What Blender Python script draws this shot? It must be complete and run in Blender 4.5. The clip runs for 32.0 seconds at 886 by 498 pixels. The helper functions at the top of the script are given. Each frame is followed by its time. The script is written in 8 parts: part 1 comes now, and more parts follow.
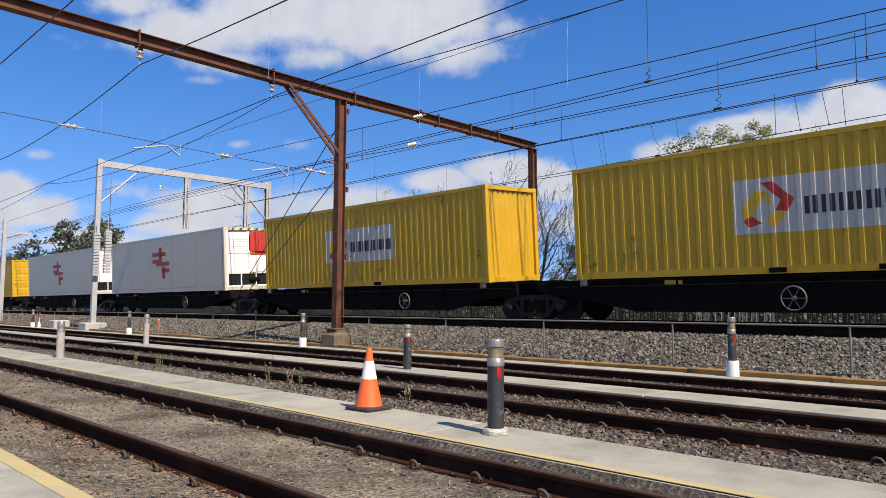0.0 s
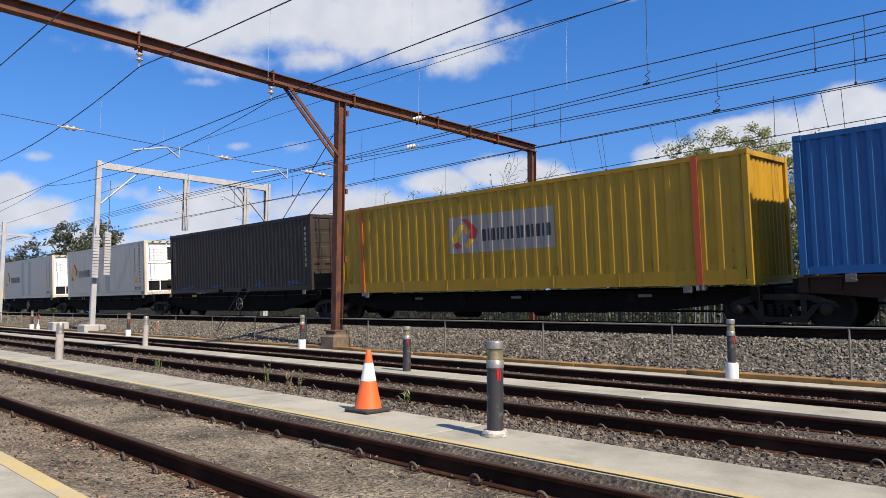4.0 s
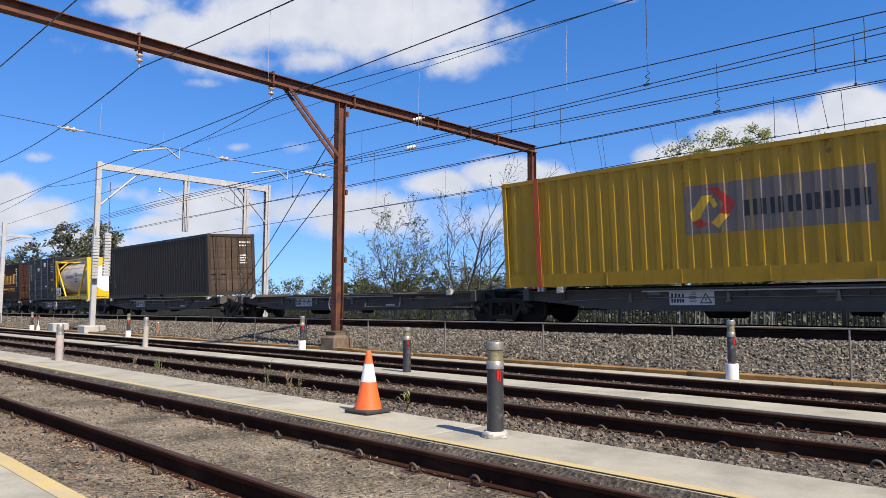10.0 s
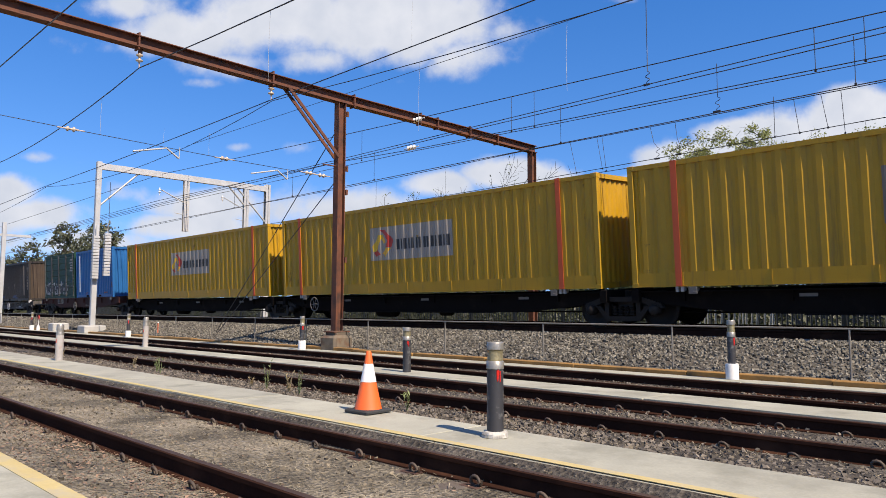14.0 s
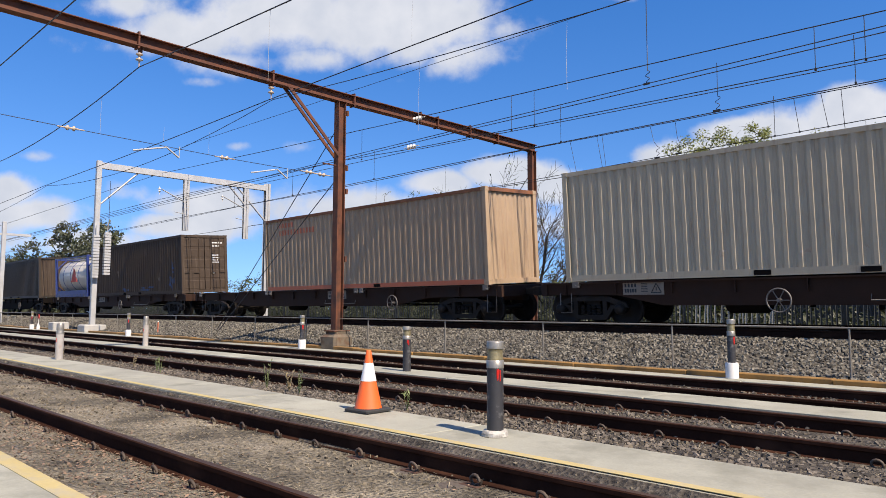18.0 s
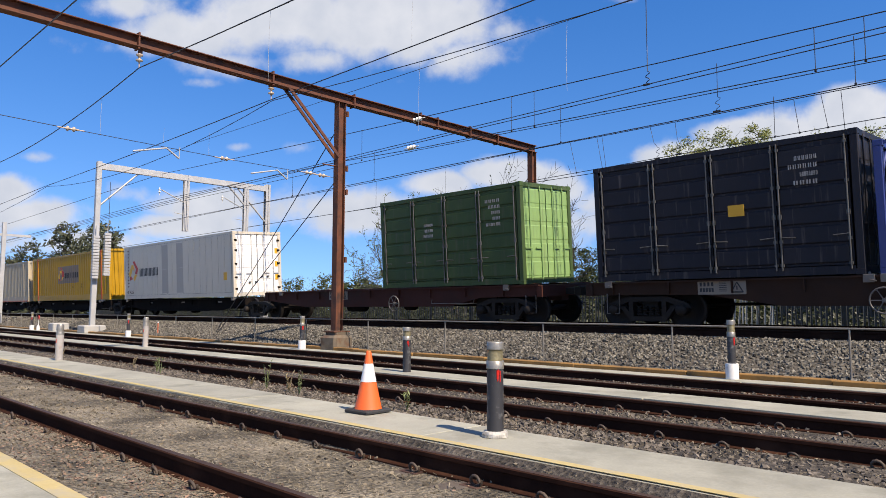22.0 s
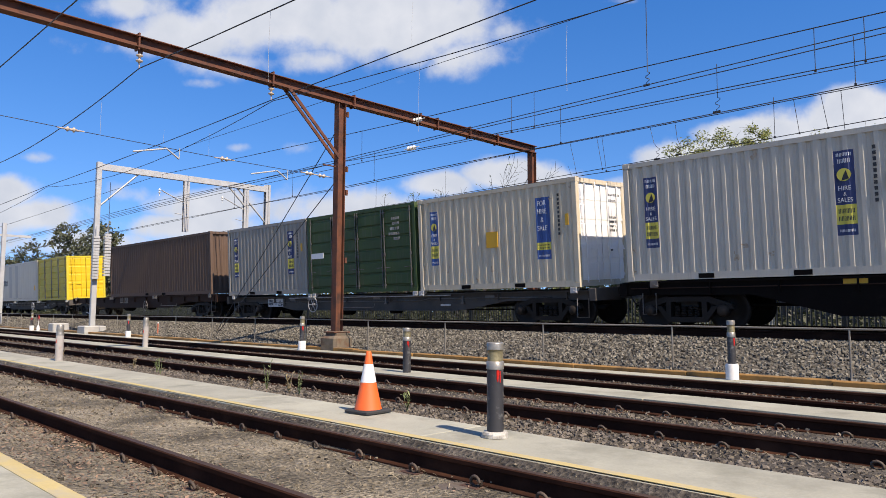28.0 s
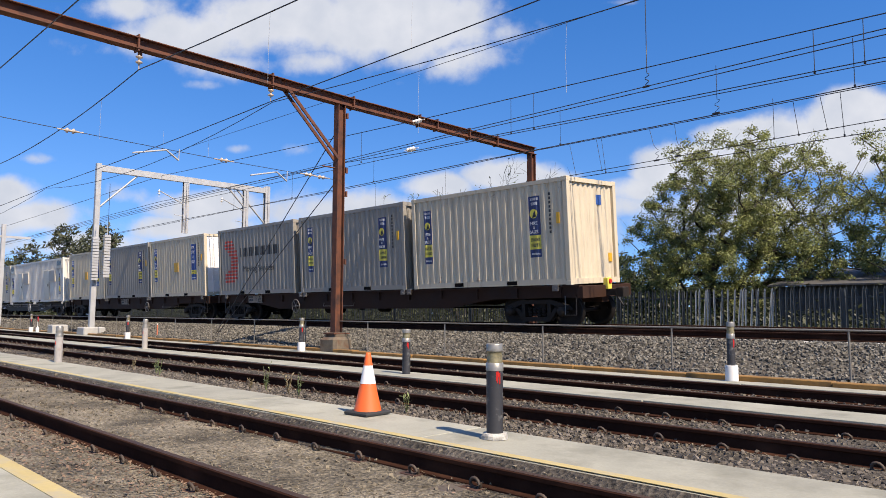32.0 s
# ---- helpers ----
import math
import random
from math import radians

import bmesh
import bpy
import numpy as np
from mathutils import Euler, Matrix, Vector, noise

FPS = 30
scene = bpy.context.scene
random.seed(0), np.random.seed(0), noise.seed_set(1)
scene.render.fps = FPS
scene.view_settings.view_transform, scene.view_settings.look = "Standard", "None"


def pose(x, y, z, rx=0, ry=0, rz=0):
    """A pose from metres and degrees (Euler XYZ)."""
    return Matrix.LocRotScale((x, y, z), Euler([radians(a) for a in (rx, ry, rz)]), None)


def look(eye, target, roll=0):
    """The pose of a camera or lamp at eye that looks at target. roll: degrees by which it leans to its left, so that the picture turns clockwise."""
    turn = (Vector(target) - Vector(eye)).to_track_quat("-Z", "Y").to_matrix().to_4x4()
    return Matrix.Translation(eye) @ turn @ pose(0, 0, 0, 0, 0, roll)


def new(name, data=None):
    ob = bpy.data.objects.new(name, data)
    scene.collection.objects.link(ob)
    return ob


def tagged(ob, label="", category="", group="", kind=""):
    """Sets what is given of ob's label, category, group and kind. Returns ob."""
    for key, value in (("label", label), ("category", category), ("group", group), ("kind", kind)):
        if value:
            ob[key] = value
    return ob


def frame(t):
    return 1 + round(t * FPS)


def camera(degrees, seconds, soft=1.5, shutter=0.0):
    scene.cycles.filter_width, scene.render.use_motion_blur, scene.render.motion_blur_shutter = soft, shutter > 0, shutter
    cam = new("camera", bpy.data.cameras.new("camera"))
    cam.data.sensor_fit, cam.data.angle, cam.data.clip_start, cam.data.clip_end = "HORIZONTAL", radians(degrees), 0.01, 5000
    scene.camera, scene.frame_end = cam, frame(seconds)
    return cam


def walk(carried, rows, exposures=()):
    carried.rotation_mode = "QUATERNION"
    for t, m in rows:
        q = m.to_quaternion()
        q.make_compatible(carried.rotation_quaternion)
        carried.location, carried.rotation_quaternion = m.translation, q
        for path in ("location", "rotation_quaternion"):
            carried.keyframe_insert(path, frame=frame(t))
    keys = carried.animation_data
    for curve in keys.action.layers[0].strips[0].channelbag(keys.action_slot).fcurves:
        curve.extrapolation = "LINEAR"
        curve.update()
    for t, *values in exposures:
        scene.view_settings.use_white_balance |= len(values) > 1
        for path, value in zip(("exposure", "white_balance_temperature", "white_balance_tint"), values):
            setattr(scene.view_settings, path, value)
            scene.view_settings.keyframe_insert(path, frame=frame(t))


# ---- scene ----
# ---- camera ----
CAM_H = 1.133
YAW, PITCH, ROLL = -0.7841, 0.0889, 0.0035


def aim(t, dpitch, dyaw=0.0):
    """A row of the tripod camera: small drifts of tilt and pan, in radians."""
    yaw, p = YAW + dyaw, PITCH + dpitch
    w = Vector((math.sin(yaw) * math.cos(p), math.cos(yaw) * math.cos(p), math.sin(p)))
    r0 = Vector((math.cos(yaw), -math.sin(yaw), 0))
    u0 = r0.cross(w)
    r = math.cos(ROLL) * r0 + math.sin(ROLL) * u0
    u = -math.sin(ROLL) * r0 + math.cos(ROLL) * u0
    m = Matrix((r, u, -w)).transposed().to_4x4()
    return t, Matrix.Translation((0, 0, CAM_H)) @ m


cam = camera(63.88, 32.0, soft=.8)
DRIFT = ((0, -8.0, 1.0), (1, -6.5, 1.0), (2, -6.0, .5), (3, -5.3, .3), (3.5, -5.0, .0), (5.5, -3.0, 0), (6.5, -2.0, 0),
         (9, -2.1, 0), (10, -3.0, 0), (14, -3.0, 0), (16.5, -4.6, 0), (18.5, -4.5, 0), (20, -3.6, 0), (22.5, -3.0, 0),
         (24, -2.0, 0), (27.5, -2.4, 0), (30, -2.0, 0), (31, -.5, -.3), (32, 0, -.8))
walk(cam, [aim(t, a / 1257.5, -b / 1257.5) for t, a, b in DRIFT], exposures=((0, .46, 7750, 14), (3.5, .52, 7750, 14), (6, .62, 7750, 14), (14, .62, 7750, 14), (17, .61, 7750, 14), (20, .56, 7750, 14), (32, .58, 7750, 14)))

# ---- light ----
SUN_EL, SUN_AZ = 48.5, -6.5      # degrees; azimuth from +x towards +y
sun = new("sun", bpy.data.lights.new("sun", "SUN"))
sun.data.energy, sun.data.angle, sun.data.color = 5.0, radians(.53), (1.0, .96, .9)
_s = Vector((math.cos(radians(SUN_EL)) * math.cos(radians(SUN_AZ)), math.cos(radians(SUN_EL)) * math.sin(radians(SUN_AZ)), math.sin(radians(SUN_EL))))
sun.matrix_world = look(_s * 100, (0, 0, 0))
scene.view_settings.exposure = 0.0


def build_world():
    wd = bpy.data.worlds.new("sky")
    scene.world = wd
    wd.use_nodes = True
    nt = wd.node_tree
    nt.nodes.clear()
    N, LK = nt.nodes.new, nt.links.new

    def math_(op, a, b=None, c=None, clamp=False):
        n = N("ShaderNodeMath")
        n.operation, n.use_clamp = op, clamp
        for i, s in enumerate((a, b, c)):
            if s is None:
                continue
            if isinstance(s, (int, float)):
                n.inputs[i].default_value = s
            else:
                LK(s, n.inputs[i])
        return n.outputs[0]

    def dot(v, k):
        n = N("ShaderNodeVectorMath")
        n.operation = "DOT_PRODUCT"
        LK(v, n.inputs[0])
        n.inputs[1].default_value = k
        return n.outputs["Value"]

    sky = N("ShaderNodeTexSky")
    sky.sky_type, sky.sun_disc = "NISHITA", False
    sky.sun_elevation, sky.sun_rotation = radians(SUN_EL), radians(90 - SUN_AZ)
    sky.air_density, sky.dust_density, sky.ozone_density, sky.altitude = 1.0, .1, 2.0, 50
    tc = N("ShaderNodeTexCoord")
    d = tc.outputs["Generated"]
    # tangent-plane coordinates about the direction north-west of the yard
    cw = (-.7034, .7053, .0888)
    cr = (.7082, .7060, .0035)
    cu = (.0603, -.0654, .9960)
    z = math_("MAXIMUM", dot(d, cw), .02)
    u = math_("DIVIDE", dot(d, cr), z)
    v = math_("DIVIDE", dot(d, cu), z)
    comb = N("ShaderNodeCombineXYZ")
    LK(u, comb.inputs[0])
    LK(v, comb.inputs[1])
    fb = N("ShaderNodeTexNoise")
    LK(comb.outputs[0], fb.inputs["Vector"])
    fb.inputs["Scale"].default_value, fb.inputs["Detail"].default_value, fb.inputs["Roughness"].default_value = 7.5, 9, .6
    mp = N("ShaderNodeMapping")
    mp.inputs["Location"].default_value = (3.1, 1.7, 0)
    LK(comb.outputs[0], mp.inputs["Vector"])
    fb2 = N("ShaderNodeTexNoise")
    LK(mp.outputs[0], fb2.inputs["Vector"])
    fb2.inputs["Scale"].default_value, fb2.inputs["Detail"].default_value = 22, 6

    total = None
    # (u, v, half width, half height, strength) of the cloud banks
    for bu, bv, su, sv, k in CLOUDS:
        a = math_("MULTIPLY", math_("SUBTRACT", u, bu), 1 / su)
        b = math_("MULTIPLY", math_("SUBTRACT", v, bv), 1 / sv)
        r2 = math_("ADD", math_("MULTIPLY", a, a), math_("MULTIPLY", b, b))
        g = math_("MULTIPLY", math_("POWER", 2.718, math_("MULTIPLY", r2, -1.0)), k)
        total = g if total is None else math_("MAXIMUM", total, g)
    front = math_("GREATER_THAN", dot(d, cw), .25)
    # elsewhere: unseen scattered cumulus, added to whiten the fill light
    zz = math_("MAXIMUM", dot(d, (0, 0, 1)), .03)
    cz = N("ShaderNodeCombineXYZ")
    LK(math_("DIVIDE", dot(d, (1, 0, 0)), zz), cz.inputs[0])
    LK(math_("DIVIDE", dot(d, (0, 1, 0)), zz), cz.inputs[1])
    fb3 = N("ShaderNodeTexNoise")
    LK(cz.outputs[0], fb3.inputs["Vector"])
    fb3.inputs["Scale"].default_value, fb3.inputs["Detail"].default_value = .8, 7
    mr = N("ShaderNodeMapRange")
    LK(fb3.outputs["Fac"], mr.inputs["Value"])
    mr.inputs["From Min"].default_value, mr.inputs["From Max"].default_value = .50, .66
    away = math_("MULTIPLY", mr.outputs[0], math_("SUBTRACT", 1.0, front))
    edge = math_("ADD", total, math_("MULTIPLY", math_("SUBTRACT", fb.outputs["Fac"], .5), 1.5))
    edge = math_("ADD", edge, math_("MULTIPLY", math_("SUBTRACT", fb2.outputs["Fac"], .5), .5))
    mr2 = N("ShaderNodeMapRange")
    mr2.interpolation_type = "SMOOTHSTEP"
    LK(edge, mr2.inputs["Value"])
    mr2.inputs["From Min"].default_value, mr2.inputs["From Max"].default_value = .42, .95
    here = math_("MULTIPLY", mr2.outputs[0], math_("MULTIPLY", front, math_("MINIMUM", math_("MULTIPLY", total, 4.0), 1.0)))
    cover = math_("MAXIMUM", here, away, clamp=True)
    shade = N("ShaderNodeMapRange")
    LK(math_("ADD", fb2.outputs["Fac"], math_("MULTIPLY", fb.outputs["Fac"], .6)), shade.inputs["Value"])
    shade.inputs["From Min"].default_value, shade.inputs["From Max"].default_value = .55, 1.0
    shade.inputs["To Min"].default_value, shade.inputs["To Max"].default_value = 1.0, .62
    ccol = N("ShaderNodeMix")
    ccol.data_type = "RGBA"
    ccol.inputs["A"].default_value = (CLOUD_GLOW * .47, CLOUD_GLOW * .63, CLOUD_GLOW * .92, 1)
    ccol.inputs["B"].default_value = (CLOUD_GLOW * .86, CLOUD_GLOW, CLOUD_GLOW * 1.24, 1)
    LK(shade.outputs[0], ccol.inputs["Factor"])
    mix = N("ShaderNodeMix")
    mix.data_type = "RGBA"
    LK(cover, mix.inputs["Factor"])
    hs = N("ShaderNodeHueSaturation")
    hs.inputs["Hue"].default_value, hs.inputs["Saturation"].default_value, hs.inputs["Value"].default_value = .513, 1.42, 3.3
    # the haze stays low: look up the clear sky a little above the true direction
    sep = N("ShaderNodeSeparateXYZ")
    LK(d, sep.inputs[0])
    lift = N("ShaderNodeCombineXYZ")
    LK(sep.outputs[0], lift.inputs[0])
    LK(sep.outputs[1], lift.inputs[1])
    LK(math_("MULTIPLY_ADD", math_("MAXIMUM", sep.outputs[2], 0.0), .8, .15), lift.inputs[2])
    LK(lift.outputs[0], sky.inputs["Vector"])
    LK(sky.outputs[0], hs.inputs["Color"])
    LK(hs.outputs[0], mix.inputs["A"])
    LK(ccol.outputs["Result"], mix.inputs["B"])
    bg = N("ShaderNodeBackground")
    LK(mix.outputs["Result"], bg.inputs["Color"])
    bg.inputs["Strength"].default_value = SKY_STRENGTH
    out = N("ShaderNodeOutputWorld")
    LK(bg.outputs[0], out.inputs["Surface"])


def cl(px, py, wx, wy, k):
    return (px - 784) / 1257.5, (441 - py) / 1257.5, wx / 1257.5, wy / 1257.5, k * 1.14


SKY_STRENGTH, CLOUD_GLOW = .0455, 11.8
CLOUDS_HIGH = [cl(230, 15, 130, 45, .8), cl(330, 60, 190, 60, .9), cl(480, 40, 210, 80, 1.0), cl(720, 45, 220, 90, 1.1), cl(820, 100, 110, 55, .85), cl(420, 115, 170, 35, .6), cl(880, 60, 70, 40, .7),
          cl(560, 110, 130, 40, .7), cl(200, 85, 120, 35, .5)]
CLOUDS_LOW = [cl(775, 330, 85, 32, 1.0), cl(900, 312, 105, 38, 1.05), cl(985, 335, 90, 50, .95), cl(1130, 335, 90, 34, 1.0), cl(1090, 360, 150, 40, .8), cl(1335, 243, 125, 40, 1.25),
           cl(1530, 190, 100, 40, 1.2), cl(1370, 268, 150, 46, 1.3), cl(1510, 240, 130, 70, 1.5), cl(1180, 315, 90, 34, 1.1)]
CLOUDS_WIDE = [cl(1490, 245, 170, 65, 1.25), cl(1235, 285, 120, 40, 1.25), cl(10, 345, 70, 42, 1.0), cl(60, 385, 120, 42, .95), cl(360, 365, 140, 45, .95), cl(240, 350, 80, 30, .6),
          cl(330, 405, 180, 40, .85), cl(150, 435, 220, 36, .85), cl(415, 265, 50, 14, .55), cl(350, 150, 60, 13, .45), cl(65, 282, 60, 14, .5), cl(140, 290, 24, 12, .4), cl(620, 205, 50, 16, .45),
          cl(640, 380, 260, 60, .8), cl(900, 400, 320, 60, .75), cl(1300, 380, 300, 80, .8), cl(1100, 5, 70, 12, .55), cl(530, 265, 70, 22, .5), cl(710, 145, 40, 16, .5)]
CLOUDS = CLOUDS_HIGH + CLOUDS_LOW + CLOUDS_WIDE
build_world()

# ---- materials ----
MATS = {}


def mat(name, col, rough=.6, metal=0.0, var=.18, scale=1.5, fine=40.0, bump=.15, dirt=None, dirt_amt=0.0, streak=False, dirt_scale=1.2,
        rnd=0.0, spec=.5, coat=0.0, bump_d=.01):
    """Procedural surface: two scales of tone, fine relief, and dirt or rust in patches or vertical streaks."""
    if name in MATS:
        return MATS[name]
    m = bpy.data.materials.new(name)
    m.use_nodes = True
    nt = m.node_tree
    N, LK = nt.nodes.new, nt.links.new
    b = nt.nodes["Principled BSDF"]
    tc = N("ShaderNodeTexCoord")

    def noise_(sc, det, vec, r=.6):
        n = N("ShaderNodeTexNoise")
        n.inputs["Scale"].default_value, n.inputs["Detail"].default_value, n.inputs["Roughness"].default_value = sc, det, r
        LK(vec, n.inputs["Vector"])
        return n.outputs["Fac"]

    oi = N("ShaderNodeObjectInfo")
    add = N("ShaderNodeVectorMath")
    add.operation = "MULTIPLY_ADD"
    LK(tc.outputs["Object"], add.inputs[0])
    add.inputs[1].default_value = (1, 1, 1)
    mul = N("ShaderNodeVectorMath")
    mul.operation = "SCALE"
    mul.inputs[0].default_value = (13.7, 7.1, 3.3)
    LK(oi.outputs["Random"], mul.inputs["Scale"])
    LK(mul.outputs[0], add.inputs[2])
    vec = add.outputs[0]
    big = noise_(scale, 5, vec)
    fin = noise_(fine, 4, vec)
    sm = N("ShaderNodeMath")
    sm.operation = "MULTIPLY_ADD"
    LK(fin, sm.inputs[0])
    sm.inputs[1].default_value = .5
    LK(big, sm.inputs[2])
    mr = N("ShaderNodeMapRange")
    LK(sm.outputs[0], mr.inputs["Value"])
    mr.inputs["From Min"].default_value, mr.inputs["From Max"].default_value = .45, 1.05
    mr.inputs["To Min"].default_value, mr.inputs["To Max"].default_value = 1 - var, 1 + var
    tone = mr.outputs[0]
    if rnd:
        rr = N("ShaderNodeMapRange")
        LK(oi.outputs["Random"], rr.inputs["Value"])
        rr.inputs["To Min"].default_value, rr.inputs["To Max"].default_value = 1 - rnd, 1 + rnd
        m2 = N("ShaderNodeMath")
        m2.operation = "MULTIPLY"
        LK(tone, m2.inputs[0])
        LK(rr.outputs[0], m2.inputs[1])
        tone = m2.outputs[0]
    vm = N("ShaderNodeVectorMath")
    vm.operation = "SCALE"
    vm.inputs[0].default_value = col
    LK(tone, vm.inputs["Scale"])
    colour = vm.outputs[0]
    if dirt:
        mp = N("ShaderNodeMapping")
        mp.inputs["Scale"].default_value = (7, 7, .45) if streak else (1, 1, 1)
        LK(vec, mp.inputs["Vector"])
        dn = noise_(dirt_scale, 6, mp.outputs[0], .65)
        r2 = N("ShaderNodeMapRange")
        LK(dn, r2.inputs["Value"])
        r2.inputs["From Min"].default_value = .62 - .3 * dirt_amt
        r2.inputs["From Max"].default_value = .8 - .2 * dirt_amt
        r2.inputs["To Max"].default_value = min(1, .5 + dirt_amt)
        mx = N("ShaderNodeMix")
        mx.data_type = "RGBA"
        LK(r2.outputs[0], mx.inputs["Factor"])
        LK(colour, mx.inputs["A"])
        mx.inputs["B"].default_value = (*dirt, 1)
        colour = mx.outputs["Result"]
    LK(colour, b.inputs["Base Color"])
    rg = N("ShaderNodeMapRange")
    LK(sm.outputs[0], rg.inputs["Value"])
    rg.inputs["From Min"].default_value, rg.inputs["From Max"].default_value = .4, 1.1
    rg.inputs["To Min"].default_value, rg.inputs["To Max"].default_value = max(.04, rough - .12), min(1, rough + .12)
    LK(rg.outputs[0], b.inputs["Roughness"])
    b.inputs["Metallic"].default_value = metal
    b.inputs["Specular IOR Level"].default_value = spec
    if coat:
        b.inputs["Coat Weight"].default_value = coat
    if bump:
        bp = N("ShaderNodeBump")
        bp.inputs["Strength"].default_value, bp.inputs["Distance"].default_value = bump, bump_d
        LK(sm.outputs[0], bp.inputs["Height"])
        LK(bp.outputs[0], b.inputs["Normal"])
    MATS[name] = m
    return m


RUST = (.16, .055, .025)
GRIME = (.07, .055, .045)
M_YEL = mat("yellow_paint", (.54, .31, .018), .45, dirt=(.24, .13, .025), dirt_amt=.18, streak=True, var=.1, spec=.4)
M_YEL48 = mat("yellow_paint_worn", (.41, .222, .009), .5, dirt=(.20, .11, .022), dirt_amt=.25, streak=True, var=.12, spec=.4)
M_YELB = mat("yellow_tank_frame", (.68, .42, .015), .45, var=.08)
M_YELG = mat("yellow_olive_paint", (.55, .42, .03), .5, var=.12, dirt=RUST, dirt_amt=.1)
M_RED = mat("red_strap", (.55, .08, .02), .6, var=.15)
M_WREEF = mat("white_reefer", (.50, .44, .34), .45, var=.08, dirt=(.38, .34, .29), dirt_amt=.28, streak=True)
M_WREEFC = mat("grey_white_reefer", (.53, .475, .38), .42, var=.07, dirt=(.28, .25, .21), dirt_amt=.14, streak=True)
M_WHITE = mat("white_paint", (.67, .625, .54), .5, var=.08, dirt=(.38, .33, .27), dirt_amt=.22, streak=True)
M_GREYC = mat("pale_grey_container", (.49, .445, .36), .55, var=.1, dirt=(.30, .26, .21), dirt_amt=.24, streak=True)
M_GREYB = mat("blue_grey_container", (.27, .245, .205), .5, var=.08, dirt=(.22, .2, .18), dirt_amt=.12, streak=True)
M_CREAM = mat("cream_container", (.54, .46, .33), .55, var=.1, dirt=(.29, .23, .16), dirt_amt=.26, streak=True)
M_BEIGE = mat("beige_container", (.35, .245, .155), .6, var=.12, dirt=(.22, .13, .08), dirt_amt=.3, streak=True)
M_BEIG2 = mat("grey_beige_container", (.43, .355, .245), .6, var=.1, dirt=(.25, .17, .11), dirt_amt=.2, streak=True)
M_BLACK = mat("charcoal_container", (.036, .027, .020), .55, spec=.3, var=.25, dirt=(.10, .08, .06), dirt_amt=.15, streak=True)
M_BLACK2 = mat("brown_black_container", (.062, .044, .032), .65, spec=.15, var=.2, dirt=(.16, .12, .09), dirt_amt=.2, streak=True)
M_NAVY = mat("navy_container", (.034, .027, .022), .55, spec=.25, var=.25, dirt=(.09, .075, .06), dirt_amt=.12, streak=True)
M_NAVY2 = mat("navy_blue_container", (.014, .017, .036), .5, spec=.2, var=.15)
M_DKBL = mat("dark_blue_side_door", (.0145, .0145, .020), .55, spec=.25, var=.3, dirt=(.12, .1, .09), dirt_amt=.2, streak=True)
M_BROWN = mat("brown_container", (.036, .015, .010), .6, spec=.2, var=.18, dirt=(.05, .03, .025), dirt_amt=.2, streak=True)
M_BROWN2 = mat("taupe_brown_container", (.115, .075, .055), .65, spec=.2, var=.15, dirt=(.09, .06, .05), dirt_amt=.25, streak=True)
M_TERRA = mat("terracotta_container", (.34, .085, .045), .55, var=.12, dirt=(.2, .06, .04), dirt_amt=.15, streak=True)
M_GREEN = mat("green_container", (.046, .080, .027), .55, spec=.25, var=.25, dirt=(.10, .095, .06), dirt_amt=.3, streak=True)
# the same green lightened for ends: sunlight on them put into the colour
M_GREENSUN = mat("sunlit_green_end", (.20, .33, .115), .55, var=.15, dirt=(.14, .17, .08), dirt_amt=.3, streak=True)
M_GREEND = mat("dark_green_side_door", (.014, .052, .034), .55, spec=.2, var=.15, dirt=(.06, .05, .03), dirt_amt=.15, streak=True)
M_BLUE = mat("blue_container", (.008, .098, .265), .5, spec=.3, var=.16, dirt=(.02, .045, .12), dirt_amt=.25, streak=True)
M_TANKW = mat("white_tank_shell", (.54, .50, .42), .4, var=.1, dirt=(.33, .27, .2), dirt_amt=.38, streak=False, dirt_scale=.8)
M_TANKS = mat("steel_tank_shell", (.46, .41, .335), .45, metal=.15, var=.1, dirt=(.3, .24, .17), dirt_amt=.2)
M_BLFR = mat("dark_blue_frame", (.022, .04, .17), .45, var=.1)
M_DKFR = mat("dark_frame", (.022, .03, .055), .5, var=.15)
M_BLK = mat("black_steel", (.009, .007, .006), .8, var=.3, dirt=(.03, .021, .016), dirt_amt=.15, spec=.04)
M_WAGB = mat("brown_wagon_steel", (.038, .018, .011), .7, spec=.15, var=.3, dirt=(.03, .022, .02), dirt_amt=.3)
M_WAGR = mat("red_brown_wagon_steel", (.06, .02, .014), .7, spec=.15, var=.25, dirt=(.035, .025, .02), dirt_amt=.3)
M_WAGG = mat("grey_wagon_steel", (.085, .074, .064), .7, spec=.08, var=.2, dirt=(.05, .045, .04), dirt_amt=.25)
M_WHEEL = mat("wheel_steel", (.02, .017, .015), .55, spec=.15, metal=.3, var=.3)
M_LGREY = mat("light_grey_steel", (.40, .385, .36), .5, var=.12, dirt=(.2, .18, .15), dirt_amt=.2)
M_RAIL = mat("rusty_rail", (.034, .0155, .0105), .9, spec=.02, var=.35, dirt=(.075, .034, .021), dirt_amt=.3, fine=25)
M_RAILTOP = mat("worn_rail_head", (.055, .034, .025), .7, metal=.1, var=.3, spec=.2)
M_TIE = mat("rusty_tie_plate", (0.0638, 0.0306, 0.0204), .85, var=.3)
M_SLEEP = mat("old_timber_sleeper", (0.1064, 0.0836, 0.0646), .9, var=.3, fine=18)
M_TIMB = mat("brown_kerb_timber", (0.2465, 0.1275, 0.034), .85, var=.35, fine=14, dirt=(0.1105, 0.068, 0.0298), dirt_amt=.5, dirt_scale=2)
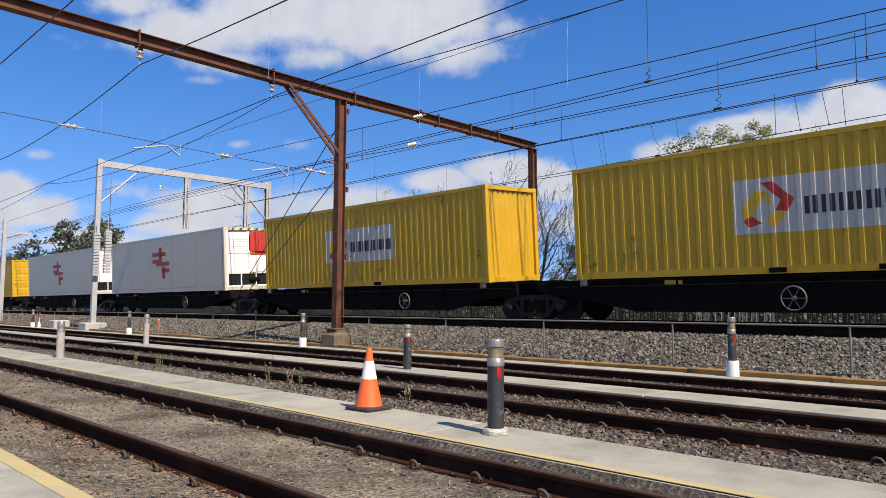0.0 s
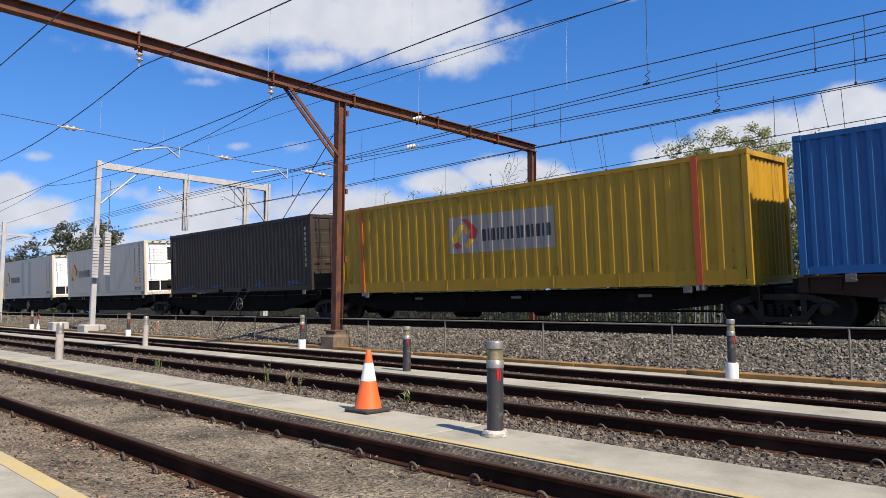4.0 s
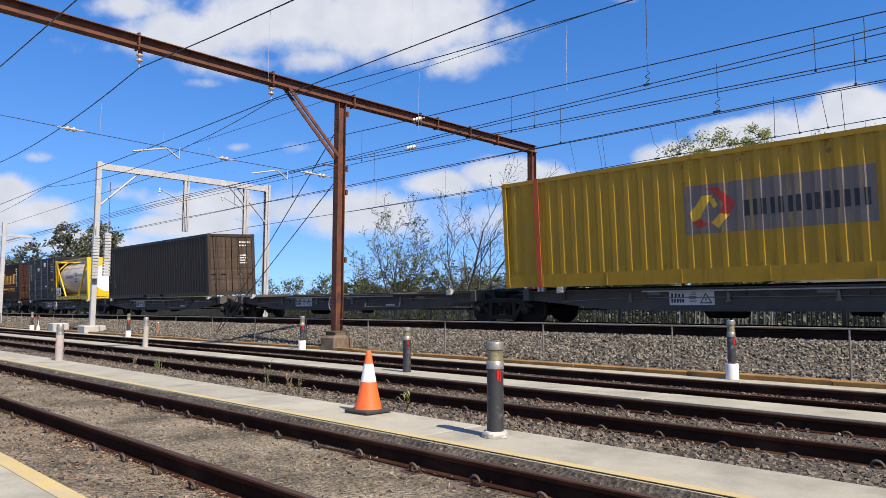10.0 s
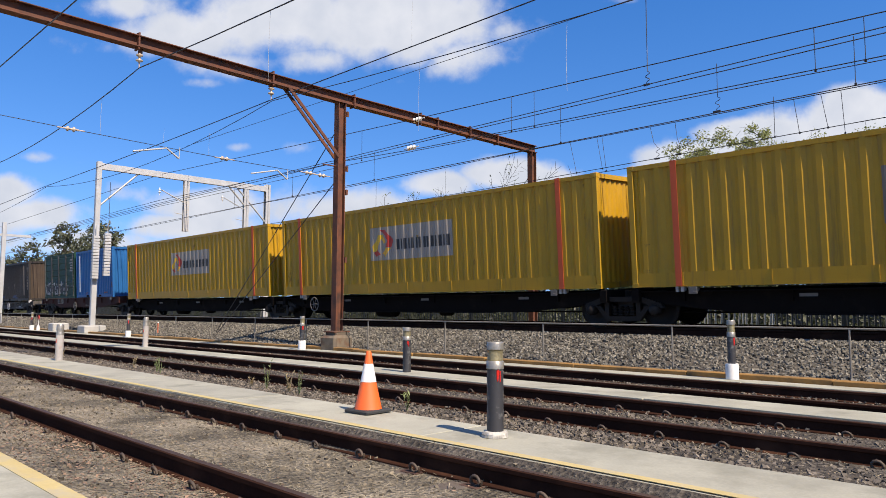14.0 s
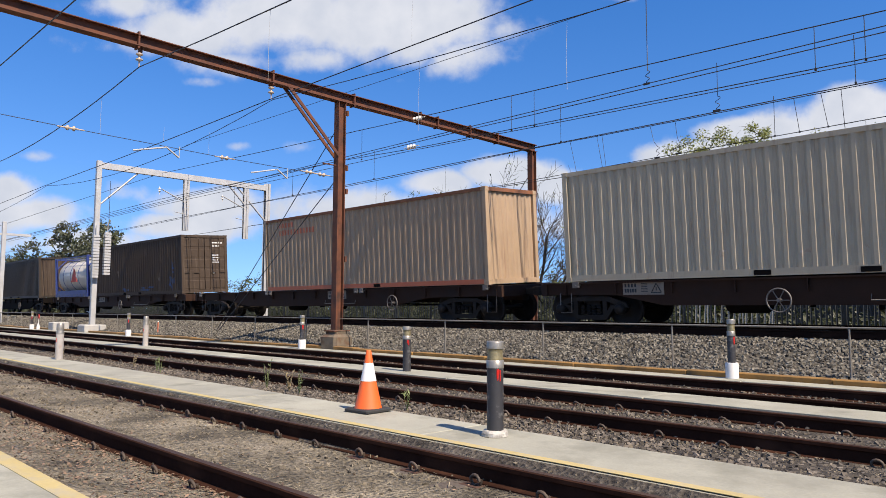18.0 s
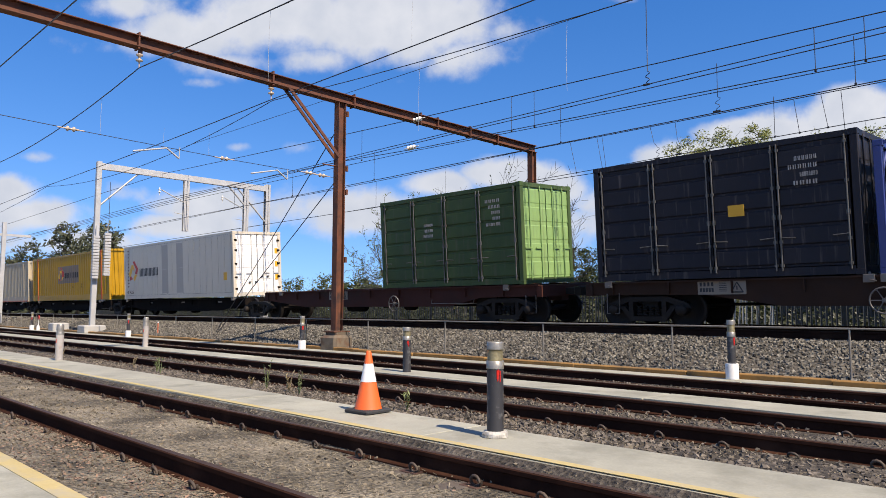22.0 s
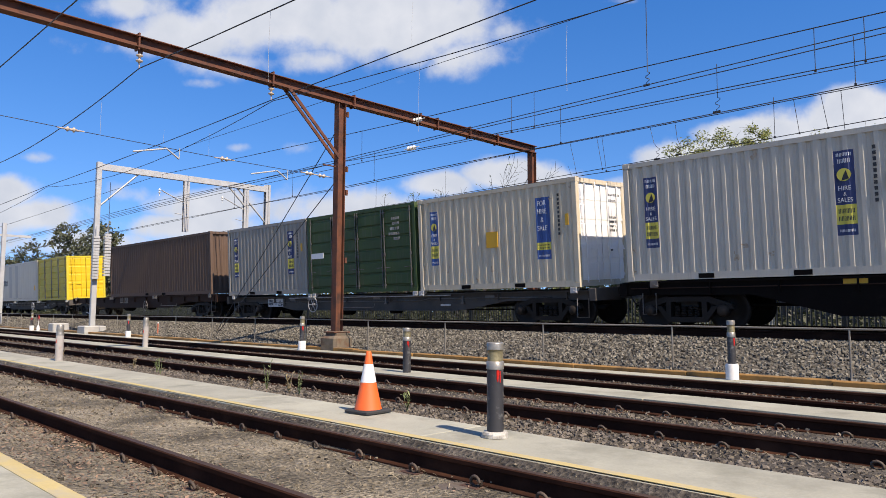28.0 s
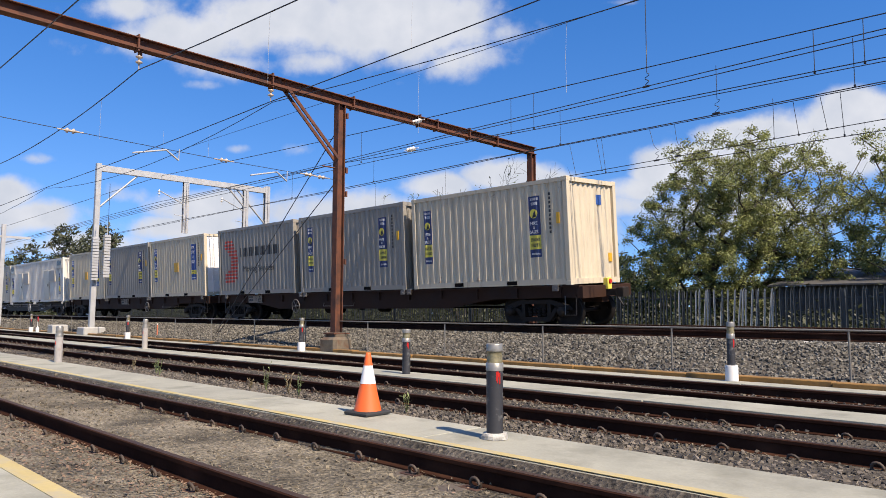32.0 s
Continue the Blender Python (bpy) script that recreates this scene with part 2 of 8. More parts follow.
M_COLRUST = mat("rust_column", (0.115, 0.0368, 0.0166), .8, var=.35, scale=2.2, dirt=(0.0322, 0.0147, 0.011), dirt_amt=.45, dirt_scale=2.5, bump=.3)
M_GALV = mat("galvanised_steel", (0.391, 0.391, 0.3825), .5, metal=.15, var=.14, scale=3)
M_CONC = mat("concrete_walk", (0.2926, 0.285, 0.228), .9, var=.24, scale=1.3, fine=45, dirt=(0.1672, 0.1634, 0.1254), dirt_amt=.4, dirt_scale=1.6, bump=.3, rnd=.06)
M_CONC2 = mat("concrete_block", (0.3588, 0.351, 0.3276), .9, var=.12, scale=2, fine=50, dirt=(0.234, 0.2184, 0.1872), dirt_amt=.2)
M_YLINE = mat("faded_yellow_line", (0.4256, 0.3344, 0.1444), .85, var=.2, fine=30, dirt=(0.3192, 0.2888, 0.2204), dirt_amt=.5, dirt_scale=3)
M_WIRE = mat("dark_wire", (.022, .02, .02), .5, var=.1, bump=0)
M_INS = mat("porcelain_insulator", (.42, .33, .25), .25, var=.2)
M_INSW = mat("white_porcelain", (.62, .60, .56), .25, var=.1)
M_SIGNW = mat("white_board", (.72, .72, .70), .5, var=.05)
M_INK = mat("black_lettering", (.022, .022, .024), .6, var=.1, bump=0)
M_INKW = mat("white_lettering", (.68, .68, .66), .6, var=.08, bump=0)
M_INKR = mat("red_lettering", (.42, .05, .035), .6, var=.08, bump=0)
M_INKO = mat("orange_red_lettering", (.50, .13, .06), .6, var=.1, bump=0)
M_INKY = mat("gold_lettering", (.78, .40, .03), .5, var=.08, bump=0)
M_SBLUE = mat("blue_sign", (.022, .075, .25), .5, var=.08, bump=0)
M_SNAVY = mat("navy_sign", (.02, .035, .12), .5, var=.08, bump=0)
M_SYEL = mat("yellow_sign", (.66, .56, .08), .5, var=.08, bump=0)
M_SAMB = mat("amber_sign", (.62, .33, .02), .5, var=.1, bump=0)
M_LOGOR = mat("logo_red", (.48, .035, .02), .5, var=.06, bump=0)
M_LOGOY = mat("logo_yellow", (.70, .40, .02), .5, var=.06, bump=0)
M_LOGOG = mat("logo_board_grey", (.48, .45, .40), .5, var=.06, bump=0)
M_LOGOGY = mat("logo_board_faded", (.17, .135, .115), .6, var=.14, bump=0, dirt=(.45, .28, .05), dirt_amt=.3, streak=True)
M_PATCH = mat("grey_patch_panel", (.34, .305, .26), .45, var=.08)
M_ORANGE = mat("orange_cone", (0.704, 0.1144, 0.022), .5, var=.06)
M_CONEW = mat("reflective_white", (0.6864, 0.6864, 0.6688), .4, var=.05)
M_RUBBER = mat("black_rubber", (.025, .025, .025), .8, var=.2)
M_PIPE = mat("dark_grey_pipe", (.028, .028, .031), .5, var=.3, dirt=(.2, .2, .19), dirt_amt=.25, dirt_scale=11)
M_PIPEG = mat("galvanised_cap", (0.2706, 0.2542, 0.2214), .38, metal=.5, var=.25, scale=9)
M_WPAINT = mat("white_base_paint", (0.629, 0.6205, 0.595), .7, var=.08, dirt=(0.34, 0.306, 0.255), dirt_amt=.2, dirt_scale=5)
M_REFL = mat("red_reflector", (.5, .02, .015), .35, var=.1, bump=0)
M_POSTC = mat("weathered_concrete_post", (0.328, 0.3034, 0.2788), .9, var=.2, scale=4, dirt=(0.246, 0.1312, 0.0984), dirt_amt=.2, dirt_scale=5)
M_PALI = mat("dark_palisade", (.045, .05, .052), .6, var=.2)
M_PALISUN = mat("sunlit_palisade", (0.324, 0.324, 0.315), .5, var=.15)
M_SHED = mat("dark_grey_sheet", (.042, .038, .034), .7, var=.12)
M_GLASSD = mat("dark_opening", (.015, .015, .017), .3, var=.1, bump=0)
M_BARK = mat("tree_bark", (.055, .043, .033), .9, var=.3, scale=3, fine=25, bump=.5)
M_WEED = mat("green_weed", (0.16, 0.188, 0.072), .7, var=.25, rnd=.3)
M_STRAW = mat("dry_weed", (0.24, 0.184, 0.096), .8, var=.25)
M_STEP = mat("worn_step_steel", (.15, .135, .12), .55, var=.25, metal=.3)
M_DATA = mat("data_plate", (.50, .49, .46), .55, var=.1, dirt=(.3, .28, .25), dirt_amt=.2, dirt_scale=5)
M_WORNB = mat("worn_blue_paint", (.018, .05, .13), .7, var=.4, scale=9, dirt=(.05, .045, .042), dirt_amt=.6, dirt_scale=8)
M_BOG = mat("worn_cast_bogie_steel", (.020, .016, .013), .6, spec=.15, var=.35, dirt=(.06, .045, .034), dirt_amt=.25)
M_CLIP = mat("rusty_spring_clip", (0.0595, 0.0408, 0.0281), .7, var=.3, rnd=.3)
M_RAILG = mat("dull_pipe_rail", (0.17, 0.1573, 0.136), .55, metal=.2, var=.2, scale=4)
M_JOINT = mat("dark_joint_seal", (.09, .08, .07), .7, var=.15)
M_DATAT = mat("tan_data_plate", (.24, .19, .14), .6, var=.15)
M_LOGO48 = mat("logo_board_dull", (.31, .265, .22), .55, var=.1, dirt=(.40, .26, .06), dirt_amt=.1, streak=True, bump=0)
# white of cooling units and reefer doors; also paints sunlight onto cream hire ends
M_ENDW = mat("bright_white_end", (.80, .78, .74), .45, var=.05, dirt=(.55, .5, .43), dirt_amt=.12, streak=True)

# ---- mesh tools ----
class G:
    """Collects boxes, tubes and sweeps into one mesh."""

    def __init__(self):
        self.v, self.f, self.s, self.mi, self.cur = [], [], [], [], 0

    def add(self, vs, fs, smooth=False):
        o = len(self.v)
        self.v.extend(vs)
        for f in fs:
            self.f.append(tuple(i + o for i in f))
            self.s.append(smooth)
            self.mi.append(self.cur)
        return self

    def box(self, x0, y0, z0, x1, y1, z1, ch=0.0):
        if ch <= 0:
            vs = [(x0, y0, z0), (x1, y0, z0), (x1, y1, z0), (x0, y1, z0), (x0, y0, z1), (x1, y0, z1), (x1, y1, z1), (x0, y1, z1)]
            return self.add(vs, [(3, 2, 1, 0), (4, 5, 6, 7), (0, 1, 5, 4), (1, 2, 6, 5), (2, 3, 7, 6), (3, 0, 4, 7)])
        c = ch
        P = [(x0 + c, y0), (x1 - c, y0), (x1, y0 + c), (x1, y1 - c), (x1 - c, y1), (x0 + c, y1), (x0, y1 - c), (x0, y0 + c)]
        I = [(x0 + 2 * c, y0 + c), (x1 - 2 * c, y0 + c), (x1 - c, y0 + 2 * c), (x1 - c, y1 - 2 * c), (x1 - 2 * c, y1 - c), (x0 + 2 * c, y1 - c), (x0 + c, y1 - 2 * c), (x0 + c, y0 + 2 * c)]
        vs = [(a, b, z0) for a, b in P] + [(a, b, z1 - c) for a, b in P] + [(a, b, z1) for a, b in I]
        fs = [tuple(range(7, -1, -1)), tuple(range(16, 24))]
        for k in (0, 8):
            fs += [(k + i, k + (i + 1) % 8, k + 8 + (i + 1) % 8, k + 8 + i) for i in range(8)]
        return self.add(vs, fs)

    def tube(self, pts, r, n=8, caps=True, smooth=True):
        """A round bar along a line of points; r is one radius or one a point."""
        rs = r if isinstance(r, (list, tuple)) else [r] * len(pts)
        vs, fs = [], []
        P = [Vector(p) for p in pts]
        side = None
        for i, p in enumerate(P):
            d = (P[min(i + 1, len(P) - 1)] - P[max(i - 1, 0)])
            d = d.normalized() if d.length > 1e-9 else Vector((0, 0, 1))
            if side is None:
                side = d.cross(Vector((0, 0, 1)) if abs(d.z) < .9 else Vector((1, 0, 0))).normalized()
            else:
                side = (side - d * side.dot(d))
                side = side.normalized() if side.length > 1e-6 else d.orthogonal().normalized()
            up = side.cross(d)
            for k in range(n):
                a = 2 * math.pi * k / n
                q = p + (side * math.cos(a) + up * math.sin(a)) * rs[i]
                vs.append(tuple(q))
        for i in range(len(P) - 1):
            for k in range(n):
                a, b = i * n + k, i * n + (k + 1) % n
                fs.append((a, a + n, b + n, b))
        self.add(vs, fs, smooth)
        if caps:
            self.add(vs[:n], [tuple(range(n))])
            self.add(vs[-n:], [tuple(range(n - 1, -1, -1))])
        return self

    def sweep(self, prof, axis, a0, a1, closed=True):
        """A 2D profile carried along an axis from a0 to a1. Profile in the two other axes, in x, y, z order."""
        def at(p, a):
            return {"x": (a, p[0], p[1]), "y": (p[0], a, p[1]), "z": (p[0], p[1], a)}[axis]
        n = len(prof)
        vs = [at(p, a0) for p in prof] + [at(p, a1) for p in prof]
        fs = [(i, (i + 1) % n, n + (i + 1) % n, n + i) for i in range(n if closed else n - 1)]
        if closed:
            fs += [tuple(range(n - 1, -1, -1)), tuple(range(n, 2 * n))]
        return self.add(vs, fs)

    def lathe(self, prof, c, n=16, axis="z"):
        """Radius and height pairs turned round an axis through c."""
        vs, fs = [], []
        for r, h in prof:
            for k in range(n):
                a = 2 * math.pi * k / n
                p, q = r * math.cos(a), r * math.sin(a)
                o = {"z": (p, q, h), "y": (p, h, q), "x": (h, p, q)}[axis]
                vs.append((c[0] + o[0], c[1] + o[1], c[2] + o[2]))
        for i in range(len(prof) - 1):
            for k in range(n):
                a, b = i * n + k, i * n + (k + 1) % n
                fs.append((a, b, b + n, a + n))
        self.add(vs, fs, True)
        self.add(vs[:n], [tuple(range(n - 1, -1, -1))])
        self.add(vs[-n:], [tuple(range(n))])
        return self

    def mesh(self, name, *mats):
        me = bpy.data.meshes.new(name)
        me.from_pydata(self.v, [], self.f)
        me.polygons.foreach_set("use_smooth", self.s)
        if len(mats) > 1:
            me.polygons.foreach_set("material_index", self.mi)
        for m in mats:
            me.materials.append(m)
        bm = bmesh.new()
        bm.from_mesh(me)
        bmesh.ops.recalc_face_normals(bm, faces=bm.faces)
        bm.to_mesh(me)
        bm.free()
        return me


MESH = {}


def part(name, g, material, parent=None, label="", key=None, at=None):
    """Links a collected mesh as one object under a thing or a part. key: share the mesh between alike pieces."""
    if key is not None and (name, key, material.name) in MESH:
        me = MESH[(name, key, material.name)]
    else:
        if callable(g):
            g = g()
        me = g.mesh(name, material)
        if key is not None:
            MESH[(name, key, material.name)] = me
    ob = new(name, me)
    if parent is not None:
        ob.parent = parent
    if at is not None:
        ob.matrix_basis = at if isinstance(at, Matrix) else Matrix.Translation(at)
    if label:
        tagged(ob, label)
    return ob


def empty(name, at=(0, 0, 0)):
    ob = new(name)
    ob.empty_display_size = .2
    ob.matrix_basis = at if isinstance(at, Matrix) else Matrix.Translation(at)
    return ob


def thing(name, g, material, label, category, group="", kind="", at=None):
    ob = part(name, g, material, None, "", None, at)
    return tagged(ob, label, category, group, kind)


# ---- the train's way ----
TRACK_Y, TRACK_Z, CANT = 16.90, .774, 3.48


def travel(t):
    """Metres along the line, from the place at 32 s."""
    u = (t - 16) / 16
    return C1 * u + C2 * u ** 2 + C3 * u ** 3 + C4 * u ** 4 - (C1 + C2 + C3 + C4)


C1, C2, C3, C4 = -303.38, -8.976, .449, -1.392
TRAIN = []          # (thing, place along the line at 32 s, height over the rail)
WHEELS = []


def on_train(ob, x, z=0.0):
    TRAIN.append((ob, x, z))
    return ob


# ---- lettering ----
def words(text, size, material, parent, at, name="lettering", width=None, sx=1.0):
    """Built-in font lettering as a thin mesh in the parent's x-z plane, facing -y."""
    cu = bpy.data.curves.new("lettering", "FONT")
    cu.body, cu.size, cu.extrude = text, size, .002
    cu.align_x, cu.align_y = "CENTER", "CENTER"
    tmp = bpy.data.objects.new("lettering", cu)
    me = bpy.data.meshes.new_from_object(tmp)
    bpy.data.objects.remove(tmp)
    me.materials.append(material)
    ob = new(name, me)
    ob.parent = parent
    k = sx
    if width:
        w = max(v.co.x for v in me.vertices) - min(v.co.x for v in me.vertices)
        k = width / w
    ob.matrix_basis = Matrix.Translation(at) @ Matrix.Rotation(radians(90), 4, "X") @ Matrix.Diagonal((k, 1, 1, 1))
    return ob


RIBS = {}
RIB = ((0, 0), (.22, 0), (.46, 1), (.74, 1), (.98, 0))      # share of the pitch, depth: inner flat, web, outer flat, web


def rib_y(rib, x):
    """Depth of the ribbed side at x."""
    x0, x1, pitch, depth, y = rib
    n = max(2, round((x1 - x0) / pitch))
    p = (x1 - x0) / n
    u = ((x - x0) / p) % 1.0
    k = [a for a, _ in RIB]
    d = 0 if u < k[1] else ((u - k[1]) / (k[2] - k[1]) if u < k[2] else (1 if u < k[3] else ((k[4] - u) / (k[4] - k[3]) if u < k[4] else 0)))
    return y + depth * (1 - d)


def decal(g, rib, x0, x1, z0, z1, lift=.003):
    """Paint or film on a ribbed side: a thin strip that follows the ribs."""
    a, b, pitch, depth, y = rib
    n = max(2, round((b - a) / pitch))
    p = (b - a) / n
    xs = {x0, x1}
    for i in range(int((x0 - a) / p) - 1, int((x1 - a) / p) + 2):
        for u, _ in RIB:
            q = a + (i + u) * p
            if x0 < q < x1:
                xs.add(q)
    xs = sorted(xs)
    vs, fs = [], []
    for q in xs:
        yy = rib_y(rib, q) - lift
        vs += [(q, yy, z0), (q, yy, z1), (q, yy + .002, z0), (q, yy + .002, z1)]
    for i in range(len(xs) - 1):
        o = i * 4
        fs += [(o, o + 4, o + 5, o + 1), (o + 2, o + 3, o + 7, o + 6), (o, o + 2, o + 6, o + 4), (o + 1, o + 5, o + 7, o + 3)]
    m = len(vs) - 4
    fs += [(0, 1, 3, 2), (m, m + 2, m + 3, m + 1)]
    g.add(vs, fs)
    return g


def poly_decal(g, rib, pts, y=0.0, lift=.003):
    """A convex painted shape that follows the ribs, or lies flat at y on a plain side."""
    lo, hi = min(p[0] for p in pts), max(p[0] for p in pts)
    xs = {p[0] for p in pts}
    if rib:
        a, b, pitch, depth, yy = rib
        n = max(2, round((b - a) / pitch))
        w = (b - a) / n
        for i in range(int((lo - a) / w) - 1, int((hi - a) / w) + 2):
            for u, _ in RIB:
                q = a + (i + u) * w
                if lo < q < hi:
                    xs.add(q)
    xs = sorted(xs)
    vs, fs = [], []
    for q in xs:
        zs = []
        for i in range(len(pts)):
            p0, p1 = pts[i], pts[(i + 1) % len(pts)]
            if min(p0[0], p1[0]) - 1e-9 <= q <= max(p0[0], p1[0]) + 1e-9:
                if abs(p1[0] - p0[0]) < 1e-9:
                    zs += [p0[1], p1[1]]
                else:
                    zs.append(p0[1] + (p1[1] - p0[1]) * (q - p0[0]) / (p1[0] - p0[0]))
        d = (rib_y(rib, q) if rib else y) - lift
        vs += [(q, d, min(zs)), (q, d, max(zs) + 1e-4), (q, d + .002, min(zs)), (q, d + .002, max(zs) + 1e-4)]
    for i in range(len(xs) - 1):
        o = i * 4
        fs += [(o, o + 4, o + 5, o + 1), (o + 2, o + 3, o + 7, o + 6), (o, o + 2, o + 6, o + 4), (o + 1, o + 5, o + 7, o + 3)]
    m = len(vs) - 4
    fs += [(0, 1, 3, 2), (m, m + 2, m + 3, m + 1)]
    g.add(vs, fs)
    return g


def blot(x, z, w, h, rg, n=9):
    """Points of an uneven, roughly oval patch."""
    k = rg.uniform(0, .6)
    return [(x + w * math.cos(k + i * 2 * math.pi / n), z + h * math.sin(k + i * 2 * math.pi / n)) for i in range(n)]


def worn_patches(c, m, spots, name="worn_patch", seed=1, y=-1.222):
    """Rubbed or sprayed patches: several small blots round each spot (x, z, width, height)."""
    rg = random.Random(seed)
    g = G()
    rib = rib_of(c)
    for x, z, w, h in spots:
        for i in range(7):
            poly_decal(g, rib, blot(x + rg.uniform(-.5, .5) * w, z + rg.uniform(-.5, .5) * h, w * rg.uniform(.08, .3), h * rg.uniform(.1, .35), rg), y, rg.uniform(.002, .005))
    return tagged(part(name, g, m, c), kind="stuff")


def rib_of(ob):
    while ob is not None:
        if ob.name in RIBS:
            return RIBS[ob.name]
        ob = ob.parent
    return None


def field(parent, name, x0, x1, z0, z1, y, m, lift=.003, label=""):
    """A painted field: on the ribs where the side has them, else flat."""
    rib = rib_of(parent)
    g = decal(G(), rib, x0, x1, z0, z1, lift) if rib else G().box(x0, y - lift, z0, x1, y + .01, z1)
    return part(name, g, m, parent, label)


def bars(parent, x0, x1, z0, z1, y, n, material, name="lettering_bar", gap=.28, seed=1, stroke=.36):
    """A word that stays unlettered: one block for each letter."""
    rg = random.Random(seed)
    g = G()
    w = (x1 - x0) / n
    rib = rib_of(parent)
    for i in range(n):
        a = x0 + i * w + w * gap * .5
        b = a + w * (1 - gap)
        # two upright strokes for each letter
        for p, q in ((a, a + (b - a) * stroke), (b - (b - a) * stroke, b)):
            if rib:
                decal(g, rib, p, q, z0, z1, .007)
            else:
                g.box(p, y - .004, z0, q, y, z1)
    return part(name, g, material, parent)


# ---- containers ----
CW = 2.438

def corrugated(x0, x1, z0, z1, y, pitch, depth, out=-1):
    """Trapezoid-ribbed sheet in the x-z plane; out: the side towards which the ribs stand."""
    n = max(2, round((x1 - x0) / pitch))
    p = (x1 - x0) / n
    pts = []
    for i in range(n):
        a = x0 + i * p
        pts += [(a + p * u, d) for u, d in RIB]
    pts.append((x1, 0))
    g = G()
    t = .012
    vs, fs = [], []
    for (a, d) in pts:
        yy = y - out * depth * (1 - d)
        vs += [(a, yy, z0), (a, yy, z1), (a, yy - out * t, z0), (a, yy - out * t, z1)]
    for i in range(len(pts) - 1):
        o = i * 4
        fs += [(o, o + 4, o + 5, o + 1), (o + 2, o + 3, o + 7, o + 6), (o, o + 2, o + 6, o + 4), (o + 1, o + 5, o + 7, o + 3)]
    g.add(vs, fs)
    return g


def turned(g, sign):
    """Turns a mesh built in the x-z plane (at -y) onto the end at +x or -x."""
    g.v = [((-y) * sign, x * sign, z) for x, y, z in g.v]
    return g


def mirrored(g):
    g.v = [(-x, -y, z) for x, y, z in g.v]
    return g


def frame_parts(c, L, H, m, rail=.16, toprail=.11, post=.15):
    """Corner posts, castings and rails of an ISO box."""
    h = L / 2
    for sx in (-1, 1):
        for sy in (-1, 1):
            part("corner_post", lambda: G().box(-.075, -.075, .118, .075, .075, H - .118, .012), m, c, key=(H, post), at=(sx * (h - .077), sy * (CW / 2 - .077), 0))
            for z in (0, H - .118):
                part("corner_casting", lambda: casting(), m, c, key="c", at=Matrix.Translation((sx * (h - .089), sy * (CW / 2 - .081), z)) @ Matrix.Diagonal((sx, sy, 1, 1)))
    for sy in (-1, 1):
        part("bottom_side_rail", lambda: G().box(-h + .17, -.03, 0, h - .17, .03, rail).box(-h + .17, -.036, 0, h - .17, -.03, .02), m, c, key=(L, rail), at=(0, sy * (CW / 2 - .04), .012))
        part("top_side_rail", lambda: G().box(-h + .17, -.03, -toprail, h - .17, .03, 0), m, c, key=(L, toprail), at=(0, sy * (CW / 2 - .036), H - .012))
    for sx in (-1, 1):
        part("end_sill", lambda: G().box(-.05, -CW / 2 + .16, 0, .05, CW / 2 - .16, .15), m, c, key="s", at=(sx * (h - .06), 0, .012))
        part("end_header", lambda: G().box(-.05, -CW / 2 + .16, -.12, .05, CW / 2 - .16, 0), m, c, key="h", at=(sx * (h - .06), 0, H - .012))


def casting():
    g = G().box(-.089, -.081, 0, .089, .081, .118, .008)
    g.box(-.04, .0805, .03, .04, .0815, .09)
    return g


def roof_part(c, L, H, m, pitch=.28):
    def mk():
        g = corrugated(-L / 2 + .15, L / 2 - .15, -CW / 2 + .07, CW / 2 - .07, 0, pitch, .02)
        g.v = [(x, z, -y + H - .03) for x, y, z in g.v]
        return g
    part("roof", mk, m, c, key=(L, H, pitch))


def door_end(c, L, H, m, sx, steel=None, plain=False):
    """Two door leaves with lock rods, handles and hinges."""
    steel = steel or m
    for k in (-1, 1):
        def leaf():
            n = 5
            hh = (H - .30) / n
            prof = [(.035, .17)]
            for i in range(n):              # pressed panels in one folded sheet
                z0 = .17 + hh * i
                prof += [(0, z0), (0, z0 + .05), (-.010, z0 + .08), (-.010, z0 + hh - .08), (0, z0 + hh - .05)]
            prof += [(0, H - .13), (.035, H - .13)]
            return G().sweep(prof, "x", .02, 1.09)
        d = part("door", lambda: turned_door(leaf(), L, sx, k), m, c, key=(L, H, sx, k))
        for r in (.3, .8):
            part("lock_rod", lambda: turned_door(G().tube([(r, -.035, .1), (r, -.035, H - .08)], .017, 6).box(r - .03, -.05, .16, r + .03, -.01, .2).box(r - .03, -.05, H - .2, r + .03, -.01, H - .16).box(r - .02, -.055, 1.0, r + .28, -.03, 1.03), L, sx, k), steel, d, key=(L, H, sx, k, r))
        part("hinge", lambda: turned_door(hinges(H), L, sx, k), steel, d, key=(L, H, sx, k))
    return c


def hinges(H):
    g = G()
    for i in range(4):
        z = .3 + (H - .6) * i / 3
        g.box(1.05, -.03, z - .05, 1.15, .0, z + .05)
    return g


def turned_door(g, L, sx, k):
    # door drawn in local (across, depth outward negative, height), from the centre line outwards
    g.v = [(sx * (L / 2 - .05 - d), k * a, z) for a, d, z in g.v]
    return g


def end_wall(c, L, H, m, sx, pitch=.25, depth=.04):
    part("end_panel", lambda: turned(shift(corrugated(-CW / 2 + .15, CW / 2 - .15, .16, H - .13, 0, pitch, depth), 0, -(L / 2 - .06), 0), sx), m, c, key=(L, H, sx, pitch))


def shift(g, dx, dy, dz):
    g.v = [(x + dx, y + dy, z + dz) for x, y, z in g.v]
    return g


def pockets(c, L, m):
    for sx in (-1, 1):
        part("fork_pocket", lambda: G().box(-.18, -.012, .02, .18, .03, .13), m, c, key="p", at=(sx * 1.03, -CW / 2 + .006, .012))


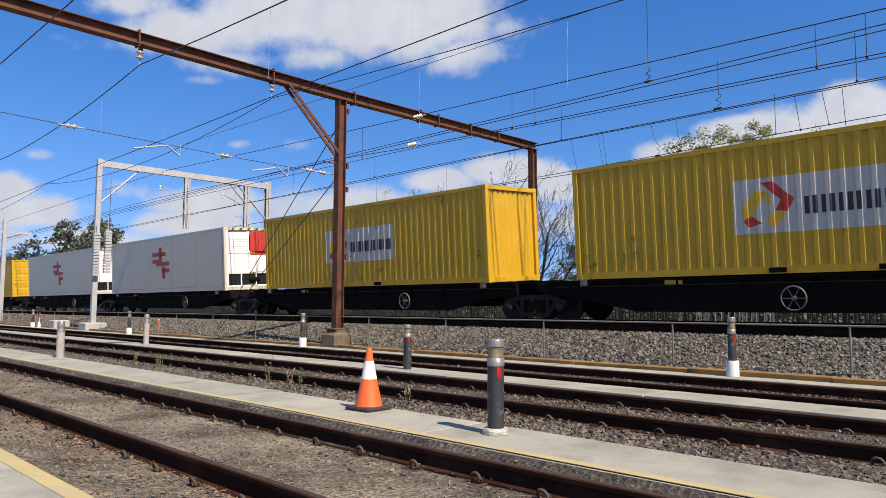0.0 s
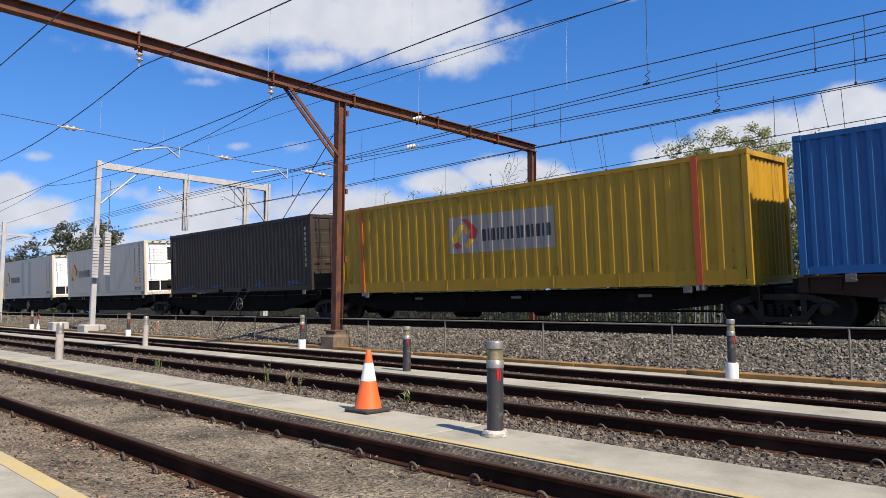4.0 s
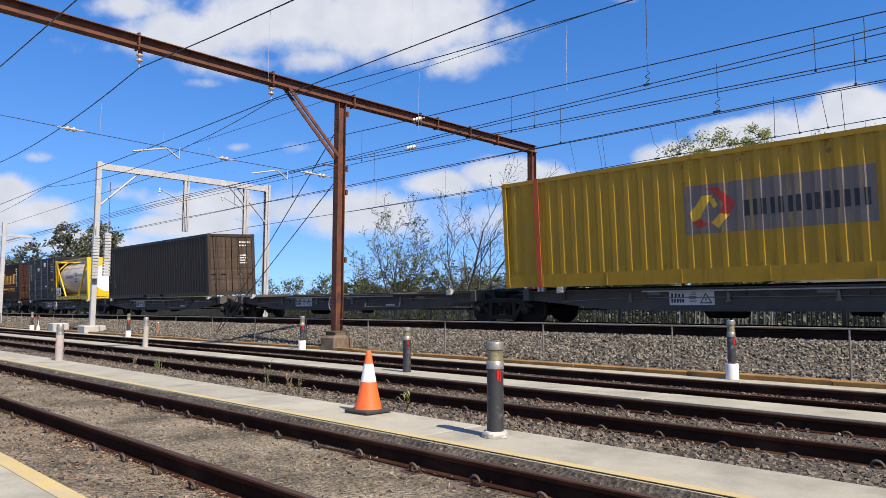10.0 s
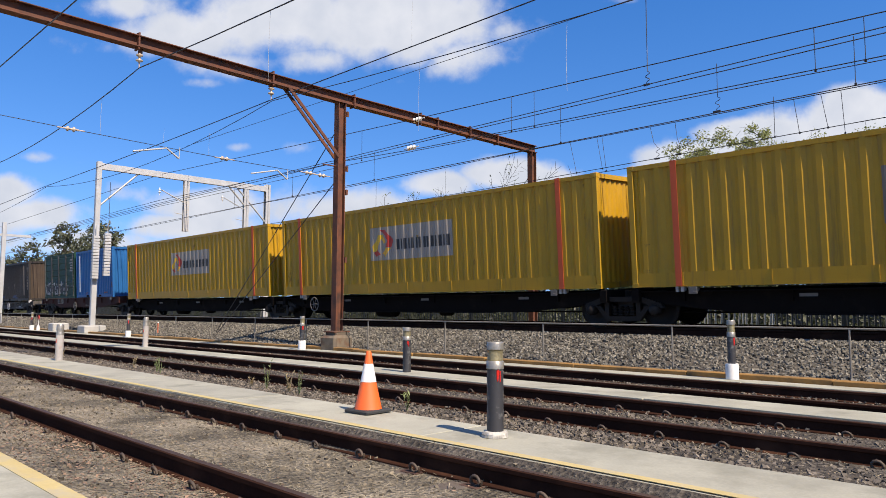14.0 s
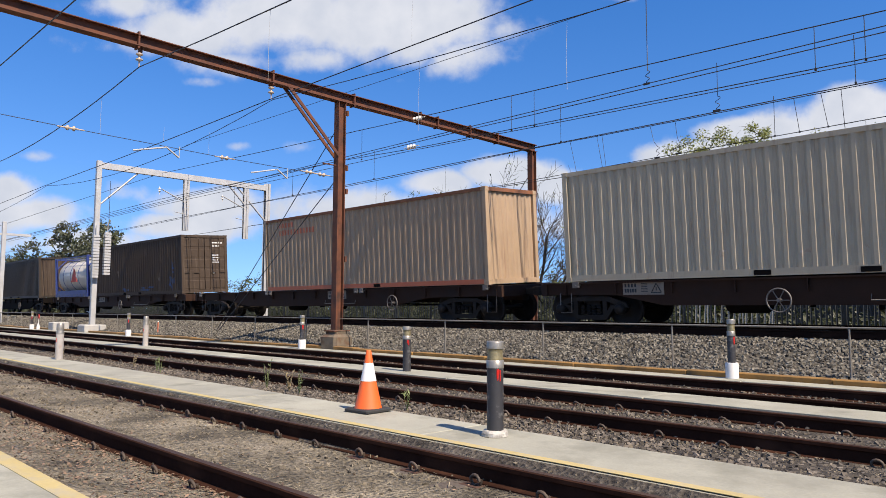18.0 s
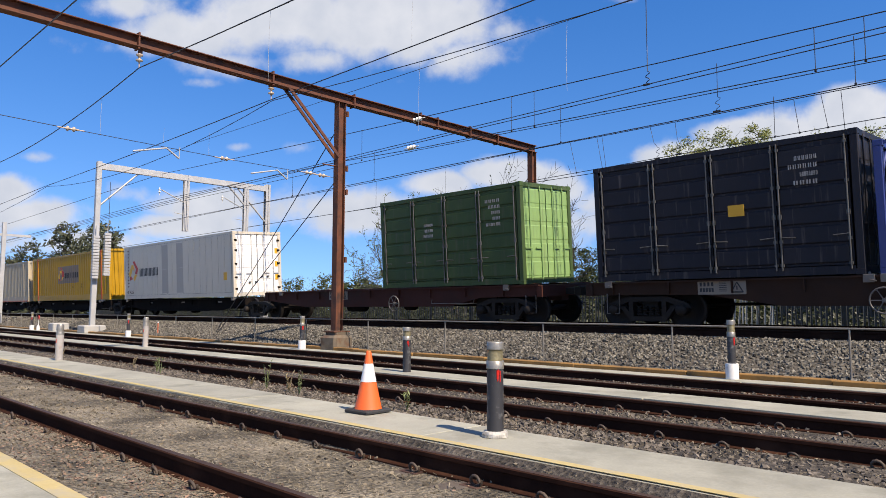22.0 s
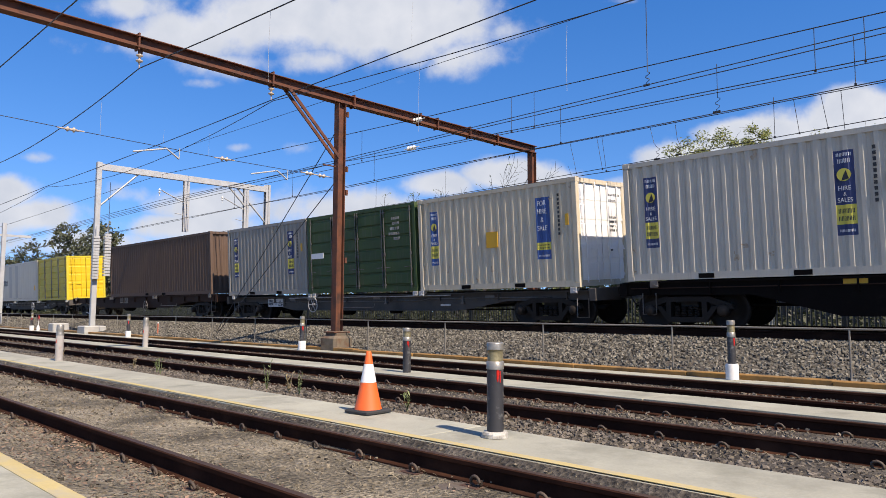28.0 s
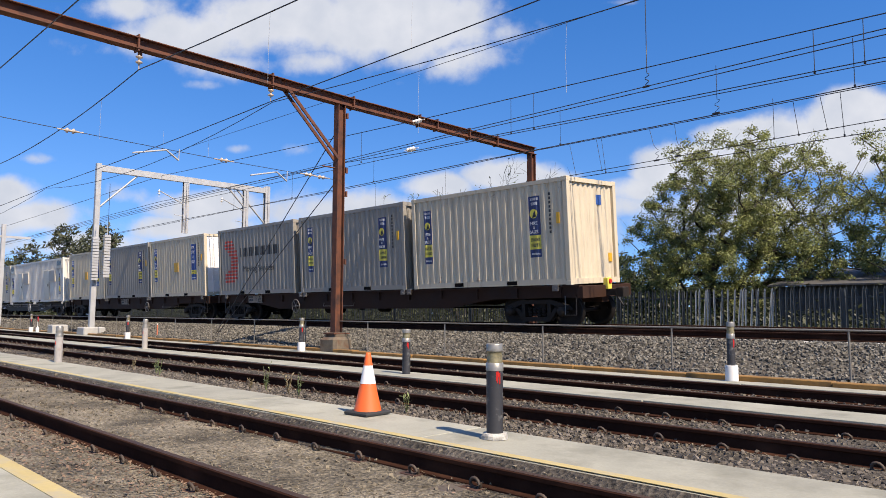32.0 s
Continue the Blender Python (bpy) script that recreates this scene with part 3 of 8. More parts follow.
def box_container(name, L, H, m, door="r", pitch=.278, depth=.045, m_end=None, steel=None, pocket=True, rail=.16, roof=None):
    c = empty(name)
    RIBS[c.name] = (-L / 2 + .15, L / 2 - .15, pitch, depth, -CW / 2 + .014)
    m_end = m_end or m
    frame_parts(c, L, H, m, rail)
    for k in (0, 1):
        def side():
            g = corrugated(-L / 2 + .15, L / 2 - .15, rail + .01, H - .12, -CW / 2 + .014, pitch, depth)
            return mirrored(g) if k else g
        part("side_panel", side, m, c, key=(L, H, pitch, k, rail))
    roof_part(c, L, H, roof or m)
    s = 1 if door == "r" else -1
    door_end(c, L, H, m_end, s, steel)
    end_wall(c, L, H, m_end, -s)
    if s == 1:
        end_codes(c, L, H, M_INKW if m_end.name in DARK else M_INK)
    if pocket and L < 13:
        pockets(c, L, M_BLK)
    return c


DARK = ("charcoal_container", "brown_black_container", "navy_container", "navy_blue_container", "brown_container", "taupe_brown_container", "terracotta_container", "green_container", "blue_container")


def end_codes(c, L, H, m):
    """Small unreadable code lines on the door leaves."""
    def mk():
        g = G()
        rg = random.Random(6)
        x = L / 2 - .038
        for z, n in ((H - .42, 9), (H - .58, 5), (H - 1.05, 6), (H - 1.17, 6), (H - 1.29, 5), (H - 1.41, 6), (.95, 2)):
            y = .42
            for k in range(n):
                w = rg.uniform(.025, .05)
                g.box(x - .004, y, z, x, y + w, z + .065)
                y += w + rg.choice((.02, .02, .05))
        return g
    tagged(part("code_bar", mk, m, c, key=(L, H)), kind="stuff")


def big_container(name, m, H=2.98, door="l", straps=True, pitch=.40):
    """48-foot box with wide ribs and a deep plain skirt."""
    L = 14.63
    c = box_container(name, L, H, m, door, pitch=pitch, depth=.05, pocket=False, rail=.34)
    for sx in (-1, 1):
        part("inner_post", lambda: G().box(-.06, -.01, .02, .06, .02, H - .1), m, c, key=H, at=(sx * 6.096, -CW / 2 + .012, 0))
        if straps:
            part("strap", lambda: G().box(-.075, -.012, .02, .075, 0, H), M_RED, c, "red painted stripe over the inner lifting post", key=H, at=(sx * 6.096, -CW / 2 - .002, 0))
        part("locking_foot", lambda: G().box(-.1, -.08, -.12, -.03, .08, 0).box(.03, -.08, -.12, .1, .08, 0), M_LGREY, c, key="f", at=(sx * 6.096, -CW / 2 + .09, .012))
    for i in range(-3, 4):
        part("skirt_joint", lambda: G().box(-.012, -.006, .02, .012, .004, .34), m, c, key="j", at=(i * 2.0, -CW / 2 + .006, .012))
    return c


def smooth_container(name, L, H, m, end="unit", jog=.59, m_end=None):
    """Insulated box: flat side sheets with narrow joints; a cooling unit or doors at its end."""
    c = empty(name)
    frame_parts(c, L, H, m, .18, .1)
    n = round((L - .4) / jog)
    w = (L - .36) / n
    for k in (-1, 1):
        for i in range(n):
            part("side_sheet", lambda: G().box(.012, -.012, .2, w - .012, .0, H - .12, .003), m, c, key=(L, H, n), at=(-L / 2 + .18 + i * w, k * (CW / 2 - .02), 0))
        part("side_backing", lambda: G().box(-L / 2 + .17, -.01, .18, L / 2 - .17, .01, H - .11), M_JOINT, c, key=(L, H), at=(0, k * (CW / 2 - .030), 0))
    part("roof", lambda: G().box(-L / 2 + .1, -CW / 2 + .07, H - .06, L / 2 - .1, CW / 2 - .07, H - .02, .01), m, c, key=(L, H))
    if end == "unit":
        cooling_unit(c, L, H)
        door_end(c, L, H, M_WHITE, -1, M_LGREY)
    else:
        door_end(c, L, H, M_ENDW, 1, M_LGREY)
        for k in (-1, 1):
            for z in (.35, .85, 1.45, 2.05, 2.5):
                part("hinge_block", lambda: G().box(-.02, -.07, -.045, .03, .07, .045, .008), M_BLK, c, "black rubber-bushed hinge block", key="hb", at=(L / 2 - .03, k * (CW / 2 - .14), z))
        for y in (-.42, -.12, .2, .5):
            part("door_latch", lambda: G().box(-.01, -.05, -.03, .035, .05, .03, .006), M_BLK, c, "dark door latch", key="dl", at=(L / 2 - .02, y, .62 + .25 * (y > 0)))
        end_wall(c, L, H, m, -1)
    return c


def cooling_unit(c, L, H):
    """Cooling machinery in a white frame: louvred upper panel, dark opening, control box, lower grille, striped edge."""
    x = L / 2
    u = part("cooling_unit", lambda: G().box(x - .14, -1.06, .16, x - .09, 1.06, H - .14), M_ENDW, c, key=(L, H))
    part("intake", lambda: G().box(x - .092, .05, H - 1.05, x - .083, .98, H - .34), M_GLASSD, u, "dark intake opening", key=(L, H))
    part("access_panel", lambda: G().box(x - .09, -1.0, H - 1.05, x - .06, .0, H - .3, .01), M_ENDW, u, key=(L, H))
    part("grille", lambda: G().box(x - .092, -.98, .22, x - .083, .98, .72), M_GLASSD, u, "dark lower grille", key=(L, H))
    part("front_panel", lambda: G().box(x - .1, -1.0, .82, x - .035, -.02, 1.66, .02), M_ENDW, u, key=(L, H))
    part("front_panel", lambda: G().box(x - .1, .02, .82, x - .035, 1.0, 1.66, .02), M_ENDW, u, key=(L, H, 2))
    part("compressor", lambda: G().lathe([(.02, -.28), (.15, -.26), (.17, -.2), (.17, .2), (.15, .26), (.02, .28)], (x - .16, .3, .46), 14, "y"), M_BLK, u, key=(L, H))
    for i in range(7):
        part("louvre", lambda: G().sweep([(-.98, 0), (-.05, 0), (-.05, .03), (-.98, .03)], "x", x - .06, x - .045), M_ENDW, u, key=(L, H), at=(0, 0, H - .95 + i * .08))
    part("unit_frame", lambda: G().box(x - .09, -1.1, .14, x, -1.02, H - .14).box(x - .09, 1.02, .14, x, 1.1, H - .14).box(x - .09, -1.02, .74, x - .02, 1.02, .80).box(x - .09, -1.02, 1.68, x - .02, 1.02, 1.76).box(x - .09, -.02, 1.76, x - .02, .04, H - .16)
         .box(x - .09, -.4, .2, x - .03, -.35, .74).box(x - .09, .35, .2, x - .03, .4, .74), M_ENDW, u, key=(L, H))
    for i in range(6):
        for zz in (.145, .745, 1.69):
            part("warning_stripe", lambda: G().sweep([(0, 0), (.05, 0), (.09, .05), (.04, .05)], "x", x - .018, x - .014), M_INK if i % 2 else M_SYEL, u, key=(L, H, i % 2, "s"), at=(0, .0 + i * .06, zz))
    for i in range(10):
        part("warning_stripe", lambda: G().sweep([(0, 0), (.1, 0), (.2, .1), (.1, .1)], "x", x + .001, x + .004), M_INK if i % 2 else M_SYEL, u, key=(L, H, i % 2), at=(-.01, -1.05 + i * .2, H - .125))


# rods paler than the doors to paint in the light they catch, with rusty scuffs
M_RODLIT = mat("lit_scuffed_rod_steel", (.10, .10, .095), .5, metal=.3, var=.4, scale=8, dirt=(.05, .03, .02), dirt_amt=.4, dirt_scale=6)


def side_door_container(name, L, H, m, m_end=None, marks=True):
    """Box with four folding doors along its side, each with pressed ribs, lock rods and hinges."""
    c = empty(name)
    frame_parts(c, L, H, m, .17, .12)
    w = (L - .36) / 4
    for i in range(4):
        def leaf():
            g = G().box(.015, 0, .2, w - .015, .04, H - .14)
            return g
        d = part("side_door", leaf, m, c, key=(L, H), at=(-L / 2 + .18 + i * w, -CW / 2 + .04, 0))
        for k in range(6):
            hh = (H - .44) / 6
            part("pressed_panel", lambda: G().sweep([(0, .02), (-.032, .05), (-.032, hh - .05), (0, hh - .02)], "x", .09, w - .09), m, d, key=(L, H), at=(0, 0, .22 + hh * k))
        part("hinge", lambda: G().box(-.05, -.035, .4, .05, 0, .5).box(-.05, -.035, .95, .05, 0, 1.05).box(-.05, -.035, 1.5, .05, 0, 1.6).box(-.05, -.035, 2.2, .05, 0, 2.3), m, d, key="sd", at=(0, 0, 0))
        for xr in (.06, w - .06):
            part("lock_rod", lambda: G().tube([(0, -.055, .12), (0, -.055, H - .1)], .018, 6).box(-.035, -.065, .2, .035, -.02, .26).box(-.035, -.065, H - .26, .035, -.02, H - .2).box(-.035, -.065, 1.2, .035, -.02, 1.3)
                 .box(-.035, -.065, .7, .035, -.02, .76).box(-.035, -.065, 1.85, .035, -.02, 1.91).tube([(0, -.075, .82), (.3 if xr < .5 else -.3, -.075, .80)], .012, 5), M_RODLIT, d, "scuffed lock rod with keepers, paler as if lit", key=(H, xr < .5), at=(xr, 0, 0))
    part("side_panel", lambda: mirrored(corrugated(-L / 2 + .15, L / 2 - .15, .17, H - .12, -CW / 2 + .014, .278, .036)), m, c, key=(L, H, "b"))
    roof_part(c, L, H, m)
    door_end(c, L, H, m_end or m, 1)
    end_wall(c, L, H, m_end or m, -1)
    return c


def tank_container(name, L, H, shell, fr, walkway=True, band=None, bare=False, sloped=True, end_disc=None):
    """Tank in an open frame: dished shell, saddle, corner frames and braces."""
    c = empty(name)
    h = L / 2
    R = 1.14
    zc = .17 + R
    prof = [(.001, -h + .14), (.6, -h + .16), (.92, -h + .21), (1.06, -h + .30), (R, -h + .48), (R, h - .48), (1.06, h - .30), (.92, h - .21), (.6, h - .16), (.001, h - .14)]
    sh = part("tank_shell", G().lathe(prof, (0, 0, zc), 40, "x"), shell, c)
    for i, x in enumerate((-h * .55, -h * .1, h * .38)):
        part("shell_band", G().lathe([(R + .003, x - .04), (R + .012, x - .03), (R + .012, x + .03), (R + .004, x + .04)], (0, 0, zc), 40, "x"), band or shell, sh)
    part("manway", G().lathe([(.28, 0), (.28, .12), (.32, .13), (.32, .17), (.1, .2)], (.2, 0, zc + R - .02), 18), shell, sh)
    q = CW / 2 - .075
    for sx in (-1, 1):
        for sy in (-1, 1):
            part("corner_post", lambda: G().box(-.075, -.075, .118, .075, .075, H - .118, .01), fr, c, key=("t", H), at=(sx * (h - .077), sy * q, 0))
            for z in (0, H - .118):
                part("corner_casting", casting, fr, c, key="c", at=Matrix.Translation((sx * (h - .089), sy * (CW / 2 - .081), z)) @ Matrix.Diagonal((sx, sy, 1, 1)))
            x = sx * (h - .077)
            part("end_brace", G().tube([(x, sy * q, H - .75), (x, sy * .45, H - .08)], .045, 6), fr, c)
            part("end_brace", G().tube([(x, sy * q, .75), (x, sy * .45, .08)], .045, 6), fr, c)
        x = sx * (h - .077)
        part("end_beam", lambda: G().box(-.05, -q, 0, .05, q, .1), fr, c, key="e", at=(x, 0, .01))
        part("end_beam", lambda: G().box(-.05, -q, 0, .05, q, .1), fr, c, key="e", at=(x, 0, H - .12))
    for sy in (-1, 1):
        part("bottom_side_rail", lambda: G().box(-h + .17, -.04, 0, h - .17, .04, .20), fr, c, key=("t", L), at=(0, sy * (CW / 2 - .05), .012))
        for i in range(9):
            part("rail_hole", lambda: G().box(-.07, -.004, .05, .07, .0, .15), M_GLASSD, c, key="h", at=(-h + .7 + i * (L - 1.4) / 8, -CW / 2 + .008 if sy < 0 else CW / 2 - .006, .012))
        part("saddle", G().box(-h + .4, sy * .5, .1, h - .4, sy * .62, .34), fr, c)
        if sloped:
            for k in (-1, 1):
                part("side_brace", G().tube([(k * (h - .15), sy * (q + .02), H - .1), (k * (h - 1.9), sy * (q + .02), .15)], .055, 6), fr, c)
        if not bare:
            part("top_side_rail", lambda: G().box(-h + .17, -.03, 0, h - .17, .03, .07), fr, c, key=("tt", L), at=(0, sy * (CW / 2 - .05), H - .09))
    if walkway:
        part("walkway", G().box(-h + .3, -.62, H - .09, h - .3, -.25, H - .05).box(-h + .3, .25, H - .09, h - .3, .62, H - .05), M_LGREY, c)
    if end_disc:
        part("end_board", G().box(h - .06, -q + .08, .15, h - .02, q - .08, H - .14), fr, c)
        part("disc_sign", G().lathe([(.86, 0), (.86, .008)], (h - .018, 0, H / 2), 36, "x"), end_disc, c, "round white marking on the end board")
    return c


def logo_board(c, x0, x1, z0, z1, m_board, letters=7):
    """Company board: grey field, chevron in red, amber and yellow, and an unlettered name."""
    y = -CW / 2 - .004
    b = field(c, "logo_board", x0, x1, z0, z1, y, m_board)
    s = (z1 - z0)
    chevron(b, x0 + s * .12, z0 + s * .08, s * .84, y - .004)
    bars(b, x0 + s * 1.2, x1 - s * .07, z0 + s * .29, z0 + s * .6, y - .004, letters, M_INK, gap=.2)


def chevron(c, x, z, s, y):
    """Company mark of slanting bands in red, amber and yellow round an open middle."""
    rib = rib_of(c)

    def band_(m, *polys):
        g = G()
        for pts in polys:
            poly_decal(g, rib, [(x + a * s * 1.12, z + b * s) for a, b in pts], y, .006)
        part("chevron", g, m, c)
    band_(M_LOGOR, [(.40, 1.0), (.63, 1.0), (1.0, .60), (.76, .60)], [(.76, .60), (1.0, .60), (.88, .34), (.66, .38)], [(.06, .20), (.20, .30), (.42, .12), (.14, .05)])
    band_(M_INKY, [(.66, .36), (.87, .32), (.62, .0), (.46, .16)], [(.42, .78), (.54, .74), (.62, .56), (.52, .50)])
    band_(M_LOGOY, [(.28, .82), (.52, .82), (.24, .32), (.0, .42)], [(.0, .42), (.24, .32), (.18, .24), (.05, .22)])


def banner(c, x, z0, z1, blue, w=.34, hire=False):
    """Upright hire sign: blue field with pale lines, a yellow disc and a yellow foot."""
    y = -CW / 2 - .002
    h = z1 - z0
    s = field(c, "hire_sign", x - w / 2, x + w / 2, z0, z1, y, blue, .003, "upright blue hire sign with a yellow foot")
    field(s, "sign_foot", x - w / 2, x + w / 2, z0 + h * (.13 if not hire else .15), z0 + h * (.36 if not hire else .27), y, M_SYEL, .006)
    for i in range(2):
        bars(s, x - w * .42, x + w * .42, z0 + h * (.17 + .09 * i) if not hire else z0 + h * (.17 + .045 * i), z0 + h * (.225 + .09 * i) if not hire else z0 + h * (.195 + .045 * i), y - .006, 6, M_INK)
    if hire:
        for i, t in enumerate(("FOR", "HIRE", "&", "SALE")):
            words(t, h * .115, M_INKW, s, (x, y - .006, z0 + h * (.9 - .135 * i)), sx=.8)
    else:
        part("disc", G().lathe([(w * .36, y - .006), (w * .36, y - .003)], (x, 0, z0 + h * .71), 18, "y"), M_SYEL, s)
        part("mark", G().sweep([(x - .05, z0 + h * .64), (x + .09, z0 + h * .66), (x + .04, z0 + h * .76), (x, z0 + h * .72)], "y", y - .009, y - .006), M_INK, s)
        bars(s, x - w * .4, x + w * .4, z0 + h * .93, z0 + h * .97, y - .003, 5, M_INKW)
        bars(s, x - w * .35, x + w * .35, z0 + h * .85, z0 + h * .9, y - .003, 4, M_INKW)
        words("HIRE", h * .075, M_INKW, s, (x, y - .006, z0 + h * .55), sx=.9)
        words("&", h * .06, M_INKW, s, (x, y - .006, z0 + h * .48), sx=.9)
        words("SALES", h * .075, M_INKW, s, (x, y - .006, z0 + h * .41), sx=.85)
    bars(s, x - w * .4, x + w * .4, z0 + h * .04, z0 + h * .07, y - .003, 6, M_INKW)
    return s


M_INKG = mat("dulled_white_lettering", (.33, .32, .30), .7, var=.35, scale=9, bump=0)


def small_marks(c, L, H, m, n=3, x=None, z=None, seed=1):
    """Unreadable code lines near the upper corner."""
    rg = random.Random(seed)
    x = L / 2 - .75 if x is None else x
    z = H - .5 if z is None else z
    for i in range(n):
        w = rg.uniform(.3, .6)
        bars(c, x - w, x, z - .17 * i, z - .17 * i + .09, -CW / 2 - .012, rg.randint(4, 8), m, "code_bar", .35)


def upright_marks(c, x, z0, z1, m, n=9, w=.09):
    g = G()
    for i in range(n):
        a = z0 + (z1 - z0) * i / n
        g.box(x - w / 2, -CW / 2 - .008, a, x + w / 2, -CW / 2 - .002, a + (z1 - z0) / n * .65)
    tagged(part("code_bar", g, m, c), kind="stuff")


# ---- wagons ----
def wheelset_mesh():
    g = G()
    g.tube([(0, -.95, 0), (0, .95, 0)], .075, 10)
    for s in (-1, 1):
        y = s * .7175
        g.lathe([(.10, y - s * .07), (.16, y - s * .05), (.36, y - s * .02), (.40, y - s * .06), (.46, y - s * .06), (.455, y + s * .035), (.49, y + s * .05), (.49, y + s * .075), (.40, y + s * .075), (.36, y + s * .04), (.16, y + s * .02), (.10, y + s * .05)], (0, 0, 0), 24, "y")
        for k in range(4):
            a = k * math.pi / 2
            g.tube([(.27 * math.cos(a), y - s * .04, .27 * math.sin(a)), (.27 * math.cos(a), y - s * .055, .27 * math.sin(a))], .035, 6)
    return g


def bogie_parts(w, x, m):
    """Three-piece bogie: two cast side frames, bolster, springs, axle boxes and two wheelsets."""
    b = part("bogie", lambda: G().box(-.22, -.9, .5, .22, .9, .72, .02).box(-.3, -.25, .7, .3, .25, .86), m, w, key="b", at=(x, 0, 0))
    for s in (-1, 1):
        def frame_():
            y0, y1 = -.07, .07
            g = G()
            g.sweep([(-1.12, .50), (-1.05, .62), (-.55, .78), (.55, .78), (1.05, .62), (1.12, .50), (.9, .50), (.5, .66), (-.5, .66), (-.9, .50)], "y", y0, y1)
            g.sweep([(-.78, .56), (-.62, .56), (-.42, .30), (.42, .30), (.62, .56), (.78, .56), (.46, .18), (-.46, .18)], "y", y0, y1)
            g.box(-.50, y0, .2, -.38, y1, .76).box(.38, y0, .2, .50, y1, .76)
            return g
        sf = part("side_frame", frame_, m, b, key="f", at=(0, s * 1.0, 0))
        for sx in (-1, 1):
            part("axle_box", lambda: G().lathe([(.0, -.16), (.10, -.16), (.13, -.12), (.14, .06), (.0, .08)], (0, 0, 0), 12, "y"), M_BOG, b, key=s, at=Matrix.Translation((sx * .89, s * 1.03, .46)) @ Matrix.Rotation(0 if s < 0 else math.pi, 4, "Z"))
        part("spring_nest", lambda: springs(), M_BOG, b, key="s", at=(0, s * 1.0, 0))
    for sx in (-1, 1):
        ws = part("wheelset", wheelset_mesh, M_WHEEL, b, key="w", at=(sx * .89, 0, .46))
        WHEELS.append((ws, sx))
        part("brake_beam", lambda: G().tube([(0, -.85, .42), (0, .85, .42)], .04, 6).box(-.05, -.8, .3, .03, -.66, .56).box(-.05, .66, .3, .03, .8, .56), M_BOG, b, key="k", at=(sx * .36, 0, 0))
    return b


def springs():
    g = G()
    for x in (-.24, -.08, .08, .24):
        for k in range(6):
            g.lathe([(.05, .32 + k * .04), (.075, .335 + k * .04), (.05, .35 + k * .04)], (x, 0, 0), 8)
    return g


def coupler(w, x, s, m):
    part("coupler", lambda: G().box(0, -.1, .84, .45, .1, 1.02, .015).box(.38, -.17, .8, .62, .05, 1.06, .02).box(.45, .04, .8, .60, .16, 1.06, .02), m, w, key="c", at=Matrix.Translation((x, 0, 0)) @ Matrix.Diagonal((s, s, 1, 1)))
    part("brake_hose", lambda: G().tube([(0, .35, .95), (.15, .36, .75), (.3, .34, .55), (.42, .3, .6)], .022, 6), M_RUBBER, w, key="h", at=Matrix.Translation((x, 0, 0)) @ Matrix.Diagonal((s, 1, 1, 1)))


def brake_wheel(w, x, z, m=None, r=.28):
    def mk():
        g = G()
        ring = [(r * math.cos(a * math.pi / 12), 0, r * math.sin(a * math.pi / 12)) for a in range(25)]
        g.tube(ring, .018, 6, False)
        for a in range(6):
            g.tube([(0, 0, 0), (r * math.cos(a * math.pi / 3), 0, r * math.sin(a * math.pi / 3))], .012, 5)
        g.tube([(0, -.03, 0), (0, .12, 0)], .04, 8)
        return g
    part("hand_brake_wheel", mk, m or M_LGREY, w, "spoked hand brake wheel", key=r, at=(x, -1.28, z))


def bracket_mesh():
    """Folded corner seat with a gusset and a locking cone."""
    g = G().box(-.10, -.10, -.035, .10, .09, .0, .006).box(-.10, -.10, -.16, .10, -.085, -.035)
    for x in (-.095, .08):
        g.sweep([(-.085, -.16), (.09, -.035), (-.085, -.035)], "x", x, x + .015)
    g.lathe([(.035, 0), (.035, .02), (.012, .05)], (0, 0, 0), 8)
    g.tube([(.02, -.1, -.1), (.02, -.14, -.1), (.14, -.14, -.13)], .012, 5)
    return g


def data_plate(w, x, z, y=-.998, m=None):
    """Pale plate with unreadable code lines and a warning triangle."""
    p = part("data_plate", lambda: G().box(-.55, -.012, -.16, .55, .0, .16), m or M_DATA, w, "pale data plate with a warning triangle", key="d", at=(x, y, z))
    g = G()
    for i, (a, b, n) in enumerate(((-.5, -.14, 4), (-.5, -.16, 5))):
        for k in range(n):
            u = a + (b - a) * k / n
            g.box(u, -.015, .03 - .13 * i, u + .05, -.012, .12 - .13 * i)
    for i in range(6):
        g.box(-.05, -.015, .11 - i * .04, .12, -.012, .125 - i * .04)
    part("code_bar", g, M_INK, p, key="d")
    def tri():
        g = G()
        P = [(.22, -.11), (.48, -.11), (.35, .11)]
        for k in range(3):
            a, b = P[k], P[(k + 1) % 3]
            g.tube([(a[0], -.014, a[1]), (b[0], -.014, b[1])], .012, 4)
        return g.box(.338, -.016, -.06, .362, -.012, .03)
    part("triangle", tri, M_INK, p, key="d")


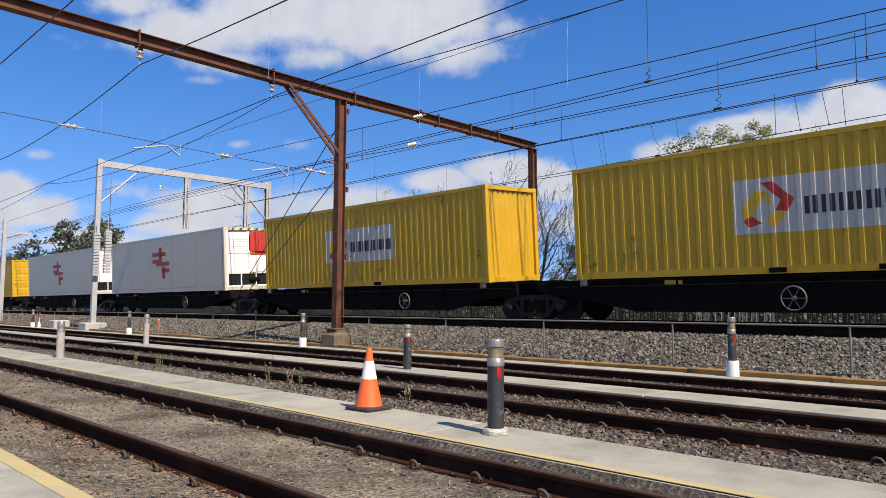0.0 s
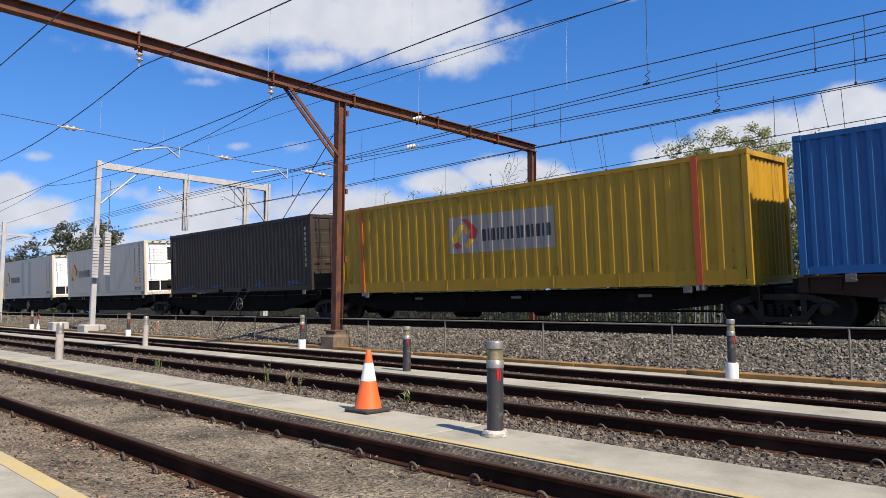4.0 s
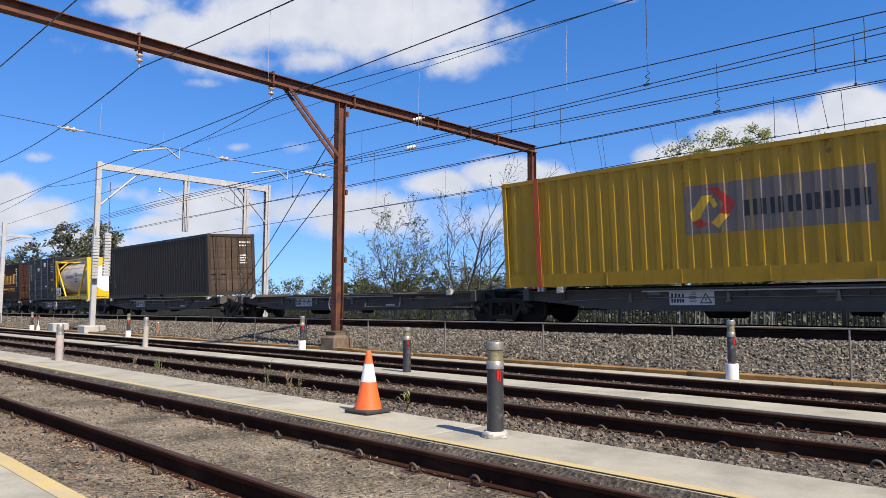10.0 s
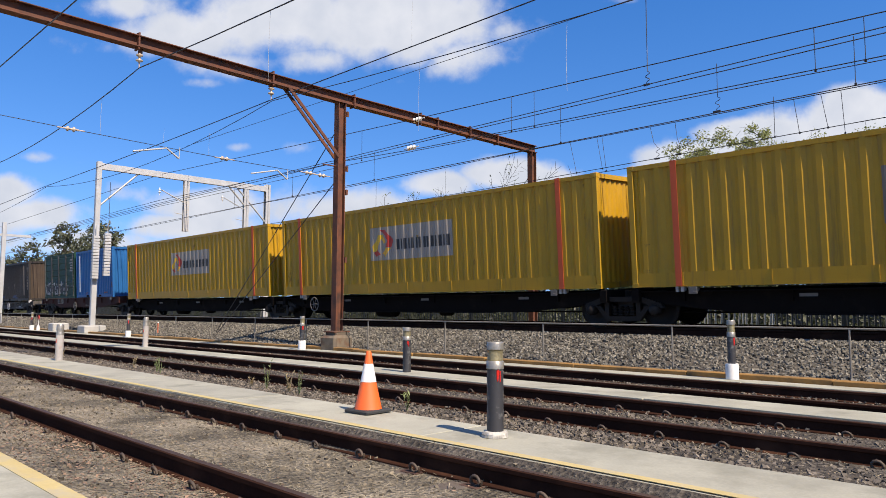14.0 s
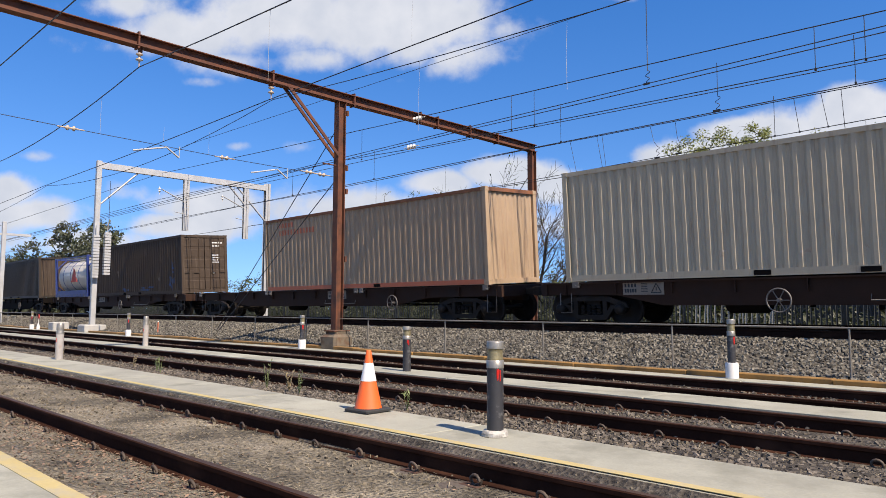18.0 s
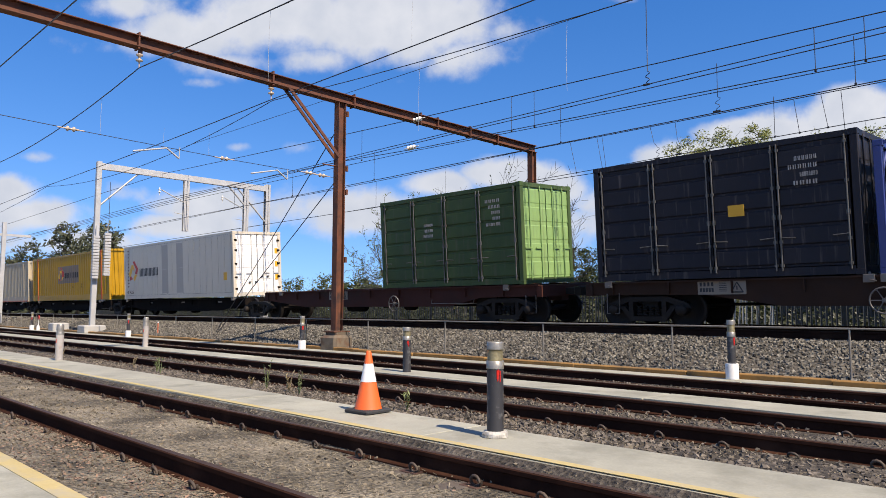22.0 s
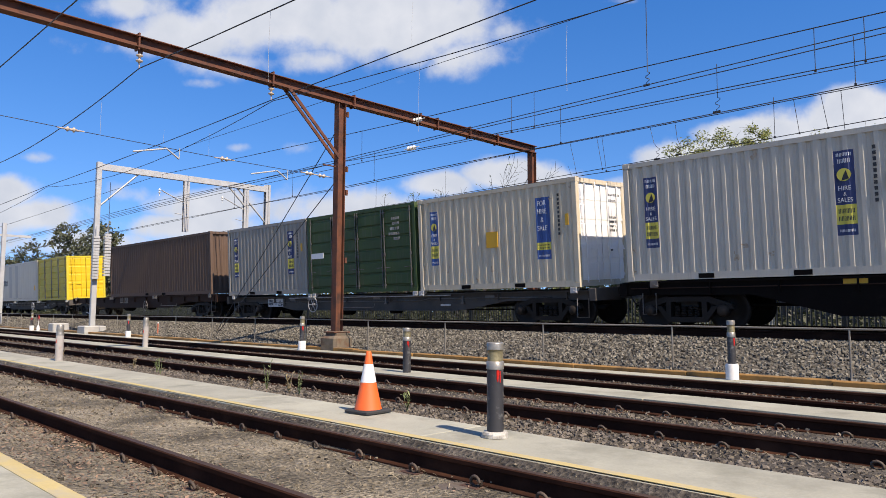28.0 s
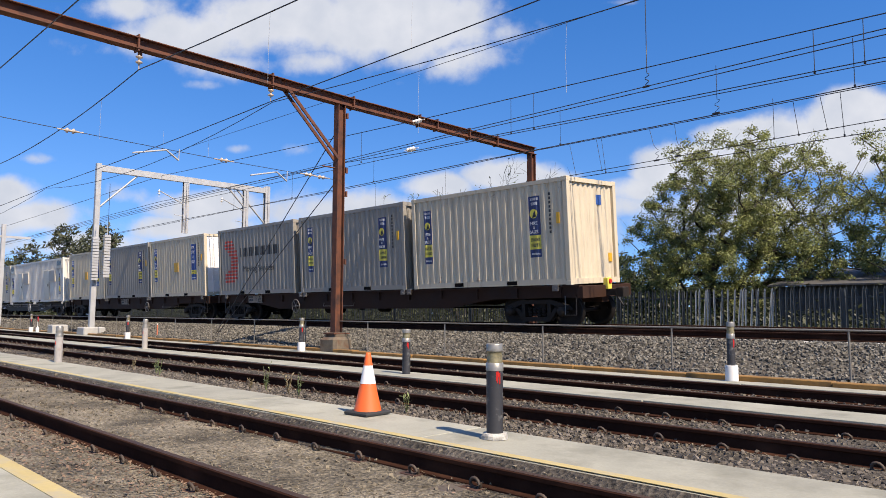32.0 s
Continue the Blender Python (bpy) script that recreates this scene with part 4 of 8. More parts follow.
def wagon(x0, x1, deck, style, slots=(), wheel=.5, share_l=False, share_r=0.0):
    """Container wagon from x0 to x1 with its deck height; slots: places of the locking posts, from the middle.
    share_l: rests on its neighbour's bogie; share_r: reach past the end to the bogie shared with the next unit."""
    L = x1 - x0
    h = L / 2 - .35
    col = {"F": M_BLK, "B": M_WAGB, "R": M_WAGR, "S": M_WAGG, "L": M_BLK}[style]
    w = empty("container_wagon")
    d = deck
    low = d - .82 if style == "F" else d - .62
    ends = {}
    for e, sh in ((-1, share_l), (1, share_r)):
        ends[e] = [(e * (h - 2.6), low), (e * (h - .5), d - .40), (e * h, d - .36)] if sh else [(e * h * .5, low), (e * h * .68, d - .36), (e * h, d - .34)]
    if style in ("F", "B", "R"):
        for s in (-1, 1):
            def sill():
                # fish-bellied channel
                g = G()
                g.sweep([(-h, d - .06)] + ends[-1][::-1] + ends[1] + [(h, d - .06)], "y", -.012, .012)
                g.box(-h, -.09, d - .06, h, .09, d - .02)
                for i in range(int(L / 1.5)):
                    x = -h + .7 + i * 1.5
                    g.box(x - .015, -.08, d - .33, x + .015, .0, d - .06)
                return g
            part("side_sill", sill, col, w, key=(round(L, 2), style, d, bool(share_l), bool(share_r)), at=Matrix.Translation((0, s * 1.13, 0)) @ Matrix.Diagonal((1, -s, 1, 1)))
        for i in range(5):
            part("cross_bearer", lambda: G().box(-.08, -1.12, d - .3, .08, 1.12, d - .05), col, w, key=d, at=(-h * .9 + i * h * .45, 0, 0))
        part("centre_sill", lambda: G().box(-h, -.17, d - .5, h, .17, d - .08), col, w, key=(round(L, 2), d))
    else:
        # skeletal spine: deep plate girders set in, light top flange
        for s in (-1, 1):
            def gird():
                g = G()
                g.sweep([(-h, d - .10)] + ends[-1][::-1] + ends[1] + [(h, d - .10)], "y", -.012, .012)
                g.box(-h, -.16, d - .12, h, .04, d - .09)
                g.box(-h * .48, -.1, d - .64, h * .48, .04, d - .62)
                for i in range(int(L / 2.4)):
                    x = -h + 1.2 + i * 2.4
                    g.box(x - .012, -.09, d - .33, x + .012, .0, d - .1)
                return g
            part("side_sill", gird, col, w, key=(round(L, 2), style, d, bool(share_l), bool(share_r)), at=Matrix.Translation((0, s * .98, 0)) @ Matrix.Diagonal((1, -s, 1, 1)))
            for i in (-1, 0, 1):
                part("label_plate", lambda: G().box(-.18, -.006, -.035, .18, .0, .035), M_STEP, w, key="l", at=(i * h * .55 + .6, s * 1.0 - .012 * (s < 0), d - .22))
        part("centre_sill", lambda: G().box(-h, -.2, d - .4, h, .2, d - .12), col, w, key=(round(L, 2), d))
        for i in range(4):
            part("cross_bearer", lambda: G().box(-.1, -1.0, d - .28, .1, 1.0, d - .1), col, w, key=(d, "s"), at=(-h * .9 + i * h * .6, 0, 0))
    for s in (-1, 1):
        part("headstock", lambda: G().box(-.1, -1.2, d - .36, .1, 1.2, d - .04, .01), col, w, key=d, at=(s * h, 0, 0))
        if (share_l if s < 0 else share_r):
            part("articulation_beam", lambda: G().box(0, -.3, d - .32, .5, .3, d - .08, .02).box(.3, -.2, d - .42, .75, .2, d - .26, .02), M_BOG, w, key=d, at=Matrix.Translation((s * (h + .02), 0, 0)) @ Matrix.Diagonal((s, s, 1, 1)))
            continue
        coupler(w, s * (h + .05), s, M_BOG)
        part("step", lambda: G().tube([(0, 0, d - .3), (0, -.02, d - .8), (.35, -.02, d - .8), (.35, 0, d - .3)], .014, 5), M_STEP, w, key=d, at=(s * (h - .5), -1.15, 0))
    for sx in slots:
        for s in (-1, 1):
            part("locking_bracket", lambda: bracket_mesh(), M_LGREY if style == "S" else M_STEP, w, key=(style), at=Matrix.Translation((sx, s * 1.14, d)) @ Matrix.Diagonal((1, -s, 1, 1)))
    bx = h - (1.55 if L > 16 else 1.35)
    for s in (-1, 1):
        if s < 0 and share_l:
            continue
        bogie_parts(w, L / 2 + share_r / 2 if s > 0 and share_r else s * bx, M_BOG)
    part("brake_pipe", lambda: G().tube([(-h, -.55, d - .62), (h, -.55, d - .62)], .025, 6), M_BLK, w, key=(round(L, 2), d))
    part("air_tank", lambda: G().lathe([(.02, -.5), (.15, -.48), (.2, -.42), (.2, .42), (.15, .48), (.02, .5)], (0, 0, 0), 12, "x"), M_BLK, w, key="t", at=(-1.6, -.7, d - .62))
    part("brake_cylinder", lambda: G().lathe([(.05, -.3), (.16, -.28), (.16, .1), (.05, .14), (.03, .5)], (0, 0, 0), 10, "x"), M_BLK, w, key="c", at=(1.4, -.75, d - .6))
    wheel_on = wheel is not None
    wheel = wheel or 0.0
    if wheel_on:
        brake_wheel(w, wheel * h, .66, M_LGREY if style == "S" else M_STEP, .28 if style == "S" else .25)
    if style == "S":
        if L > 18 or wheel == 0.0:
            data_plate(w, -.62 * h if L > 18 else -2.3, d - .34)
        part("stowed_bracket", lambda: G().box(-.2, -.03, -.03, .2, .03, .03, .01), M_LGREY, w, key="s", at=(-.35 * h, -1.03, d - .2))
        part("stowed_bracket", lambda: G().box(-.2, -.03, -.03, .2, .03, .03, .01), M_LGREY, w, key="s", at=(.42 * h, -1.03, d - .46))
        for q in (-.55, -.2, .12, .5):
            part("pipe_clamp", lambda: G().box(-.03, -.07, -.12, .03, .0, .1).box(-.06, -.08, -.12, .06, .0, -.08), M_STEP, w, key="s", at=(q * h, -1.0, d - .3))
            part("web_slot", lambda: G().box(-.16, -.004, -.04, .16, .0, .04), M_GLASSD, w, key="s", at=(q * h + .7, -.994, d - .3))
        part("side_pipe", lambda: G().tube([(-h * .85, 0, -.1), (-h * .6, 0, -.02), (h * .3, 0, -.02), (h * .34, 0, .04), (h * .85, 0, .04)], .014, 5), M_STEP, w, key=round(L, 2), at=(0, -1.02, d - .3))
        part("top_pipe", lambda: G().tube([(-h * .5, 0, 0), (h * .45, 0, 0)], .022, 6), M_LGREY, w, key=round(L, 2), at=(0, -1.09, d - .16))
    elif style in "BR":
        data_plate(w, wheel * h - 3.2, d - .2, -1.145, M_DATAT)
    if style == "F":
        part("amber_plate", lambda: G().box(-.22, -.006, -.05, .22, .0, .05), M_SAMB, w, "dull amber sill plate", key="a", at=(-3.4 if L < 17 else -4.6, -1.16, d - .12))
        part("sill_lip", lambda: G().box(-h + .2, -.03, -.012, h - .2, .0, .012), M_WAGB, w, key=round(L, 2), at=(0, -1.145, d - .18))
    # levers, rigging rods and hooks under the frame
    part("brake_rigging", lambda: G().tube([(-2.2, -.35, .62), (-bx + .6, -.35, .55)], .02, 5).tube([(2.2, -.35, .62), (bx - .6, -.35, .55)], .02, 5).box(-.4, -.5, d - .7, -.34, -.3, d - .3).box(.9, -.5, d - .75, .96, -.3, d - .3), M_BLK, w, key=(round(L, 2), d))
    if style not in "FL":
        part("release_rod", lambda: G().tube([(-.9, -1.16, d - .4), (-.9, -1.2, d - .52), (.9, -1.2, d - .52), (.9, -1.16, d - .4)], .012, 5), M_STEP, w, key=d, at=(wheel * h + 2.6 if wheel < .5 else wheel * h - 3.0, 0, 0))
    tagged(w, {"F": "black flat container wagon with fish-bellied sills", "B": "brown rusty flat container wagon with bogies", "R": "red-brown flat container wagon with bogies",
               "S": "grey skeletal container wagon with pale brackets", "L": "black low skeletal wagon with deep girders"}[style], "wagon", "wagons of the train")
    return on_train(w, (x0 + x1) / 2)

# ---- ground ----
def ground_mat(name, c0, c1, scale, fine, bump, rough=.95, spots=None):
    m = bpy.data.materials.new(name)
    m.use_nodes = True
    nt = m.node_tree
    N, LK = nt.nodes.new, nt.links.new
    b = nt.nodes["Principled BSDF"]
    tc = N("ShaderNodeTexCoord")

    def noise_(sc, det):
        n = N("ShaderNodeTexNoise")
        n.inputs["Scale"].default_value, n.inputs["Detail"].default_value, n.inputs["Roughness"].default_value = sc, det, .65
        LK(tc.outputs["Object"], n.inputs["Vector"])
        return n.outputs["Fac"]
    big, fin = noise_(scale, 6), noise_(fine, 5)
    vo = N("ShaderNodeTexVoronoi")
    vo.inputs["Scale"].default_value = fine * .8
    LK(tc.outputs["Object"], vo.inputs["Vector"])
    mr = N("ShaderNodeMapRange")
    LK(big, mr.inputs["Value"])
    mr.inputs["From Min"].default_value, mr.inputs["From Max"].default_value = .35, .65
    mx = N("ShaderNodeMix")
    mx.data_type = "RGBA"
    LK(mr.outputs[0], mx.inputs["Factor"])
    mx.inputs["A"].default_value, mx.inputs["B"].default_value = (*c0, 1), (*c1, 1)
    m3 = N("ShaderNodeMapRange")
    LK(fin, m3.inputs["Value"])
    m3.inputs["From Min"].default_value, m3.inputs["From Max"].default_value = .3, .7
    m3.inputs["To Min"].default_value, m3.inputs["To Max"].default_value = .42, 1.58
    vs = N("ShaderNodeVectorMath")
    vs.operation = "SCALE"
    LK(mx.outputs["Result"], vs.inputs[0])
    LK(m3.outputs[0], vs.inputs["Scale"])
    vb = N("ShaderNodeMix")
    vb.data_type, vb.blend_type = "RGBA", "MULTIPLY"
    vb.inputs["Factor"].default_value = .5
    LK(vs.outputs[0], vb.inputs["A"])
    LK(vo.outputs["Distance"], vb.inputs["B"])
    hs = N("ShaderNodeHueSaturation")
    hs.inputs["Saturation"].default_value = 1.0
    hs.inputs["Value"].default_value = 1.45
    LK(vb.outputs["Result"], hs.inputs["Color"])
    LK(hs.outputs[0], b.inputs["Base Color"])
    b.inputs["Roughness"].default_value = rough
    b.inputs["Specular IOR Level"].default_value = .2
    bp = N("ShaderNodeBump")
    bp.inputs["Strength"].default_value, bp.inputs["Distance"].default_value = bump, .03
    ad = N("ShaderNodeMath")
    ad.operation = "ADD"
    LK(fin, ad.inputs[0])
    LK(vo.outputs["Distance"], ad.inputs[1])
    LK(ad.outputs[0], bp.inputs["Height"])
    LK(bp.outputs[0], b.inputs["Normal"])
    return m


M_DIRT = ground_mat("dirty_cinder", (.068, .058, .043), (.25, .213, .155), 1.1, 34, 1.0)
M_DIRT2 = ground_mat("dark_stony_cinder", (.034, .029, .024), (.092, .08, .066), 1.6, 26, 1.0)
M_BALL = ground_mat("ballast_bed", (.054, .046, .039), (.085, .076, .063), 1.2, 16, .8)
M_GRASS = ground_mat("rough_grass", (.035, .042, .016), (.07, .065, .03), .4, 12, .8)

X0, X1 = -1500.0, 700.0
PROFILE = [(-900, -.12, 0), (1.3, -.12, 0), (1.62, -.035, 0), (2.0, -.09, 0), (2.35, -.158, 0), (3.3, -.145, 0), (4.0, -.155, 0), (4.2, -.09, 3), (4.39, -.012, 3), (5.30, -.03, 0), (5.75, -.08, 3), (6.5, -.15, 3), (7.5, -.14, 3), (8.28, -.155, 3), (8.48, -.05, 3), (9.27, -.03, 0), (9.75, -.145, 3), (10.6, -.14, 3), (11.38, -.15, 3), (11.62, -.04, 3), (12.2, -.03, 0), (12.45, .02, 1),
           (12.9, .10, 1), (14.95, .50, 1), (15.6, .53, 1), (18.3, .62, 1), (19.3, .5, 1), (22.4, .5, 1), (24.0, .22, 2), (27, .2, 2), (60, .1, 2), (900, -.5, 2)]


def build_ground():
    xs = [X0, -600, -250, -120] + [-80 + i * 2 for i in range(50)] + [30, 80, 250, X1]
    g = G()
    ny = len(PROFILE)
    rg = random.Random(4)
    vs, fs = [], []
    for x in xs:
        for y, z, m in PROFILE:
            vs.append((x, y, z + (rg.uniform(-.012, .012) if 1.5 < y < 15 else 0)))
    for i in range(len(xs) - 1):
        for j in range(ny - 1):
            a = i * ny + j
            g.cur = PROFILE[j + 1][2]
            g.add([], [])
            g.f.append((a, a + ny, a + ny + 1, a + 1))
            g.s.append(False)
            g.mi.append(g.cur)
    g.v = vs
    ob = new("ground", g.mesh("ground", M_DIRT, M_BALL, M_GRASS, M_DIRT2))
    tagged(ob, "grey-brown cinder ground with ballast bank and rough grass", "ground", kind="structure")
    return ob


build_ground()


def ground_z(y):
    """Height of the ground across the line."""
    for (ya, za, _), (yb, zb, _) in zip(PROFILE, PROFILE[1:]):
        if ya <= y <= yb:
            return za + (zb - za) * (y - ya) / (yb - ya)
    return 0.0


def slab(name, y0, y1, z0, z1, label, xa=-160.0, xb=24.0, joint=3.6, line=None):
    """Concrete walkway in cast lengths with open joints."""
    root = empty(name)
    tagged(root, label, "walkway", kind="structure")
    x = xb
    i = 0
    rg = random.Random(int(y0 * 10))
    while x > xa:
        Lg = joint if x > -60 else 12
        dz = rg.uniform(-.004, .004)
        part("slab", lambda: G().box(-Lg + .018, y0, z0, 0, y1, z1, .005), M_CONC, root, key=(y0, Lg), at=(x, 0, dz))
        x -= Lg
    if line:
        part("edge_line", G().box(xa, line[0], z1 + .004, xb, line[1], z1 + .008), M_YLINE, root, "worn yellow safety line")
    return root


slab("walkway", 4.40, 5.37, -.2, 0.0, "pale concrete walkway with a worn yellow edge between tracks", line=(4.405, 4.50))
slab("walkway_2", 8.50, 9.27, -.2, 0.0, "narrow pale concrete walkway between tracks")
slab("walkway_3", 11.62, 12.12, -.2, 0.0, "narrow pale concrete walkway beside timber kerb")
slab("platform", -2.0, 1.60, -.2, 0.0, "pale concrete platform edge with yellow line", line=(1.47, 1.595), joint=4.5)


def rail_profile(z):
    return [(-.07, z - .16), (.07, z - .16), (.07, z - .145), (.012, z - .13), (.010, z - .045), (.035, z - .035), (.036, z - .006), (.028, z), (-.028, z), (-.036, z - .006), (-.035, z - .035), (-.010, z - .045), (-.012, z - .13), (-.07, z - .145)]


def rail(y, z=0.0, xa=-420.0, xb=60.0, shiny=False, label="dark rusty steel rail", tilt=0.0):
    g = G()
    g.sweep([(y + a, b) for a, b in rail_profile(z)], "x", xa, xb)
    ob = part("rail", g, M_RAIL)
    tagged(ob, label, "rail", "rails", "")
    part("rail_head", G().box(xa, y - .026, z, xb, y + .026, z + .002), M_RAILTOP, ob, "worn brighter running surface")
    return ob


def coil_clip():
    g = G()
    pts = []
    for k in range(13):
        a = k * 2 * math.pi / 12 * 1.05
        pts.append((.046 * math.cos(a), -.03 + .02 * k / 12 - .02, .045 + .042 * math.sin(a)))
    g.tube(pts, .013, 5)
    g.tube([(.0, .0, .01), (.0, -.06, .01)], .012, 5)
    return g


RAIL_Y = (2.57, 4.075, 6.82, 8.325, 9.93, 11.435)
RAILS = [rail(y) for y in RAIL_Y]
main_rails = []
for s in (-1, 1):
    main_rails.append(rail(TRACK_Y + s * .7525, TRACK_Z + s * .7525 * .0607, xa=-900, xb=90, label="worn steel rail of the main line on ballast"))
for y in (19.95, 21.45):
    main_rails.append(rail(y, .74, xa=-900, xb=90, label="worn steel rail of the far main line"))


def sleepers():
    rg = random.Random(8)
    for c, xa, xb, dz, m, step in ((3.32, -42, 5, -.165, M_SLEEP, .66), (7.57, -42, 5, -.165, M_SLEEP, .66)):
        x = xa
        while x < xb:
            ob = part("sleeper", lambda: G().box(-.115, -1.25, -.12, .115, 1.25, 0, .012), m, key="s", at=(x + rg.uniform(-.03, .03), c, -.160 + rg.uniform(-.008, .008)))
            tagged(ob, "weathered timber sleeper sunk in cinders", "sleeper", "sleepers of the sidings")
            x += step
    x = -80
    while x < 8:
        ob = part("sleeper", lambda: G().box(-.12, -1.25, -.2, .12, 1.25, 0, .02), M_CONC2, key="m", at=pose(x, TRACK_Y, TRACK_Z - .163, CANT))
        tagged(ob, "pale concrete sleeper under the main line", "sleeper", "sleepers of the main line")
        x += .68


sleepers()
for r, y in zip(RAILS[:4], RAIL_Y[:4]):
    x = -36.0
    rg = random.Random(int(y * 7))
    while x < 3:
        xx = x + rg.uniform(-.03, .03)
        part("tie_plate", lambda: G().box(-.09, -.17, 0, .09, .17, .018, .004), M_TIE, r, key="p", at=(xx, y, -.168))
        for s in (-1, 1):
            part("rail_clip", coil_clip, M_CLIP, r, key="c", at=Matrix.Translation((xx + .04, y + s * .075, -.155)) @ Matrix.Rotation(0 if s < 0 else math.pi, 4, "Z") @ Matrix.Rotation(radians(rg.uniform(5, 35)), 4, "X"))
        x += .66


def stones():
    """Loose ballast on the bank of the main line and between the sidings."""
    shapes = []
    rg = random.Random(3)
    for k in range(10):
        vs = []
        for sx in (-1, 1):
            for sy in (-1, 1):
                for sz in (-1, 1):
                    vs.append((sx * rg.uniform(.55, 1), sy * rg.uniform(.5, 1), sz * rg.uniform(.4, .9)))
        shapes.append(vs)
    fq = [(0, 1, 3, 2), (4, 6, 7, 5), (0, 4, 5, 1), (2, 3, 7, 6), (0, 2, 6, 4), (1, 5, 7, 3)]

    def field(n, pick, name, material, label, cat):
        V, F = [], []
        for _ in range(n):
            x, y, z, r = pick()
            q = Euler((rg.uniform(0, 6), rg.uniform(0, 6), rg.uniform(0, 6))).to_matrix()
            o = len(V)
            for v in rg.choice(shapes):
                p = q @ Vector(v)
                V.append((x + p.x * r, y + p.y * r, z + p.z * r))
            F.extend([tuple(i + o for i in f) for f in fq])
        me = bpy.data.meshes.new(name)
        me.from_pydata(V, [], F)
        me.materials.append(material)
        ob = new(name, me)
        tagged(ob, label, cat, kind="stuff")

    bank_z = ground_z

    def p1():
        # denser close by
        x = 3 - 58 * rg.random() ** 1.5
        y = rg.uniform(12.42, 15.75)
        return x, y, bank_z(y) + rg.uniform(-.005, .025), rg.uniform(.018, .036)

    field(36000, p1, "ballast_stones", M_STONE, "grey crushed ballast stones on the bank", "ballast")

    def p1b():
        x = -55 - 130 * rg.random()
        y = rg.uniform(12.42, 15.7)
        return x, y, bank_z(y) + rg.uniform(0, .03), rg.uniform(.04, .07)

    field(6000, p1b, "ballast_stones", M_STONE, "grey crushed ballast stones far along the bank", "ballast")

    def p2():
        x = 2.5 - 38 * rg.random() ** 1.6
        y = rg.choice((rg.uniform(1.7, 4.35), rg.uniform(5.42, 8.45), rg.uniform(9.3, 11.6)))
        return x, y, bank_z(y) + rg.uniform(-.004, .004), rg.uniform(.005, .017) * (1.6 if rg.random() < .12 else 1)

    field(22000, p2, "gravel", M_GRIT, "fine grey-brown gravel and cinders between rails", "gravel")

    def p3():
        x = 2.5 - 30 * rg.random() ** 1.5
        y = rg.choice((rg.uniform(5.42, 8.45), rg.uniform(5.42, 6.7), rg.uniform(9.3, 11.6)))
        return x, y, bank_z(y) + rg.uniform(-.004, .008), rg.uniform(.010, .026)

    field(15000, p3, "gravel", M_GRIT2, "dark angular stones in the cinders of the far sidings", "gravel")


M_STONE = mat("ballast_stone", (0.1076, 0.0975, 0.0788), .9, var=.3, scale=3, fine=20)
M_GRIT = mat("cinder_grit", (0.1178, 0.0973, 0.0684), .95, var=.35, scale=4, fine=30)


def island_tone(m, lo, hi):
    """Lets each loose piece of a joined mesh take its own tone."""
    nt = m.node_tree
    b = nt.nodes["Principled BSDF"]
    src = b.inputs["Base Color"].links[0].from_socket
    ge = nt.nodes.new("ShaderNodeNewGeometry")
    mr = nt.nodes.new("ShaderNodeMapRange")
    mr.inputs["To Min"].default_value, mr.inputs["To Max"].default_value = lo, hi
    nt.links.new(ge.outputs["Random Per Island"], mr.inputs["Value"])
    vm = nt.nodes.new("ShaderNodeVectorMath")
    vm.operation = "SCALE"
    nt.links.new(src, vm.inputs[0])
    nt.links.new(mr.outputs[0], vm.inputs["Scale"])
    nt.links.new(vm.outputs[0], b.inputs["Base Color"])


island_tone(M_STONE, .2, 1.9)
island_tone(M_GRIT, .25, 1.75)
M_GRIT2 = mat("dark_siding_stone", (0.084, 0.0704, 0.056), .95, var=.35, scale=4, fine=30)
island_tone(M_GRIT2, .2, 2.1)
stones()


def litter():
    """Dead leaves and bark chips along the near rail and the platform."""
    rg = random.Random(15)
    V, F = [], []
    for _ in range(6000):
        if rg.random() < .75:
            x, y = -9.5 + 8.5 * rg.random(), 2.52 - .9 * rg.random() ** 1.6
        else:
            x, y = -20 + 22 * rg.random(), rg.choice((rg.uniform(5.4, 6.7), rg.uniform(2.65, 4.0), rg.uniform(6.95, 8.2)))
        c = Vector((x, y, ground_z(y) + .006 + rg.uniform(0, .012)))
        a = Vector((rg.uniform(-1, 1), rg.uniform(-1, 1), rg.uniform(-.25, .25))).normalized()
        b = a.cross(Vector((rg.uniform(-.3, .3), rg.uniform(-.3, .3), 1))).normalized()
        s = .006 + .02 * rg.random() ** 1.7
        o = len(V)
        V += [tuple(c - a * s), tuple(c + b * s * .5 + Vector((0, 0, .004))), tuple(c + a * s), tuple(c - b * s * .5)]
        F.append((o, o + 1, o + 2, o + 3))
    me = bpy.data.meshes.new("leaf_litter")
    me.from_pydata(V, [], F)
    me.materials.append(M_LITTER)
    tagged(new("leaf_litter", me), "dry brown leaves and bark chips on the cinders", "litter", kind="stuff")


M_LITTER = mat("dry_leaf", (0.152, 0.0973, 0.0646), .85, var=.3, bump=0)
island_tone(M_LITTER, .4, 1.7)
litter()


